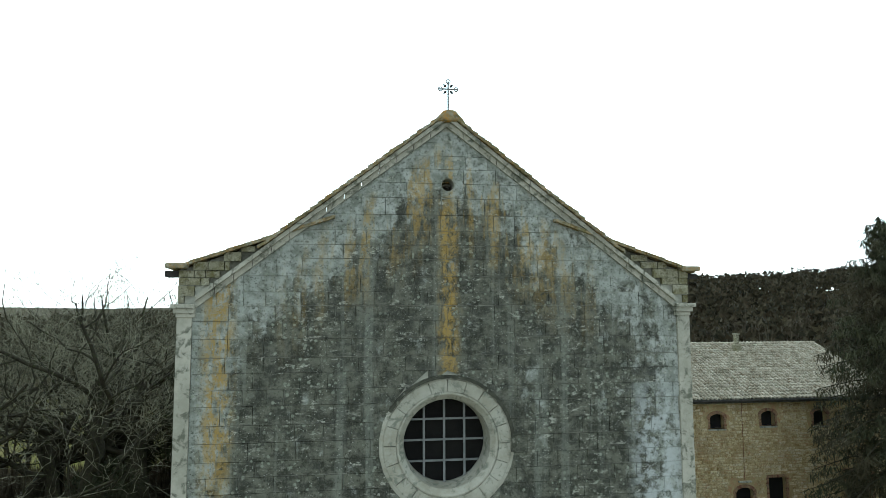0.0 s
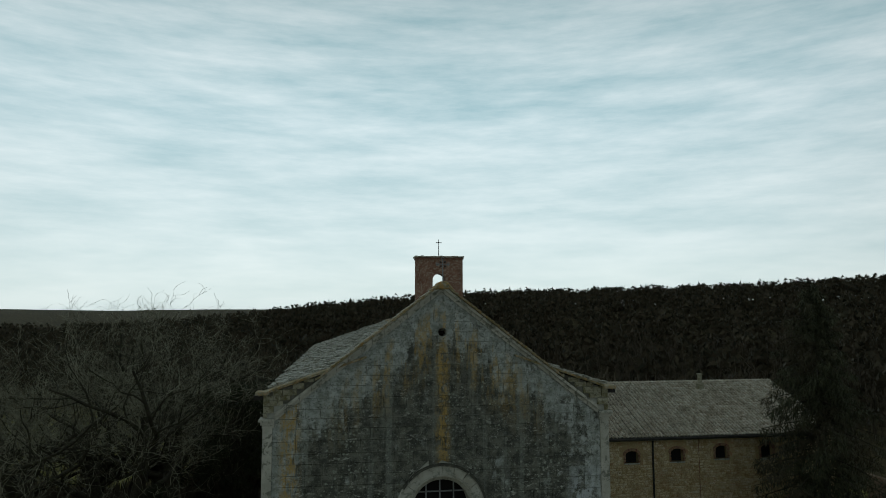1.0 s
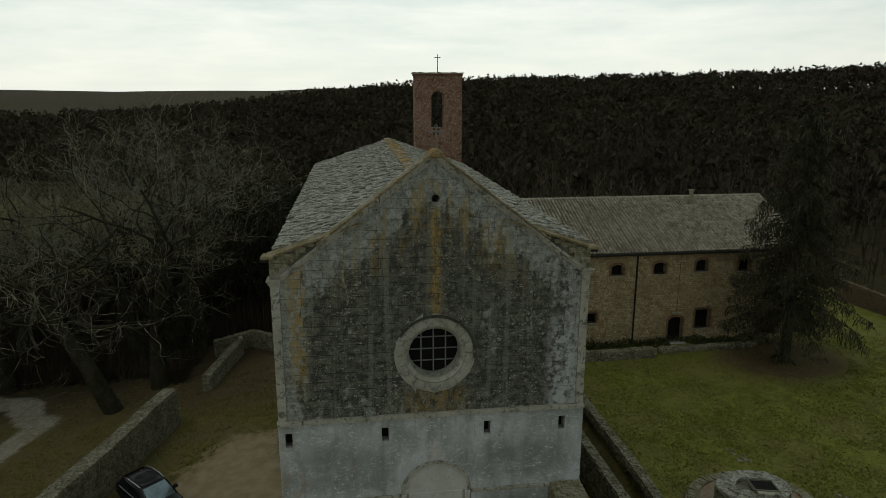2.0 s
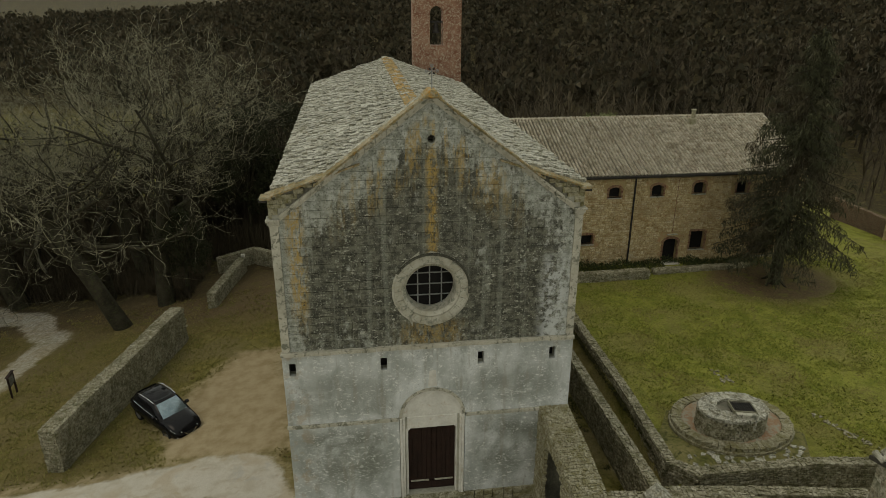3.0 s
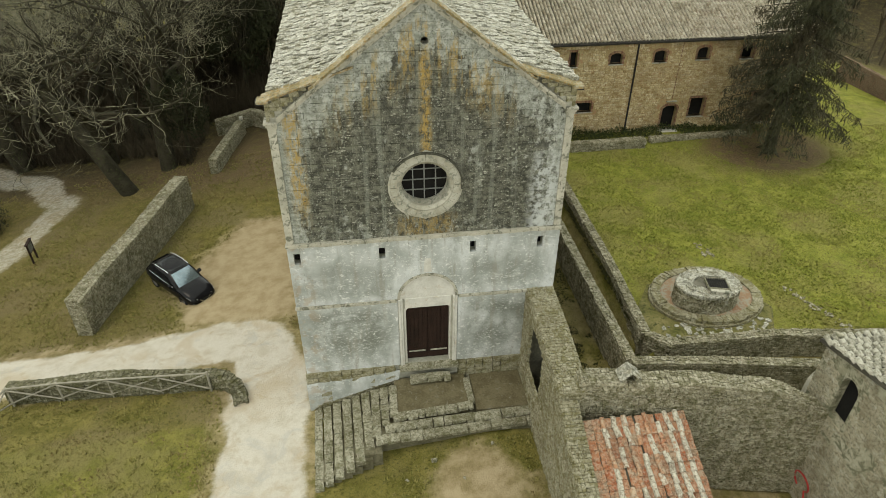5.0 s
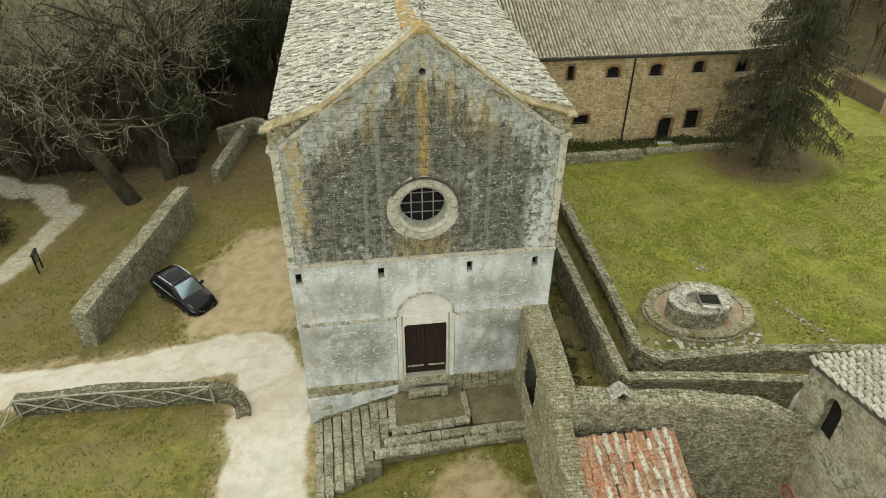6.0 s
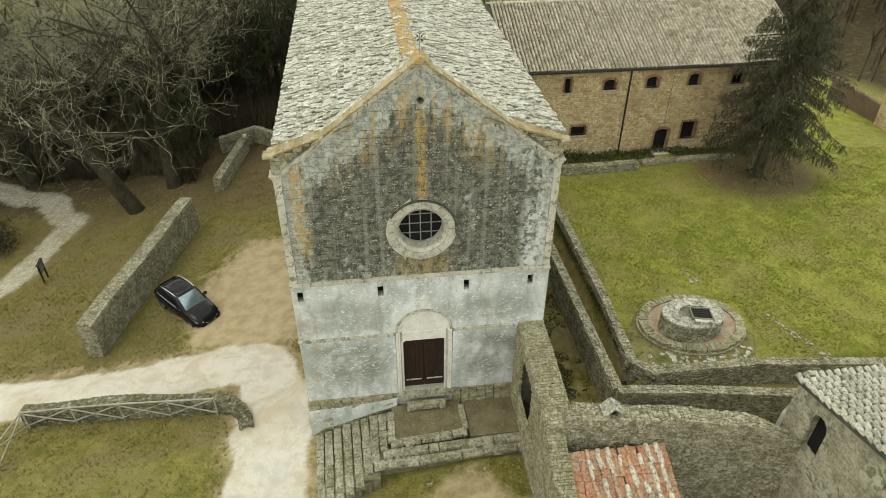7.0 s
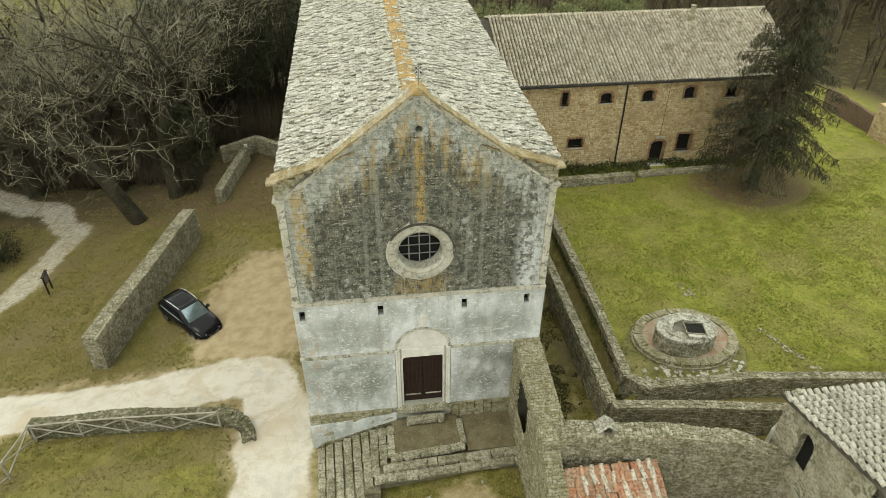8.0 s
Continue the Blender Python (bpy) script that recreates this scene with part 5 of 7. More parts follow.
rubble_wall("drive_wall", "grey dry rubble wall beside the parked car", [(-18.6, 9.1), (-17.15, 16.0), (-15.6, 23.2)], 0.95, lin(-4.9, -5.5), lambda t: -2.02 - 0.28 * t + 0.06 * math.sin(9 * t), 260)
rubble_wall("lawn_wall", "low dark rubble wall round the drive's bend", [(-20.2, 3.7), (-16.0, 3.2), (-12.7, 2.75), (-10.2, 2.5), (-9.55, 2.3), (-9.1, 1.95), (-8.85, 1.5), (-8.75, 1.0)], 0.62, lin(-3.95, -2.75), lambda t: -2.75 + 0.75 * smooth01(t, 0.0, 0.5) - 0.4 * smooth01(t, 0.84, 1.0), 260, group="lawn walls", mats=DARKWALL)
rubble_wall("ruin_wall", "ruined rubble wall on the grassy bank", [(-14.5, 29.0), (-13.9, 33.0), (-13.3, 37.2)], 0.7, lin(-5.6, -5.9), lin(-3.9, -4.2), 100)
rubble_wall("ruin_wall", "low ruined wall corner behind the bank", [(-15.6, 37.9), (-12.4, 39.2), (-9.6, 36.2)], 0.6, lin(-6.0, -5.6), lin(-4.4, -3.6), 80)
rubble_wall("ditch_wall", "long low stone wall along the ditch", [(8.95, -1.3), (8.95, 8.0), (9.0, 20.6)], 0.5, lin(-1.9, -1.9), lin(0.28, -0.15), 260, group="ditch walls")
rubble_wall("ditch_wall", "low stone retaining wall of the lawn", [(10.45, 0.55), (10.7, 6.0), (10.75, 20.4)], 0.48, lin(-1.9, -1.9), lin(0.0, -0.2), 260, group="ditch walls")
rubble_wall("garden_wall", "low stone wall with pale capping before the well terrace", [(8.95, -1.55), (12.5, -2.0), (16.9, -2.75)], 0.5, lin(-1.9, -1.6), lin(0.38, 0.4), 220)
rubble_wall("terrace_wall", "mossy cobble-edged terrace wall below the well", [(10.5, 0.45), (11.25, -0.25), (14.0, -0.25), (16.7, -0.25), (20.0, -0.65), (24.0, -1.15)], 0.5, lin(-1.9, -1.7), lin(0.0, -0.1), 200)
rubble_wall("wing_garden_wall", "low mossy wall before the monastery wing", [(10.9, 20.6), (18.4, 20.7)], 0.55, lin(-1.0, -1.1), lin(-0.1, -0.05), 100, group="wing garden walls")
rubble_wall("wing_garden_wall", "low mossy wall before the monastery wing", [(19.2, 21.3), (27.0, 21.8)], 0.5, lin(-1.2, -1.2), lin(-0.35, -0.5), 100, group="wing garden walls")
rubble_wall("porch_wall", "thick lichened wall with an arched opening beside the church steps", [(4.72, -5.45), (4.72, -2.6), (4.78, -0.1)], 1.15, lin(-2.0, -1.8), lambda t: 3.35 + 0.4 * smooth01(t, 0.0, 0.7), 280, hole=(2.2, 4.0, 0.5, 3.1), course=0.082, mats=OLDWALL, core=MORTAR)
rubble_wall("cross_wall", "high weathered rubble wall with a mossy crest", [(5.0, -5.1), (8.5, -5.6), (11.4, -6.2), (13.95, -6.7)], 0.75, lin(-2.2, -2.2), lambda t: 3.62 + 0.05 * math.sin(17 * t) - 0.12 * t - 0.95 * smooth01(t, 0.70, 1.0), 290, course=0.10)


# ---- the steps before the door ----
steps = thing("church_steps", "worn mossy stone steps with a landing before the church door", "steps", (-1, -2, -2.3))


def kerb(x0, y0, x1, y1, z, w=0.32, h=0.2):
    """A run of edging stones as items for lay()."""
    d = math.hypot(x1 - x0, y1 - y0)
    ux, uy = (x1 - x0) / d, (y1 - y0) / d
    rz, u, out = math.degrees(math.atan2(uy, ux)), 0.0, []
    while u < d - 0.05:
        q = min(rnd(0.28, 0.75), d - u)
        out.append(fit_box(x0 + ux * (u + q / 2), y0 + uy * (u + q / 2), z - h / 2 + rnd(-0.012, 0.012), q - rnd(0.006, 0.022), w * rnd(0.92, 1.04), h, rnd(-2, 2), rnd(-1.5, 1.5), rz + rnd(-2, 2)))
        u += q
    return out


items = []
# landing, its two skirting steps, and the flight that falls to the drive
items += kerb(-1.78, -2.28, 1.72, -2.02, -0.80, 0.36) + kerb(-1.68, -0.5, -1.72, -2.2, -0.80, 0.34) + kerb(1.66, -0.45, 1.68, -1.9, -0.80, 0.30)
items += kerb(-2.15, -2.66, 4.15, -2.42, -1.0, 0.40) + kerb(-2.08, -0.4, -2.1, -2.5, -1.0, 0.36)
items += kerb(-2.55, -3.06, 4.1, -2.84, -1.18, 0.40) + kerb(-2.48, -0.3, -2.5, -2.9, -1.18, 0.38)
for i, (x, z) in enumerate(((-2.92, -1.35), (-3.34, -1.52), (-3.78, -1.69), (-4.22, -1.86), (-4.66, -2.03), (-5.08, -2.20))):
    far = -3.35 if i == 0 else -3.75 - 0.16 * i
    items += kerb(x - 0.02, -0.25, x + 0.12, far, z + rnd(-0.01, 0.01), 0.36)
items += kerb(-0.85, -0.48, 0.95, -0.48, -0.40, 0.30, 0.36)
lay("step_stone", steps, items, STONES, STEPSTONE, STEPSTONE, 300)
s = Soup()
s.box(-1.6, 1.6, -2.1, -0.1, -1.6, -0.84)
part("landing", s, grainy("trodden_earth", (0.105, 0.09, 0.05), (0.18, 0.155, 0.095), 1.5, 12, spots=((0.22, 0.21, 0.17), 0.35)), steps, "earth-covered landing")
s = Soup()
s.box(1.85, 4.15, -2.25, -0.1, -1.6, -0.93)
part("side_terrace", s, bpy.data.materials["trodden_earth"], steps, "bare earth terrace beside the landing")
s = Soup()
s.box(-2.35, 4.1, -2.95, -0.1, -2.4, -1.25)
part("step_core", s, JOINT, steps)
for i, (x, z) in enumerate(((-2.92, -1.35), (-3.34, -1.52), (-3.78, -1.69), (-4.22, -1.86), (-4.66, -2.03))):
    part("step_core", Soup().box(x - 0.15, x + 0.6, -3.6 - 0.14 * i, -0.1, -2.6, z - 0.12), JOINT, steps)

# a few fallen stones by the foot of the steps
for x, y, w in ((-0.2, -3.9, 0.2), (-1.4, -4.6, 0.13), (2.3, -3.6, 0.14), (0.9, -5.0, 0.12)):
    p, f = random.choice(STONES)
    single("loose_stone", Soup().add([fit_box(x, y, ground_z(x, y) + w * 0.2, w, w, w * 0.7, 0, 0, rnd(0, 180)) @ Vector(v) for v in p], f), STEPSTONE, "pale loose stone lying in the grass", "stone", group="loose stones")

# ---- the well on its terrace ----
single("well_terrace", Soup().slab([(10.6, 0.5), (11.35, -0.2), (16.6, -0.15), (17.5, 1.6), (16.5, 4.2), (12.0, 4.2), (10.9, 2.6)], -1.2, -0.12), MOSSBED, "mossy earth terrace round the old well", "terrace", "structure")
well = thing("well", "old round stone well with a square iron grate", "well", (14.4, 2.5, -0.1))
WCX, WCY = 14.45, 2.72
items = []
n = 64
for i in range(n):
    w = 2 * math.pi * i / n
    c, d = math.cos(w), math.sin(w)
    items.append(fit_box(WCX + c * 2.55, WCY + d * 1.98, 0.10 + rnd(-0.03, 0.03), 0.24, 0.48, 0.28, rnd(-7, 7), rnd(-7, 7), math.degrees(math.atan2(d * 2.55, c * 1.98)) + 90))
    if i % 2 == 0:
        items.append(fit_box(WCX + c * 2.72, WCY + d * 2.12, -0.08, 0.72, 0.3, 0.22, rnd(-4, 4), rnd(-4, 4), math.degrees(math.atan2(d * 2.55, c * 1.98)) + 90))
lay("ring_stone", well, items, STONES, OLDWALL[0], OLDWALL[1], 300)
s = Soup()
s.lathe([(2.4, -0.4), (2.4, 0.16), (1.3, 0.18)], 0, 0, 36)
s.v = [(WCX + x, WCY + y * 0.78, z) for x, y, z in s.v]
part("ring_floor", s, grainy("brick_paving", (0.27, 0.15, 0.09), (0.33, 0.24, 0.16), 1.2, 11, spots=((0.30, 0.29, 0.23), 0.48)), well, "worn brick paving round the drum")
items = []
DX, DY = 14.12, 2.28
for k in range(5):
    z = 0.23 + k * 0.2
    m = 34
    for i in range(m):
        w = 2 * math.pi * (i + 0.5 * (k % 2)) / m
        c, d = math.cos(w), math.sin(w)
        items.append(fit_box(DX + c * 1.47, DY + d * 1.0, z, 0.26, 0.3, 0.19, rnd(-5, 5), rnd(-5, 5), math.degrees(math.atan2(d * 1.47, c * 1.0)) + 90))
lay("drum_stone", well, items, STONES, RUBBLE_PART, RUBBLE, 300)
items = []
for i in range(32):
    w = 2 * math.pi * (i + rnd(-0.2, 0.2)) / 32
    for r in (1.35, 0.98):
        items.append(pose(DX + math.cos(w) * r * 1.03, DY + math.sin(w) * r * 0.72, 1.17 + rnd(-0.02, 0.02) + (0.05 if r < 1.2 else 0), -90 + rnd(-4, 4), rnd(-4, 4), math.degrees(w) + 90) @ Matrix.Diagonal((0.29, 0.16, 0.42, 1)))
lay("cap_stone", well, items, STONES, SLATE_PART, SLATE, 300)
s = Soup().box(DX - 1.2, DX + 1.2, DY - 0.7, DY + 0.7, 0.1, 1.14)
part("drum_core", s, MORTAR, well)
gm = pose(14.4, 2.02, 1.37, -6, 0, -14)
s = Soup()
for a, b, c, d in ((-0.52, 0.52, -0.50, -0.45), (-0.52, 0.52, 0.45, 0.50), (-0.52, -0.47, -0.45, 0.45), (0.47, 0.52, -0.45, 0.45)):
    s.box(a, b, c, d, -0.12, 0.05, gm)
part("grate_kerb", s, STEPSTONE, well, "pale stone kerb of the grate", bevel=0.015)
part("shaft", Soup().box(-0.47, 0.47, -0.45, 0.45, -0.3, -0.03, gm), DARK, well, "well shaft coloured black for its unlit depth")
grate = part("grate", Soup().box(-0.47, 0.47, -0.02, 0.02, 0.0, 0.02, gm), BLACKIRON, well, "black iron grate")
for i in range(9):
    x = -0.42 + i * 0.105
    part("bar", Soup().box(x - 0.013, x + 0.013, -0.45, 0.45, 0.022, 0.045, gm), BLACKIRON, grate)
part("drinking_slab", Soup().box(-0.45, 0.45, -0.75, -0.50, -0.75, 0.0, gm), TRIM, well, "pale upright stone slab", bevel=0.03)
s = Soup()
for i in range(70):
    x, y = rnd(11.2, 16.8), rnd(-0.1, 0.9)
    p, f = random.choice(STONES)
    w = rnd(0.1, 0.24)
    s.add([pose(x, y, -0.10, -90 + rnd(-8, 8), 0, rnd(0, 180)) @ Matrix.Diagonal((w, 0.09, w, 1)) @ Vector(v) for v in p], f)
single("cobbles", s, SLATE, "scattered pale cobbles set in the mossy terrace", "cobbles", "stuff")
s = Soup()
for i in range(60):
    t = rnd(0, 1)
    x, y = 19.2 + 1.5 * t + rnd(-0.2, 0.2), 3.4 - 3.6 * t + rnd(-0.2, 0.2)
    if i > 40:
        x, y = 16.6 + rnd(-0.5, 0.6), 7.2 + rnd(-0.7, 0.7)
    p, f = random.choice(STONES)
    w = rnd(0.08, 0.22)
    s.add([fit_box(x, y, ground_z(x, y) + 0.01, w, w, w * 0.5, 0, 0, rnd(0, 180)) @ Vector(v) for v in p], f)
single("border_stones", s, RUBBLE, "line of half-sunk stones across the lawn", "stones", "stuff")

# ---- the lean-to with its patched red roof ----
lean = thing("lean_to", "lean-to with a patched red and lichened tile roof", "lean-to", (6.6, -7.5, -2))
LX0, LX1, LY0, LY1, LZ0, LZ1 = 4.75, 8.55, -6.1, -10.5, 2.30, 0.72
s = Soup()
p = [(LX0, LY1, LZ1), (LX1, LY1, LZ1), (LX1, LY0, LZ0), (LX0, LY0, LZ0)]
s.add(p + [(a, b, c - 0.12) for a, b, c in p], [(0, 1, 2, 3), (7, 6, 5, 4), (0, 4, 5, 1), (1, 5, 6, 2), (2, 6, 7, 3), (3, 7, 4, 0)])
part("deck", s, ROOFBED, lean)
ang = math.degrees(math.atan2(LZ0 - LZ1, LY0 - LY1))
items, pans = [], []
ncol = 10
for c in range(ncol):
    x = LX0 + 0.12 + c * (LX1 - LX0 - 0.24) / (ncol - 1)
    v = 0.0
    while v < 4.5:
        y = LY1 + (v + 0.2) * math.cos(radians(ang))
        z = LZ1 + (v + 0.2) * math.sin(radians(ang))
        if c > 1 and rnd(0, 1) < 0.93:
            items.append(pose(x + rnd(-0.035, 0.035), y, z + 0.05 + rnd(0, 0.04), ang - 4 + rnd(-2, 2), 0, rnd(-10, 10)) @ Matrix.Diagonal((rnd(0.18, 0.24), 0.43, 0.21, 1)))
        pans.append(pose(x + 0.18, y, z + 0.02 + rnd(0, 0.03), ang - 90 - 4 + rnd(-3, 3), 0, rnd(-4, 4)) @ Matrix.Diagonal((0.30 if c > 1 else 0.36, 0.05, 0.37, 1)))
        v += 0.36
items.sort(key=lambda m: -m.translation.y)
pans.sort(key=lambda m: -m.translation.y)
WHITED = stones("white_lichened_tile", ((0.40, 0.24, 0.15), (0.62, 0.59, 0.50), (0.50, 0.46, 0.37)), joint_dirt=(0.14, 0.11, 0.075), lichen=(0.68, 0.66, 0.58), island=False, mossy=0.5)
red = [m for n, m in enumerate(items) if (n * 7 + n // 8) % 5 < 2 and m.translation.x < 7.7]
pale = [m for m in items if m not in red]
REDCOVER = stones("orange_cover_tile", ((0.40, 0.15, 0.08), (0.50, 0.27, 0.16), (0.52, 0.42, 0.31)), joint_dirt=(0.14, 0.08, 0.05), lichen=(0.55, 0.47, 0.37), island=False, mossy=0.45)
lay("cover_tile", lean, pale, COPPI, WHITED, WHITED, 300)
lay("cover_tile", lean, red, COPPI, REDCOVER, REDCOVER, 300)
lay("pan_tile", lean, pans, STONES, REDTILE, REDTILE, 300)
s = Soup()
part("side_wall", Soup().box(LX0 + 0.05, LX0 + 0.4, LY1 + 0.2, LY0, -2.4, LZ1 - 0.1), MORTAR, lean)
s = Soup().add([(LX0 + 0.05, LY0, -2.2), (LX0 + 0.05, LY1 + 0.2, -2.2), (LX0 + 0.05, LY1 + 0.2, LZ1 - 0.05), (LX0 + 0.05, LY0, LZ0 - 0.12), (LX0 + 0.4, LY0, -2.2), (LX0 + 0.4, LY1 + 0.2, -2.2), (LX0 + 0.4, LY1 + 0.2, LZ1 - 0.05), (LX0 + 0.4, LY0, LZ0 - 0.12)], [(0, 1, 2, 3), (7, 6, 5, 4), (0, 3, 7, 4), (1, 5, 6, 2), (3, 2, 6, 7)])
part("gable_wall", s, RUBBLE, lean, "grey rubble side wall")
s = Soup().add([(LX1 - 0.4 + a, b, c) for a, b, c in [(0, LY0, -2.2), (0, LY1 + 0.2, -2.2), (0, LY1 + 0.2, LZ1 - 0.05), (0, LY0, LZ0 - 0.12), (0.35, LY0, -2.2), (0.35, LY1 + 0.2, -2.2), (0.35, LY1 + 0.2, LZ1 - 0.05), (0.35, LY0, LZ0 - 0.12)]], [(0, 1, 2, 3), (7, 6, 5, 4), (0, 3, 7, 4), (1, 5, 6, 2), (3, 2, 6, 7)])
part("gable_wall", s, RUBBLE, lean, "grey rubble side wall")
# the spur of wall that runs on beside the lean-to
rubble_wall("spur_wall", "lichened wall running down beside the lean-to", [(4.35, -11.0), (4.5, -5.6)], 0.7, lin(-2.4, -2.2), lin(1.0, 2.9), 140, course=0.082, mats=OLDWALL)
# little tiled shelter on the crest
cot = thing("wall_shelter", "tiny gabled tile shelter on the wall crest", "shelter", (6.7, -5.1, 3.5))
for sg in (-1, 1):
    s = Soup().box(-0.28, 0.28, -0.3, 0.3, -0.03, 0.03, pose(6.7 + sg * 0.19, -5.35, 3.92, 0, sg * 42, 0))
    part("roof_side", s, SLATE, cot, bevel=0.01)
    part("cheek", Soup().box(6.7 + sg * 0.24 - 0.06, 6.7 + sg * 0.24 + 0.06, -5.6, -5.1, 3.5, 3.82), RUBBLE, cot)
part("niche", Soup().box(6.52, 6.88, -5.3, -5.12, 3.5, 3.9), DARK, cot, "niche filled with black for its shade")

# ---- the gatehouse on the right ----
gate = thing("gatehouse", "stone outbuilding with a tiled roof and arched opening with a black sheet for the shade inside", "building", (17, -9, -2))
GX, GY0, GY1 = 13.85, -5.75, -15.0


def gz(y):
    return 4.85 + (GY0 - y) * 0.255 if y > -10.4 else 4.85 + (GY0 + 10.4) * 0.255 - (-10.4 - y) * 0.255


s = Soup()
hy0, hy1, hz0, hz1 = -7.75, -6.95, 2.55, 4.5
for ya, yb, za, zb in ((GY0, hy1, -2.2, 4.7), (hy0, GY1, -2.2, 4.7), (hy1, hy0, -2.2, hz0), (hy1, hy0, hz1, 4.7)):
    s.box(GX, GX + 0.6, min(ya, yb), max(ya, yb), za, zb)
s.add([(GX + d, y, z) for d in (0, 0.6) for y, z in ((GY0, 4.7), (-10.4, 4.7), (-10.4, gz(-10.4)), (GY0, gz(GY0)))], [(0, 1, 2, 3), (7, 6, 5, 4), (3, 2, 6, 7)])
s.box(GX + 0.6, 26, GY0 - 0.6, GY0 - 0.01, -2.2, 4.7)
part("wall", s, grainy("old_lime_render", (0.27, 0.26, 0.185), (0.44, 0.42, 0.33), 0.9, 9, spots=((0.15, 0.15, 0.10), 0.46)), gate, "pale rendered rubble wall")
items = []
z = -2.2
while z < 6.1:
    h = rnd(0.11, 0.19)
    y = GY0
    while y > -12:
        w = rnd(0.14, 0.34)
        if z + h < gz(y - w) - 0.1 and not (y > hy0 - 0.08 and y - w < hy1 + 0.08 and z + h > hz0 and z < hz1 + 0.25):
            if bump2(y - 0.3, z, 0.9) > -0.05 or z < 1.5:
                items.append(fit_box(GX + 0.02, y - w / 2, z + h / 2, w - 0.015, 0.1, h - 0.015, 0, 0, -90))
        y -= w
    z += h
lay("wall_stone", gate, items, STONES, stones("pale_rubble_pieces", PALE, (0.16, 0.14, 0.09), island=False), stones("pale_rubble", PALE, (0.16, 0.14, 0.09)), 300, "wall_stone_field")
for ya, sg in ((hy0, 1), (hy1, -1)):
    r = (hy1 - hy0) / 2
    ring = [(ya, hz1)] + [(ya + sg * r * (1 - math.cos(radians(a))), hz1 - 0.38 + 0.38 * math.sin(radians(a))) for a in range(0, 91, 18)]
    n = len(ring)
    sp = Soup().add([(x, y, z) for x in (GX - 0.02, GX + 0.5) for y, z in ring], [tuple(range(n)), tuple(range(2 * n - 1, n - 1, -1))] + [(i, i + n, (i + 1) % n + n, (i + 1) % n) for i in range(n)])
    part("arch_spandrel", sp, STEPSTONE, gate)
part("opening", Soup().box(GX + 0.3, GX + 0.33, hy0, hy1, hz0, hz1), DARK, gate, "arched opening with a black sheet for the shade inside")
s = Soup()
for y0, y1 in ((GY0 + 0.25, -10.4), (-10.4, -15.2)):
    z0, z1 = gz(min(y0, GY0)) + (0 if y0 < GY0 else -0.02), gz(y1)
    p = [(GX - 0.15, y0, z0), (26, y0, z0), (26, y1, z1), (GX - 0.15, y1, z1)]
    s.add(p + [(a, b, c - 0.15) for a, b, c in p], [(3, 2, 1, 0), (4, 5, 6, 7), (0, 1, 5, 4), (1, 2, 6, 5), (2, 3, 7, 6), (3, 0, 4, 7)])
part("roof_deck", s, ROOFBED, gate)
items = []
ang = math.degrees(math.atan(0.255))
x = GX - 0.05
while x < 22:
    y = GY0 + 0.15
    while y > -10.4:
        items.append(pose(x + rnd(-0.02, 0.02), y - 0.2, gz(min(y - 0.2, GY0)) + 0.06 + rnd(0, 0.03), -ang + 5, 0, 180 + rnd(-5, 5)) @ Matrix.Diagonal((0.23, 0.48, 0.24, 1)))
        y -= 0.38
    x += 0.31
items.sort(key=lambda m: m.translation.x)
GREYTILE = (((0.30, 0.29, 0.23), (0.47, 0.455, 0.38), (0.55, 0.535, 0.46)), (0.12, 0.115, 0.08), (0.60, 0.59, 0.51))
lay("roof_tile", gate, items, COPPI, stones("grey_lichened_tile_pieces", *GREYTILE, island=False), stones("grey_lichened_tile", *GREYTILE), 300, "roof_tile_field")
s = Soup().add([(13.7, -6.0, -1), (14.3, -6.0, -1), (14.3, -5.5, -1), (13.7, -5.5, -1), (13.9, -6.0, 2.75), (14.3, -6.0, 3.6), (14.3, -5.5, 3.6), (13.9, -5.5, 2.75)], BOX)
part("buttress", s, TRIM, gate, "pale plastered buttress", bevel=0.03)
part("chimney_stub", Soup().box(14.1, 14.35, -5.8, -5.55, 4.7, 5.15), STEPSTONE, gate, "small mossy stone stub at the roof corner", bevel=0.04)
# red hose coiled in the yard
s = Soup()
pts = [(13.72 - 0.10 * math.sin(radians(a)), -7.45 + 0.42 * math.cos(radians(a)), -0.95 + 0.45 * math.sin(radians(a)) + a * 0.0004) for a in range(-60, 260, 16)]
pts += [(13.66, -7.95, -1.5), (13.4, -8.3, -2.1)]
hose = single("garden_hose", Soup().tube(pts, [0.035] * len(pts), 6), grainy("red_rubber", (0.35, 0.03, 0.03), (0.45, 0.05, 0.04), 3, 20, rough=0.5), "looped red rubber hose hanging on the outbuilding wall", "hose")

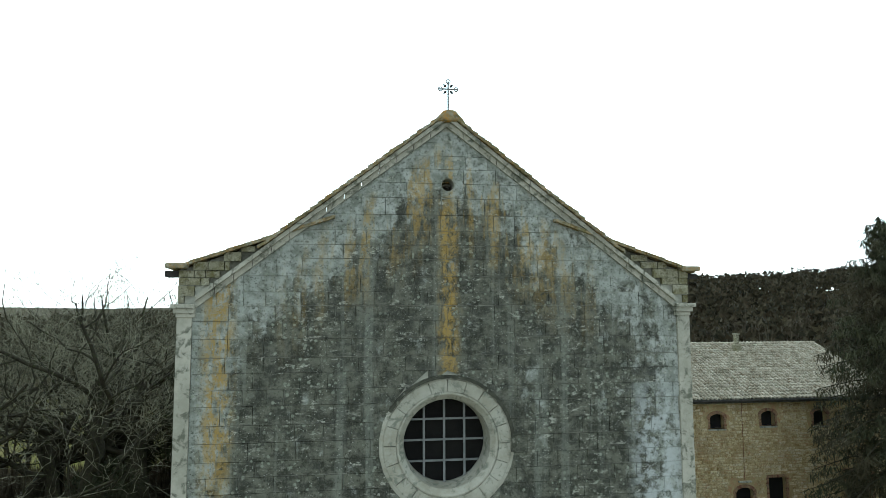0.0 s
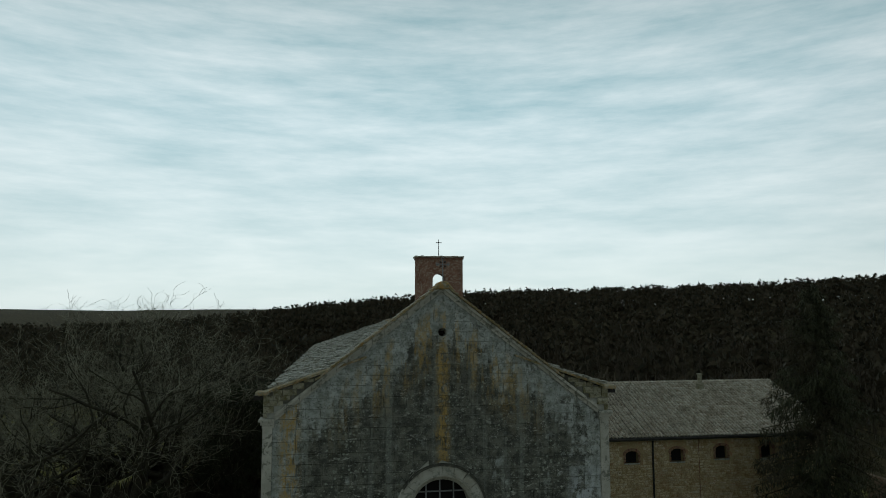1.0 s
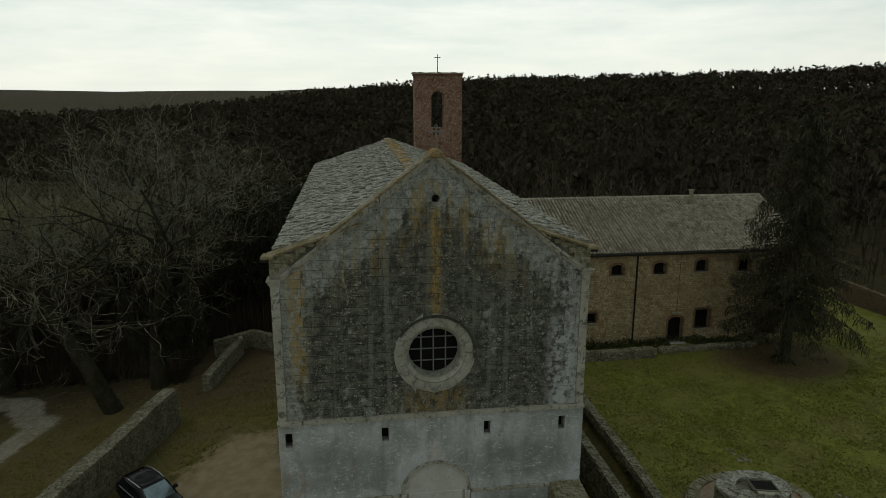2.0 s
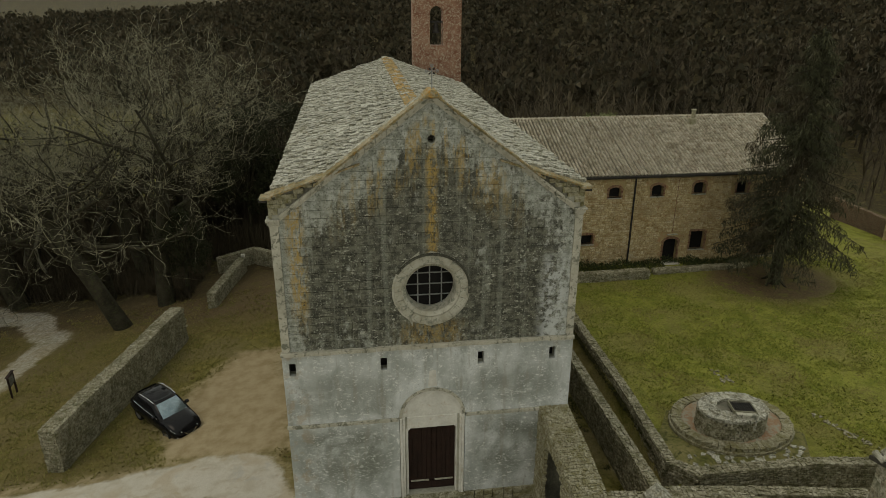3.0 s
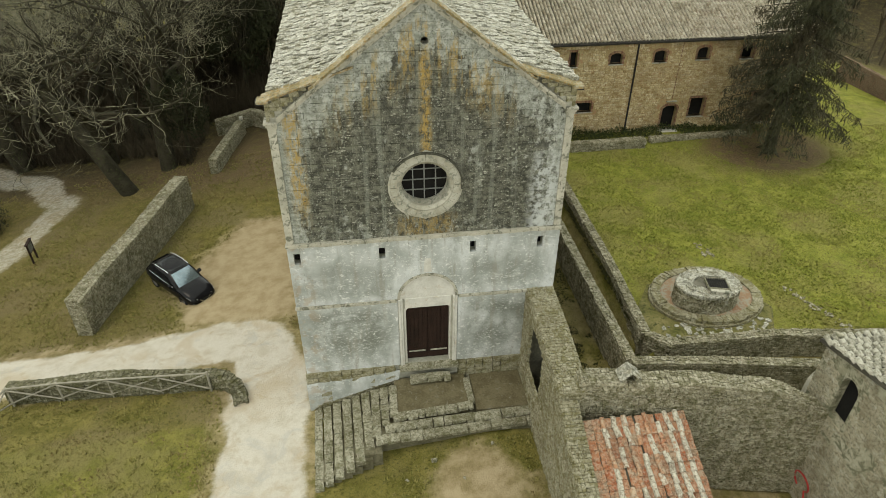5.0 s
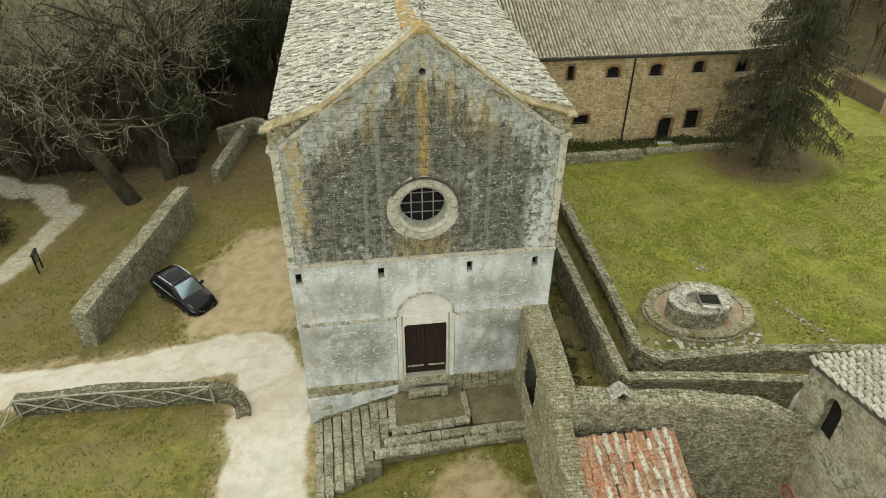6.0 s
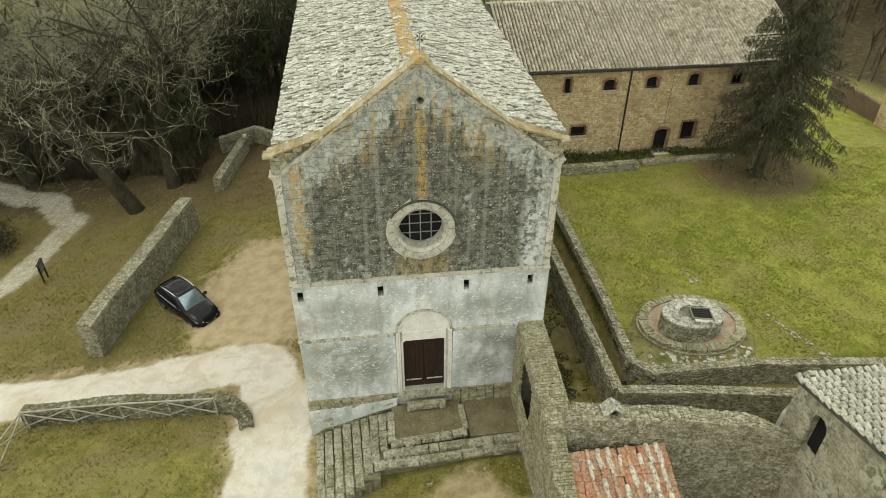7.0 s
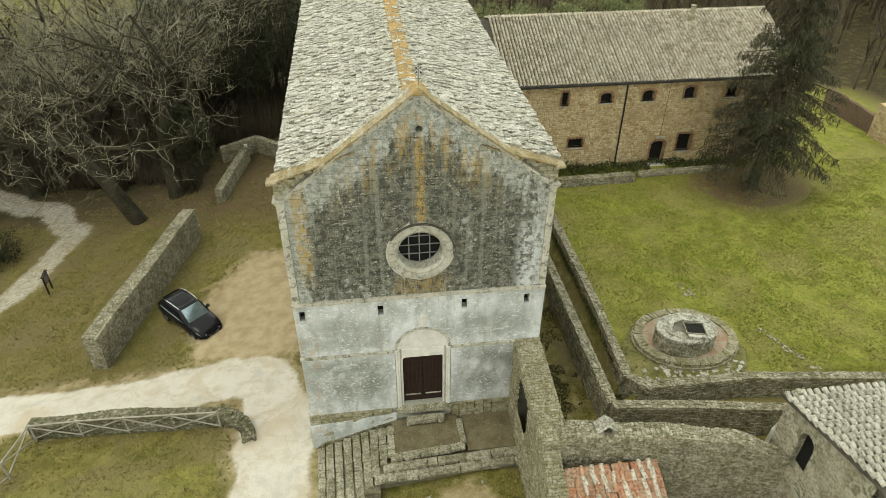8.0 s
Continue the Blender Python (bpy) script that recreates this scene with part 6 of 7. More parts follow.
# ---- the timber fence along the low wall ----
FENCEWOOD = grainy("silvered_fence_wood", (0.26, 0.245, 0.20), (0.38, 0.36, 0.30), 3, 25)
fence = thing("timber_fence", "silvered rustic pole fence with crossed braces", "fence", (-14, 2.3, -3.3))
posts = [(-20.0, 3.25), (-17.55, 3.05), (-15.1, 2.78), (-12.65, 2.45), (-10.3, 2.12)]
side = [(-20.0, 3.25), (-20.2, 0.7), (-20.5, -1.6), (-20.9, -4.0)]
for run in (posts, side):
    for i, (x, y) in enumerate(run):
        if run is side and i == 0:
            continue
        g = ground_z(x, y)
        part("post", Soup().tube([(x, y, g - 0.2), (x, y, g + 1.3)], [0.055, 0.05], 8), FENCEWOOD, fence)
    for (x0, y0), (x1, y1) in zip(run, run[1:]):
        g0, g1 = ground_z(x0, y0), ground_z(x1, y1)
        part("rail", Soup().tube([(x0, y0 - 0.05, g0 + 1.26), (x1, y1 - 0.05, g1 + 1.26)], [0.045, 0.045], 7), FENCEWOOD, fence)
        part("brace", Soup().tube([(x0, y0 - 0.08, g0 + 1.18), (x1, y1 - 0.08, g1 + 0.25)], [0.038, 0.038], 6), FENCEWOOD, fence)
        part("brace", Soup().tube([(x0, y0 - 0.02, g0 + 0.25), (x1, y1 - 0.02, g1 + 1.18)], [0.038, 0.038], 6), FENCEWOOD, fence)

# ---- information board by the track ----
board = thing("notice_board", "dark wooden notice board on two posts beside the track", "sign", (-25.4, 19.2, ground_z(-25.4, 19.2)))
gb = ground_z(-25.4, 19.2)
for dx in (-0.4, 0.4):
    part("post", Soup().box(-25.4 - dx * 0.09 - 0.05, -25.4 - dx * 0.09 + 0.05, 19.2 - 0.05 + dx, 19.2 + 0.05 + dx, gb - 0.2, gb + 1.5), DOORWOOD, board, bevel=0.01)
bm_ = pose(-25.4, 19.2, gb + 1.15, 0, 0, 95)
part("panel", Soup().box(-0.5, 0.5, -0.03, 0.03, -0.35, 0.4, bm_), DOORWOOD, board, bevel=0.01)
part("small_roof", Soup().box(-0.52, 0.52, -0.1, 0.1, 0.42, 0.46, bm_), DOORWOOD, board)
part("sheet", Soup().box(-0.4, 0.4, -0.036, -0.031, -0.28, 0.32, bm_), grainy("weathered_print", (0.10, 0.10, 0.09), (0.2, 0.2, 0.18), 6, 30), board, "faded printed sheet")

# ---- cars ----
PAINT = grainy("black_car_paint", (0.006, 0.006, 0.007), (0.008, 0.008, 0.010), 1, 5, rough=0.16, relief=0.0, spec=0.22)
SILVER = grainy("pale_car_paint", (0.55, 0.60, 0.64), (0.58, 0.63, 0.66), 1, 5, rough=0.15, relief=0.0, spec=0.6)
GLASS = grainy("tinted_car_glass", (0.012, 0.015, 0.017), (0.016, 0.02, 0.022), 1, 5, rough=0.05, relief=0.0, spec=0.35)
# pale blue metallic colour imitates the sky mirrored in the windscreen
WINDSCREEN = grainy("windscreen_sky_sheen", (0.20, 0.27, 0.31), (0.30, 0.38, 0.42), 1.4, 6, rough=0.08, relief=0.0, spec=0.8, metal=0.8)
TYRE = grainy("tyre_rubber", (0.012, 0.012, 0.012), (0.02, 0.02, 0.02), 4, 30)
RIM = grainy("alloy_rim", (0.20, 0.20, 0.21), (0.3, 0.3, 0.31), 3, 20, rough=0.35, metal=0.8)
CHROME = grainy("chrome_trim", (0.6, 0.6, 0.62), (0.7, 0.7, 0.72), 2, 10, rough=0.2, relief=0.0, metal=0.9)
LAMP = grainy("lamp_glass", (0.45, 0.47, 0.48), (0.6, 0.6, 0.6), 5, 30, rough=0.1, relief=0.0, spec=0.8)
TAIL = grainy("tail_lamp", (0.25, 0.01, 0.01), (0.3, 0.02, 0.02), 5, 30, rough=0.15, relief=0.0)


def loft(sections):
    """A skin over cross-sections along x; each is a list of (y, z) for one half, mirrored."""
    s = Soup()
    rows = []
    for x, half in sections:
        full = [(x, y, z) for y, z in half] + [(x, -y, z) for y, z in reversed(half)]
        rows.append(full)
    n = len(rows[0])
    for r in rows:
        s.v.extend(r)
    for i in range(len(rows) - 1):
        for j in range(n - 1):
            s.f.append((i * n + j, (i + 1) * n + j, (i + 1) * n + j + 1, i * n + j + 1))
    s.f.append(tuple(range(n)))
    s.f.append(tuple(reversed([(len(rows) - 1) * n + j for j in range(n)])))
    return s


def car(label, paint, m):
    """A crossover, nose along +x, 4.4 m long; body, cabin, panes, lamps, wheels."""
    c = thing("car", label, "car", kind="")
    low = 0.24
    # body: half-width and heights of sill, waist and deck along the length
    def sec(x, w, waist, deck, lift=0.0):
        return (x, [(w * 0.86, low + lift), (w * 0.98, low + 0.14 + lift), (w, 0.55), (w * 0.985, waist - 0.08), (w * 0.93, waist), (w * 0.80, deck), (w * 0.4, deck + 0.025)])
    body = loft([sec(-2.18, 0.74, 0.92, 0.98, 0.2), sec(-2.08, 0.86, 0.98, 1.03, 0.12), sec(-1.7, 0.90, 1.0, 1.05), sec(-0.9, 0.91, 0.97, 1.02), sec(0.2, 0.91, 0.94, 0.98), sec(0.85, 0.91, 0.93, 1.02), sec(1.35, 0.89, 0.88, 0.97), sec(1.8, 0.85, 0.80, 0.88), sec(2.05, 0.75, 0.70, 0.75, 0.08), sec(2.2, 0.58, 0.60, 0.63, 0.16)])
    part("body", body, paint, c, smooth=True, local=True)
    def cab(x, w, z, wr):
        return (x, [(w, 0.95), (w * 0.97, z * 0.5 + 0.5), (wr, z - 0.05), (wr * 0.86, z), (wr * 0.45, z + 0.02)])
    part("cabin", loft([cab(-2.02, 0.80, 1.02, 0.70), cab(-1.75, 0.83, 1.40, 0.66), cab(-1.3, 0.84, 1.54, 0.66), cab(-0.5, 0.84, 1.58, 0.66), cab(0.05, 0.84, 1.53, 0.65), cab(0.55, 0.84, 1.22, 0.70), cab(0.88, 0.84, 1.0, 0.76)]), paint, c, smooth=True, local=True)
    part("windscreen", Soup().add([(0.93, -0.70, 1.04), (0.93, 0.70, 1.04), (0.16, 0.58, 1.515), (0.16, -0.58, 1.515)], [(0, 1, 2, 3)]), WINDSCREEN, c, "windscreen with a pale sky reflection put into its colour", local=True)
    part("rear_window", Soup().add([(-2.03, 0.62, 1.10), (-2.03, -0.62, 1.10), (-1.80, -0.56, 1.42), (-1.80, 0.56, 1.42)], [(0, 1, 2, 3)]), GLASS, c, local=True)
    part("glass_roof", Soup().add([(-0.05, -0.50, 1.565), (-0.05, 0.50, 1.565), (-1.25, 0.50, 1.57), (-1.25, -0.50, 1.57)], [(0, 1, 2, 3)]), GLASS, c, "dark glass roof", local=True)
    for sg in (-1, 1):
        q = [(0.55, sg * 0.852, 1.02), (-0.45, sg * 0.858, 1.03), (-0.45, sg * 0.73, 1.44), (0.02, sg * 0.73, 1.42)]
        part("side_window", Soup().add(q, [(0, 1, 2, 3) if sg > 0 else (3, 2, 1, 0)]), GLASS, c, local=True)
        q = [(-0.52, sg * 0.858, 1.03), (-1.6, sg * 0.852, 1.08), (-1.45, sg * 0.735, 1.38), (-0.52, sg * 0.73, 1.44)]
        part("side_window", Soup().add(q, [(0, 1, 2, 3) if sg > 0 else (3, 2, 1, 0)]), GLASS, c, local=True)
        part("roof_rail", Soup().tube([(0.0, sg * 0.63, 1.56), (-0.5, sg * 0.65, 1.61), (-1.2, sg * 0.65, 1.58), (-1.65, sg * 0.63, 1.48)], [0.02] * 4, 6), CHROME, c, "silver roof rail", local=True)
        part("window_trim", Soup().tube([(0.6, sg * 0.875, 1.0), (-0.5, sg * 0.88, 1.01), (-1.65, sg * 0.87, 1.07)], [0.014] * 3, 5), CHROME, c, local=True)
        part("mirror", Soup().box(0.35, 0.55, sg * 0.98 - 0.1, sg * 0.98 + 0.1, 0.98, 1.13), paint, c, bevel=0.04, local=True)
        part("headlight", Soup().add([(1.98, sg * 0.76, 0.70), (2.17, sg * 0.44, 0.68), (1.98, sg * 0.45, 0.79), (1.70, sg * 0.83, 0.82)], [(0, 1, 2, 3) if sg > 0 else (3, 2, 1, 0)]), LAMP, c, "clear headlight", local=True)
        part("fog_lamp", Soup().box(2.03, 2.1, sg * 0.62 - 0.08, sg * 0.62 + 0.08, 0.40, 0.46), LAMP, c, local=True)
        part("tail_lamp", Soup().box(-2.16, -1.98, sg * 0.66 - 0.1, sg * 0.66 + 0.1, 0.82, 0.93), TAIL, c, bevel=0.02, local=True)
        for x in (-1.32, 1.33):
            tyre = Soup()
            tyre.lathe([(0.22, -0.1), (0.33, -0.1), (0.345, -0.05), (0.345, 0.08), (0.33, 0.11), (0.24, 0.115)], 0, 0, 24)
            tyre.v = [(x + a, sg * (0.79 + cc), 0.345 + b) for a, b, cc in tyre.v]
            w = part("wheel", tyre, TYRE, c, local=True)
            rim = Soup()
            rim.lathe([(0.24, 0.10), (0.2, 0.07), (0.05, 0.09), (0.0, 0.09)], 0, 0, 20)
            rim.v = [(x + a, sg * (0.79 + cc), 0.345 + b) for a, b, cc in rim.v]
            part("rim", rim, RIM, w, local=True)
    part("grille", Soup().add([(2.205, -0.30, 0.62), (2.205, 0.30, 0.62), (2.225, 0.18, 0.42), (2.225, -0.18, 0.42)], [(0, 1, 2, 3)]), TYRE, c, local=True)
    part("grille_trim", Soup().tube([(2.2, -0.34, 0.64), (2.235, -0.14, 0.46), (2.235, 0.14, 0.46), (2.2, 0.34, 0.64)], [0.022] * 4, 5), CHROME, c, "chrome V of the grille", local=True)
    part("number_plate", Soup().box(2.235, 2.25, -0.25, 0.25, 0.34, 0.43), PLASTER, c, "blank pale number plate", local=True)
    c.matrix_basis = m
    return c


cx, cy = -13.75, 12.15
car("black crossover car parked on the earth yard", PAINT, pose(cx, cy, ground_z(cx, cy) - 0.02, 0, 3.0, -45) @ Matrix.Scale(1.05, 4))


# ---- trees ----
BARK = grainy("grey_oak_bark", (0.024, 0.021, 0.014), (0.062, 0.055, 0.037), 1.5, 12, relief=0.9, spots=((0.06, 0.068, 0.03), 0.4))
TWIG = grainy("pale_twigs", (0.035, 0.031, 0.019), (0.36, 0.345, 0.245), 0.5, 2.2)
FARTWIG = grainy("brown_winter_twigs", (0.045, 0.036, 0.024), (0.105, 0.085, 0.056), 0.06, 1.5)


def leafy(name, a, b, c):
    k = Mat(name, 0.75, 0.2)
    r = k.rand(True)
    col = k.mix(r, a, b)
    col = k.mix(k.step(k.noise(0.35, 3), 0.45, 0.65), col, c)
    return k.done(col)


NEEDLE = leafy("dark_fir_needles", (0.026, 0.032, 0.016), (0.085, 0.085, 0.046), (0.065, 0.055, 0.032))
EVERGREEN = leafy("holm_oak_leaves", (0.018, 0.024, 0.010), (0.045, 0.050, 0.022), (0.030, 0.030, 0.015))
HILLWOOD = leafy("hill_canopy", (0.022, 0.022, 0.012), (0.072, 0.060, 0.034), (0.064, 0.049, 0.028))


def grow(s, fine, start, way, length, radius, level, q):
    """One limb and all that grows from it: thick wood into s, twigs into fine."""
    n = 6 if level < 2 else 5
    path, radii, p, d = [Vector(start)], [radius], Vector(start), Vector(way).normalized()
    for i in range(n):
        d = (d + Vector((q.uniform(-1, 1), q.uniform(-1, 1), q.uniform(-0.6, 1))) * (0.17, 0.42, 0.5, 0.6, 0.6)[level]).normalized()
        p = p + d * length / n
        path.append(p.copy())
        radii.append(radius * (1 - 0.62 * (i + 1) / n))
    (s if level < 3 else fine).tube(path, radii, 8 if level == 0 else (5 if level < 2 else (4 if level < 3 else 3)), cap=False)
    if level == 4:
        return
    kids = (8, 6, 5, 4)[level]
    for i in range(kids):
        t = 0.30 + 0.70 * (i + q.random()) / kids if level else 0.46 + 0.53 * (i + q.random()) / kids
        k = min(int(t * n), n - 1)
        at = path[k].lerp(path[k + 1], t * n - k)
        dd = (path[k + 1] - path[k]).normalized()
        side = dd.cross(Vector((q.uniform(-1, 1), q.uniform(-1, 1), q.uniform(-1, 1)))).normalized()
        out = (dd * q.uniform(0.25, 0.7) + side * q.uniform(0.7, 1.1) + Vector((0, 0, 0.22))).normalized()
        grow(s, fine, at, out, length * q.uniform(0.42, 0.66) * (1.25 - 0.4 * t) * (1.15 if level == 0 else 1.0), max(radii[k] * q.uniform(0.36, 0.55), 0.014), level + 1, q)


def bare_oak(seed, height, label, lean=(0.0, 0.0)):
    q = random.Random(seed)
    t = thing("oak_tree", label, "tree", group="bare oaks")
    s, fine = Soup(), Soup()
    grow(s, fine, (0, 0, -0.3), (lean[0], lean[1], 1), height * 0.58, height * 0.030, 0, q)
    part("trunk", s, BARK, t, "leaning dark trunk with heavy crooked limbs", smooth=True, local=True)
    part("twig_spray", fine, TWIG, t, "fine pale bare twigs", kind="stuff", local=True)
    return t


oaks = [bare_oak(3, 22, "old bare oak with crooked mossy limbs", (-0.28, -0.05)), bare_oak(8, 23, "old bare oak with crooked mossy limbs", (0.06, 0.02)), bare_oak(21, 21, "old bare oak with crooked mossy limbs", (-0.08, 0.1))]
spots = [(-21.2, 28.2), (-18.9, 31.9), (-22.5, 39.0)]
for ob, (x, y) in zip(oaks, spots):
    ob.matrix_basis = Matrix.Translation((x, y, ground_z(x, y))) @ Matrix.Diagonal((1.1, 1.1, 1.04, 1))
more = [(-27.5, 41.0), (-33.5, 38.0), (-22.5, 45.0), (-31.0, 47.5), (-38.5, 34.0), (-37.0, 44.5), (-42.0, 39.0), (-18.0, 44.0), (-27.0, 46.5), (-34.5, 42.0), (-47.0, 44.0), (-45.5, 34.0), (-25.0, 35.5), (-20.5, 48.5)]
for i, (x, y) in enumerate(more):
    copy_thing(oaks[i % 3], pose(x, y, ground_z(x, y), 0, 0, 67 * i + 20) @ Matrix.Diagonal((1.15 + 0.08 * (i % 4), 1.15 + 0.08 * (i % 4), 1.0 + 0.05 * (i % 3), 1)))


def leaf_cards(s, points, size, q, droop=False):
    """Small leaf-like slivers about the points."""
    for p in points:
        a = Vector((q.uniform(-1, 1), q.uniform(-1, 1), q.uniform(-0.7, 0.7))).normalized()
        b = a.cross(Vector((q.uniform(-1, 1), q.uniform(-1, 1), q.uniform(-1, 1)))).normalized()
        if droop:
            b = (Vector((0, 0, -0.75)) + b * 0.75).normalized()
            a = Vector((q.uniform(-1, 1), q.uniform(-1, 1), 0.1)).normalized()
        w = size * q.uniform(0.6, 1.3)
        ww = w * (0.17 if droop else 0.55)
        n = len(s.v)
        p = Vector(p)
        s.v.extend([tuple(p - a * ww * 0.5), tuple(p + b * w * 0.5 + a * ww * 0.1), tuple(p + a * ww * 0.5), tuple(p + b * w)] if not droop else [tuple(p - a * ww * 0.5), tuple(p + a * ww * 0.5), tuple(p + b * w + a * ww * 0.15), tuple(p + b * w - a * ww * 0.2)])
        s.f.append((n, n + 1, n + 3) if not droop else (n, n + 1, n + 2, n + 3))
        if not droop:
            s.f.append((n + 1, n + 2, n + 3))


def evergreen(label, height, spread, seed, cards=3800, size=0.32, leaf=EVERGREEN, kind_name="holm_oak", group="evergreen oaks", crown="dense dark evergreen crown"):
    """A dense holm oak: short trunk, limbs, and clumps of small leaves with gaps."""
    q = random.Random(seed)
    t = thing(kind_name, label, "tree", group=group)
    s, leaves, limbs = Soup(), Soup(), Soup()
    s.tube([(0, 0, -0.3), (0.1, 0, height * 0.3), (0.15, 0.1, height * 0.55)], [0.22, 0.16, 0.10], 7)
    for i in range(46):
        w, u = q.uniform(0, 2 * math.pi), q.uniform(-0.75, 1)
        r = spread * math.sqrt(max(0.0, 1 - u * u)) * q.uniform(0.55, 1.0)
        c = Vector((r * math.cos(w), r * math.sin(w), height * 0.62 + u * height * 0.36))
        limbs.tube([(0.1, 0, height * 0.35), tuple(c * 0.6 + Vector((0, 0, height * 0.2))), tuple(c)], [0.06, 0.04, 0.015], 4, cap=False)
        k = spread * q.uniform(0.22, 0.36)
        pts = []
        for _ in range(cards // 46):
            d = Vector((q.gauss(0, 1), q.gauss(0, 1), q.gauss(0, 0.8))).normalized() * k * q.uniform(0.5, 1.05)
            pts.append(c + d)
        leaf_cards(leaves, pts, size, q)
    part("trunk", s, BARK, t, local=True)
    part("limb_wood", limbs, BARK, t, kind="stuff", local=True)
    part("crown", leaves, leaf, t, crown, kind="stuff", local=True)
    return t


holm = evergreen("small dark evergreen oak beside the ruined wall", 7.6, 2.5, 5)
holm.matrix_basis = pose(-17.4, 33.3, ground_z(-17.4, 33.3))
tall = evergreen("tall dark evergreen tree behind the church", 14.0, 3.4, 11, 5200, 0.42)
tall.matrix_basis = pose(-9.5, 46, ground_z(-9.5, 46))
for i, (x, y) in enumerate(((-13.5, 45), (-16.5, 50), (-6.0, 51), (-11.5, 54), (-20.5, 53), (-15.5, 58), (-4.0, 44))):
    copy_thing(tall, pose(x, y, ground_z(x, y), 0, 0, 50 * i))
bush = evergreen("low tangled bush by the forest track", 2.6, 2.0, 17, 2400, 0.25)
bush.matrix_basis = pose(-31.5, 25.2, ground_z(-31.5, 25.2) - 0.4)


# grey-green shrubs behind the wing
SHRUB = leafy("grey_green_leaves", (0.10, 0.125, 0.045), (0.25, 0.28, 0.13), (0.17, 0.17, 0.08))
shrub = evergreen("pale grey-green tree behind the monastery wing", 7.4, 2.8, 23, 5200, 0.34, SHRUB, "willow_shrub", "shrubs behind the wing", "loose pale green crown")
shrub.matrix_basis = pose(11.5, 42.5, ground_z(11.5, 42.5))
for i, (x, y) in enumerate(((15.3, 43.4), (19.0, 42.8), (22.6, 43.6), (25.6, 43.2))):
    copy_thing(shrub, pose(x, y, ground_z(x, y), 0, 0, 75 * i + 30) @ Matrix.Scale(0.94 + 0.05 * (i % 3), 4))

# ivy and weeds in the strip at the wing's foot
IVY = leafy("dark_ivy", (0.022, 0.034, 0.010), (0.065, 0.085, 0.026), (0.055, 0.058, 0.020))
q = random.Random(51)
s = Soup()
pts = []
for _ in range(9000):
    x, y = q.uniform(10.0, 28.5), 23.25 - abs(q.gauss(0, 1)) * 1.0
    if y < 21.4 or 20.5 < x < 22.1 and y < 22.9:
        continue
    lift = 0.75 * max(0.0, 0.35 + bump2(x, 2.0, 0.8)) * smooth01(y, 21.8, 23.2)
    pts.append((x, y, ground_z(x, y) + q.uniform(0.02, 0.16 + lift)))
leaf_cards(s, pts, 0.22, q)
single("ivy_bed", s, IVY, "dark ivy and weeds along the foot of the wing", "ivy", "stuff")

# the tall fir on the lawn
def fir(x, y, base, height):
    q = random.Random(4)
    t = thing("fir_tree", "tall dark drooping fir with a bare lower trunk on the lawn", "tree", (x, y, base))
    s = Soup()
    s.tube([(x, y, base - 0.3), (x + 0.05, y, base + height * 0.4), (x - 0.1, y, base + height * 0.8), (x, y, base + height)], [0.42, 0.30, 0.13, 0.02], 10)
    for i in range(4):
        w = i * 1.6 + 0.4
        s.tube([(x + 0.25 * math.cos(w), y + 0.25 * math.sin(w), base + 0.5), (x + 1.0 * math.cos(w), y + 1.0 * math.sin(w), base - 0.08)], [0.14, 0.05], 5)
    limbs, needles = Soup(), Soup()
    for k in range(170):
        u = (k + q.random()) / 170
        h = height * (0.16 + 0.835 * u)
        reach = (5.0 * (1 - u) ** 0.68 + 0.25) * q.uniform(0.4, 1.15)
        w = k * 2.39996 + q.uniform(-0.3, 0.3)
        d = Vector((math.cos(w), math.sin(w), 0))
        a = Vector((x, y, base + h))
        up = 0.25 * (1 - u)
        b = a + d * reach * 0.5 + Vector((0, 0, up * reach * 0.15 - 0.12 * reach))
        c = a + d * reach + Vector((0, 0, -0.30 * reach * (1.1 - 0.6 * u)))
        limbs.tube([tuple(a), tuple(b), tuple(c)], [0.05, 0.035, 0.012], 4, cap=False)
        pts = []
        for _ in range(int(70 + 260 * reach / 5)):
            v = q.uniform(0.15, 1.02)
            m = a.lerp(b, v * 2) if v < 0.5 else b.lerp(c, v * 2 - 1)
            side = d.cross(Vector((0, 0, 1))) * q.uniform(-1, 1) * reach * 0.26 * (1 - 0.6 * v)
            pts.append(m + side + Vector((0, 0, q.uniform(-0.35, 0.08) - abs(side.length) * 0.25)))
        leaf_cards(needles, pts, 0.36, q, True)
    part("trunk", s, BARK, t, "grey bare lower trunk with flaring roots")
    part("limb_wood", limbs, BARK, t, kind="stuff")
    part("foliage", needles, NEEDLE, t, "dark hanging needle sprays", kind="stuff")
    return t


fir(27.1, 18.6, ground_z(27.1, 18.6), 17.6)

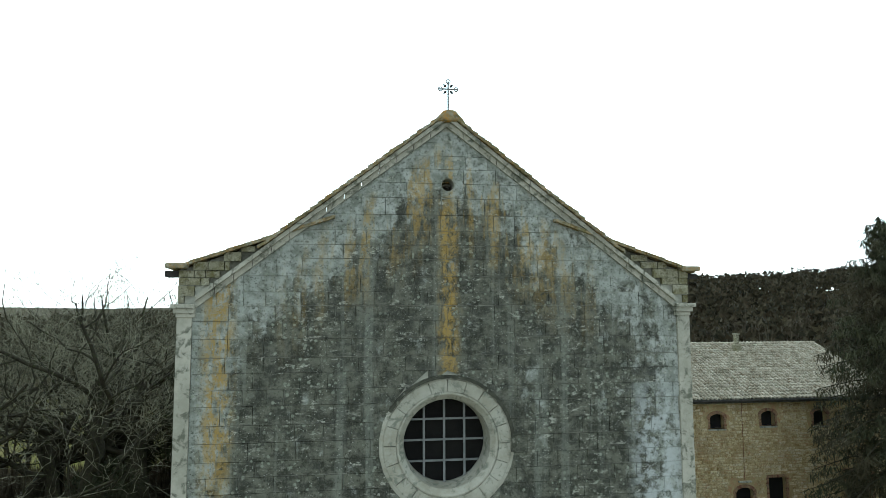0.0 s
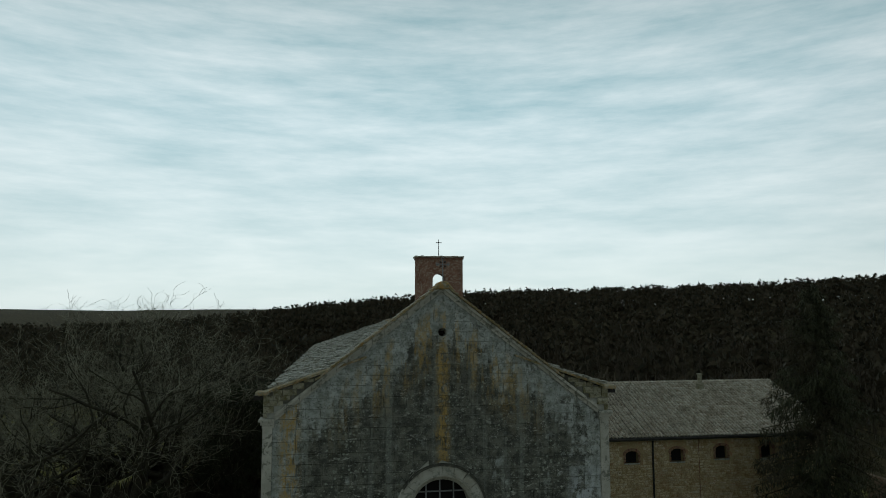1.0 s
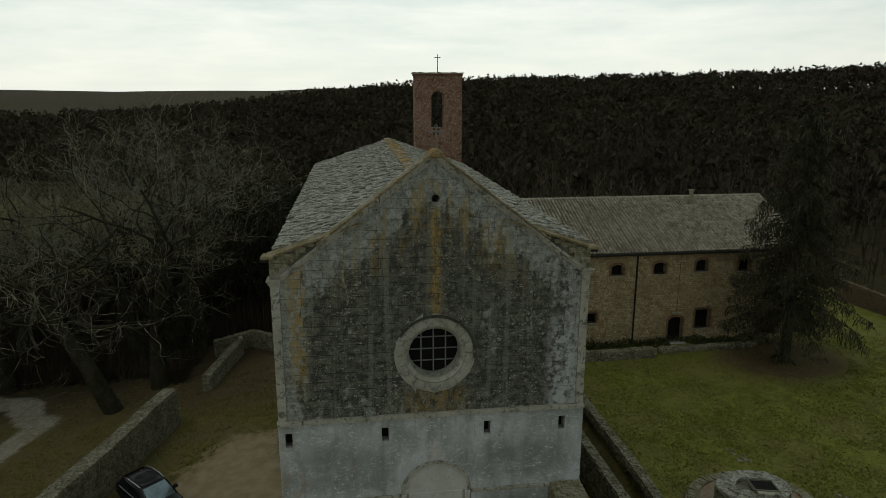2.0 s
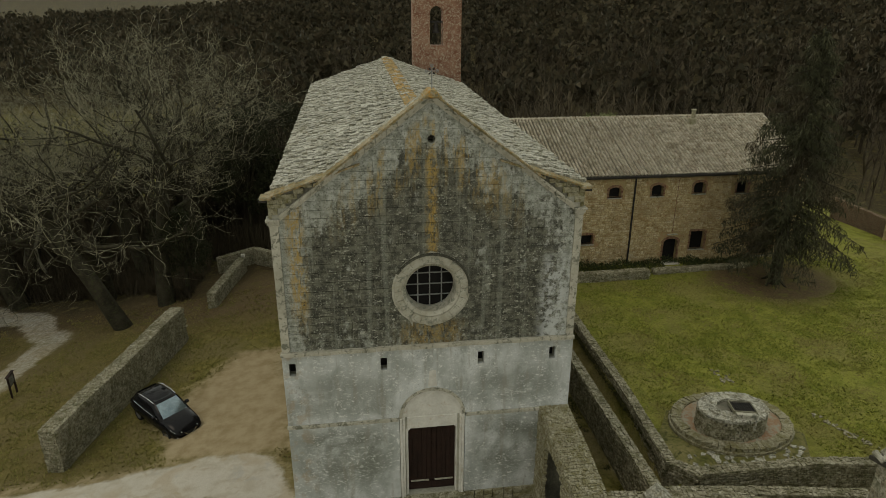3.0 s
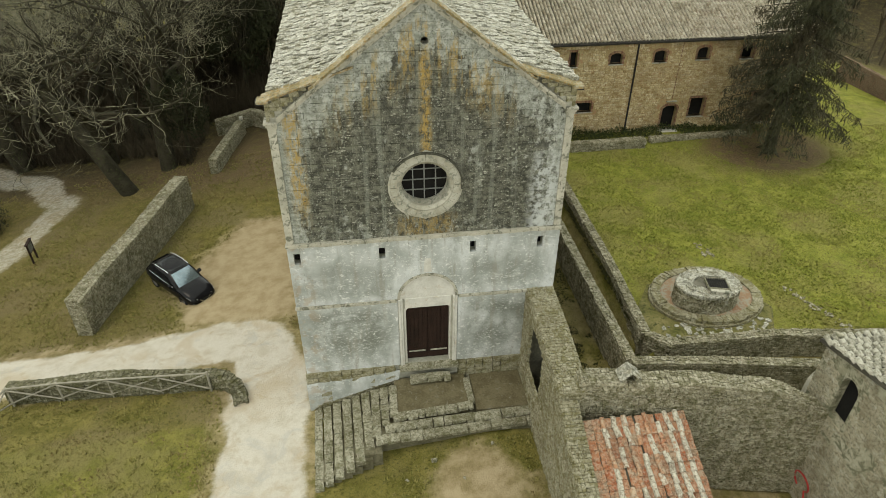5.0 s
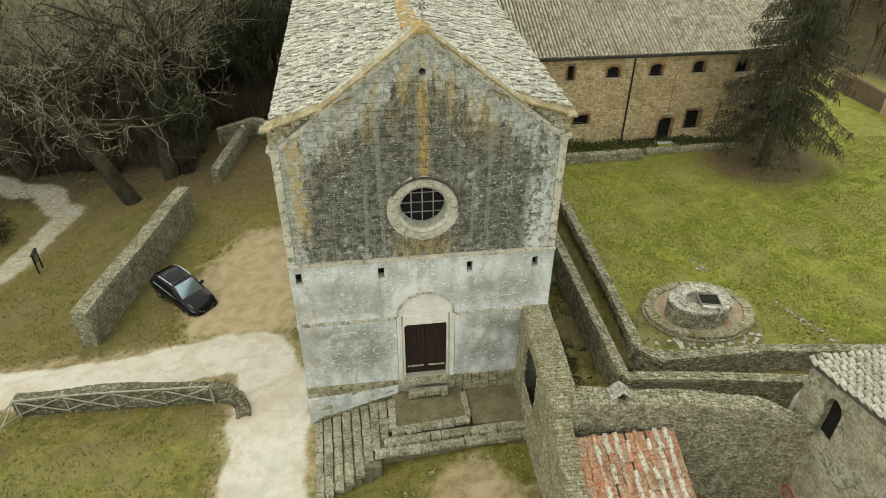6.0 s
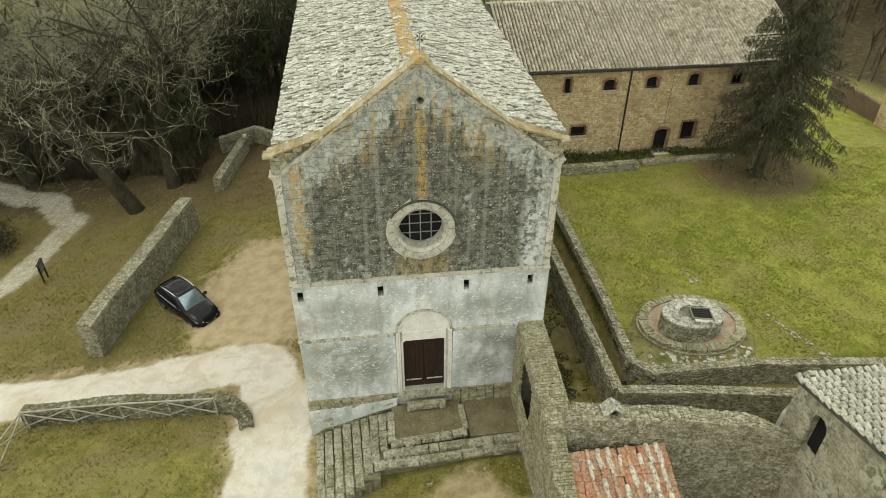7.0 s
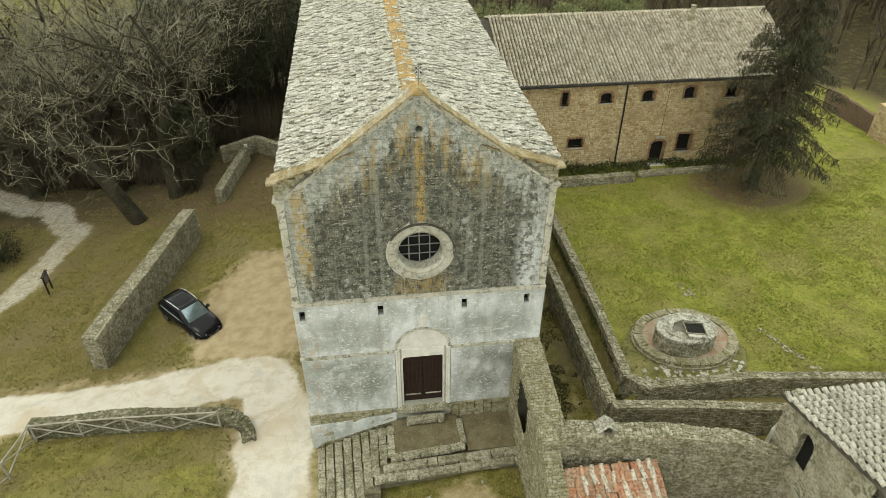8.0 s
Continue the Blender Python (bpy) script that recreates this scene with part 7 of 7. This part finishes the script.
# ---- woods ----
q = random.Random(12)
s = Soup()
count = 0
while count < 900:
    az, r = radians(q.uniform(-40, 62)), math.sqrt(q.uniform(44 ** 2, 150 ** 2))
    x, y = r * math.sin(az), r * math.cos(az)
    if y < 43 and x < 36:
        continue
    if x < 0 and y < 47 or (x > 30 and y < 40):
        continue
    if -110 < x < -24 and 62 < y < 125:
        continue
    g = ground_z(x, y)
    h = q.uniform(7.5, 12.0)
    top = Vector((x + q.uniform(-0.6, 0.6), y + q.uniform(-0.6, 0.6), g + h))
    s.tube([(x, y, g - 0.3), (x + q.uniform(-0.2, 0.2), y, g + h * 0.5), tuple(top)], [0.16, 0.10, 0.02], 3, cap=False)
    for _ in range(46):
        t = q.uniform(0.25, 1.0)
        a = Vector((x, y, g + h * t * 0.85))
        w = q.uniform(0, 6.283)
        e = a + Vector((math.cos(w), math.sin(w), q.uniform(0.5, 1.5))) * q.uniform(0.8, 2.3) * (1.25 - 0.6 * t)
        k = Vector((-math.sin(w), math.cos(w), 0)) * q.uniform(0.03, 0.09)
        n = len(s.v)
        s.v.extend([tuple(a - k), tuple(a + k), tuple(e)])
        s.f.append((n, n + 1, n + 2))
    count += 1
single("winter_wood", s, FARTWIG, "bare brown winter woodland rising behind the abbey", "woods", "stuff")
s = Soup()
count = 0
while count < 4300:
    az, r = radians(q.uniform(-46, 66)), math.sqrt(q.uniform(95 ** 2, 345 ** 2))
    x, y = r * math.sin(az), r * math.cos(az)
    if -110 < x < -24 and y < 125:
        continue
    g = ground_z(x, y)
    h, k = q.uniform(5.5, 10.0), q.uniform(2.2, 4.2)
    for _ in range(46):
        d = Vector((q.gauss(0, 1), q.gauss(0, 1), abs(q.gauss(0, 0.9)))).normalized() * q.uniform(0.7, 1.05)
        p = Vector((x + d.x * k, y + d.y * k, g + h * 0.45 + d.z * h * 0.55))
        a = Vector((q.uniform(-1, 1), q.uniform(-1, 1), q.uniform(-0.4, 0.4))) * 0.9
        b = Vector((q.uniform(-0.6, 0.6), q.uniform(-0.6, 0.6), q.uniform(0.6, 1.3)))
        n = len(s.v)
        s.v.extend([tuple(p - a), tuple(p + a), tuple(p + b)])
        s.f.append((n, n + 1, n + 2))
    count += 1
single("hill_wood", s, HILLWOOD, "dark evergreen wood covering the far hillside", "woods", "stuff")

# ---- grass ----
GRASS = leafy("grass_blades", (0.135, 0.135, 0.034), (0.27, 0.24, 0.085), (0.24, 0.185, 0.085))
LAWNGRASS = leafy("lawn_blades", (0.14, 0.17, 0.028), (0.28, 0.295, 0.062), (0.29, 0.26, 0.095))


def tufts(name, label, n, x0, x1, y0, y1, material, ok, seed, low=0.05, high=0.13):
    q = random.Random(seed)
    s = Soup()
    for _ in range(n):
        x, y = q.uniform(x0, x1), q.uniform(y0, y1)
        if not ok(x, y) or bump2(x, y, 0.6) + q.uniform(-0.5, 0.5) < -0.15:
            continue
        g = ground_z(x, y) - 0.01
        for _ in range(3):
            w, h, r = q.uniform(0, 6.283), q.uniform(low, high), q.uniform(0.02, 0.06)
            c, d = math.cos(w), math.sin(w)
            ox, oy = q.uniform(-0.06, 0.06), q.uniform(-0.06, 0.06)
            m = len(s.v)
            s.v.extend([(x + ox - c * r, y + oy - d * r, g), (x + ox + c * r, y + oy + d * r, g), (x + ox + d * h * 0.7, y + oy - c * h * 0.7, g + h)])
            s.f.append((m, m + 1, m + 2))
    return single(name, s, material, label, "grass", "stuff")


def on_bank(x, y):
    return gap_to(x, y, DRIVE) > 2.0 and gap_to(x, y, TRACK) > 1.9 and not in_poly(x, y, YARD) and not (-5.6 < x < 5.6 and y > -3.2)


tufts("rough_grass", "short rough winter grass on the banks", 42000, -34, -5.5, -14, 32, GRASS, on_bank, 31)
tufts("rough_grass", "short grass before the church steps", 3000, -5.3, 4.2, -13, -3.2, GRASS, lambda x, y: math.hypot(x - 1.5, y + 5.5) > 2.0 and not (x < -2.4 and y > -4.8), 32)
tufts("lawn_grass", "green mown lawn of the cloister yard", 60000, 11.0, 42, 0.2, 22, LAWNGRASS, lambda x, y: not (x < 18 and y < 4.6) and math.hypot(x - 27.4, (y - 19.2) * 1.3) > 4.5, 33, 0.04, 0.10)

MOSS = leafy("dark_ditch_moss", (0.028, 0.034, 0.010), (0.075, 0.08, 0.022), (0.05, 0.048, 0.018))
tufts("ditch_moss", "dark mossy clumps on the sandy ditch floor", 22000, 5.5, 8.6, -4.8, 20, MOSS, lambda x, y: bump2(x + 40, y, 0.55) + 0.5 * bump2(x, y + 9, 1.6) > 0.0, 35, 0.03, 0.10)
tufts("ditch_moss", "dark mossy turf between the ditch walls", 9000, 9.25, 10.4, -1.0, 20, MOSS, lambda x, y: bump2(x + 40, y, 0.7) > -0.25, 36, 0.03, 0.12)

# ---- boundary beyond the lawn ----
BROWN = stones("brown_brick", ((0.15, 0.09, 0.06), (0.20, 0.13, 0.09), (0.17, 0.13, 0.10)), joint_dirt=(0.09, 0.07, 0.045), island=False)
rubble_wall("far_wall", "low reddish brick wall at the lawn's far edge", [(43.0, 33.5), (43.2, 27.0)], 0.4, lin(-1.4, -1.3), lin(0.6, 0.5), 40, mats=(BROWN, BROWN))
rubble_wall("stone_pier", "stone pier at the end of the boundary wall", [(43.3, 26.6), (43.9, 22.5)], 1.6, lin(-1.4, -1.3), lin(1.9, 2.2), 60, mats=(WARM_PART, WARM))
# a pale car waits in the front yard
ccx, ccy = 1.6, -12.2
car("pale silver car parked in the front yard", SILVER, pose(ccx, ccy, ground_z(ccx, ccy), 0, 0, 8))

# undergrowth between the oaks: brambles and dead bracken
q = random.Random(77)
s = Soup()
for _ in range(9000):
    x, y = q.uniform(-50, -6), q.uniform(31, 54)
    if y + 0.25 * x < 29.0 + 3 * bump2(x, y, 0.12) or gap_to(x, y, TRACK) < 2.2 or (x > -17 and y < 42):
        continue
    g = ground_z(x, y)
    for _ in range(7):
        w = q.uniform(0, 6.283)
        e = Vector((x + math.cos(w) * q.uniform(0.3, 1.1), y + math.sin(w) * q.uniform(0.3, 1.1), g + q.uniform(0.3, 1.5) + 2.6 * smooth01(y - 0.1 * x, 38, 44) * q.random()))
        k = Vector((-math.sin(w), math.cos(w), 0)) * q.uniform(0.02, 0.06)
        a = Vector((x + q.uniform(-0.4, 0.4), y + q.uniform(-0.4, 0.4), g))
        n = len(s.v)
        s.v.extend([tuple(a - k), tuple(a + k), tuple(e)])
        s.f.append((n, n + 1, n + 2))
for _ in range(2600):
    x, y = q.uniform(-75, -13), q.uniform(55, 61.5)
    g = ground_z(x, y)
    for _ in range(9):
        w = q.uniform(0, 6.283)
        a = Vector((x + q.uniform(-0.5, 0.5), y + q.uniform(-0.5, 0.5), g + q.uniform(0, 2.2)))
        e = a + Vector((math.cos(w) * q.uniform(0.3, 1.0), math.sin(w) * q.uniform(0.3, 1.0), q.uniform(0.8, 2.6)))
        k = Vector((-math.sin(w), math.cos(w), 0)) * q.uniform(0.04, 0.12)
        n = len(s.v)
        s.v.extend([tuple(a - k), tuple(a + k), tuple(e)])
        s.f.append((n, n + 1, n + 2))
single("undergrowth", s, FARTWIG, "brown dead bracken and brambles under the oaks", "undergrowth", "stuff")

# floodlight on the ruined wall
lamp = thing("floodlight", "small white floodlight standing on the ruined wall", "lamp", (-13.1, 36.9, -4.15))
part("housing", Soup().box(-13.25, -12.95, 36.75, 36.95, -3.95, -3.68), PLASTER, lamp, bevel=0.03)
part("bracket", Soup().box(-13.12, -13.08, 36.82, 36.88, -4.2, -3.95), BLACKIRON, lamp)
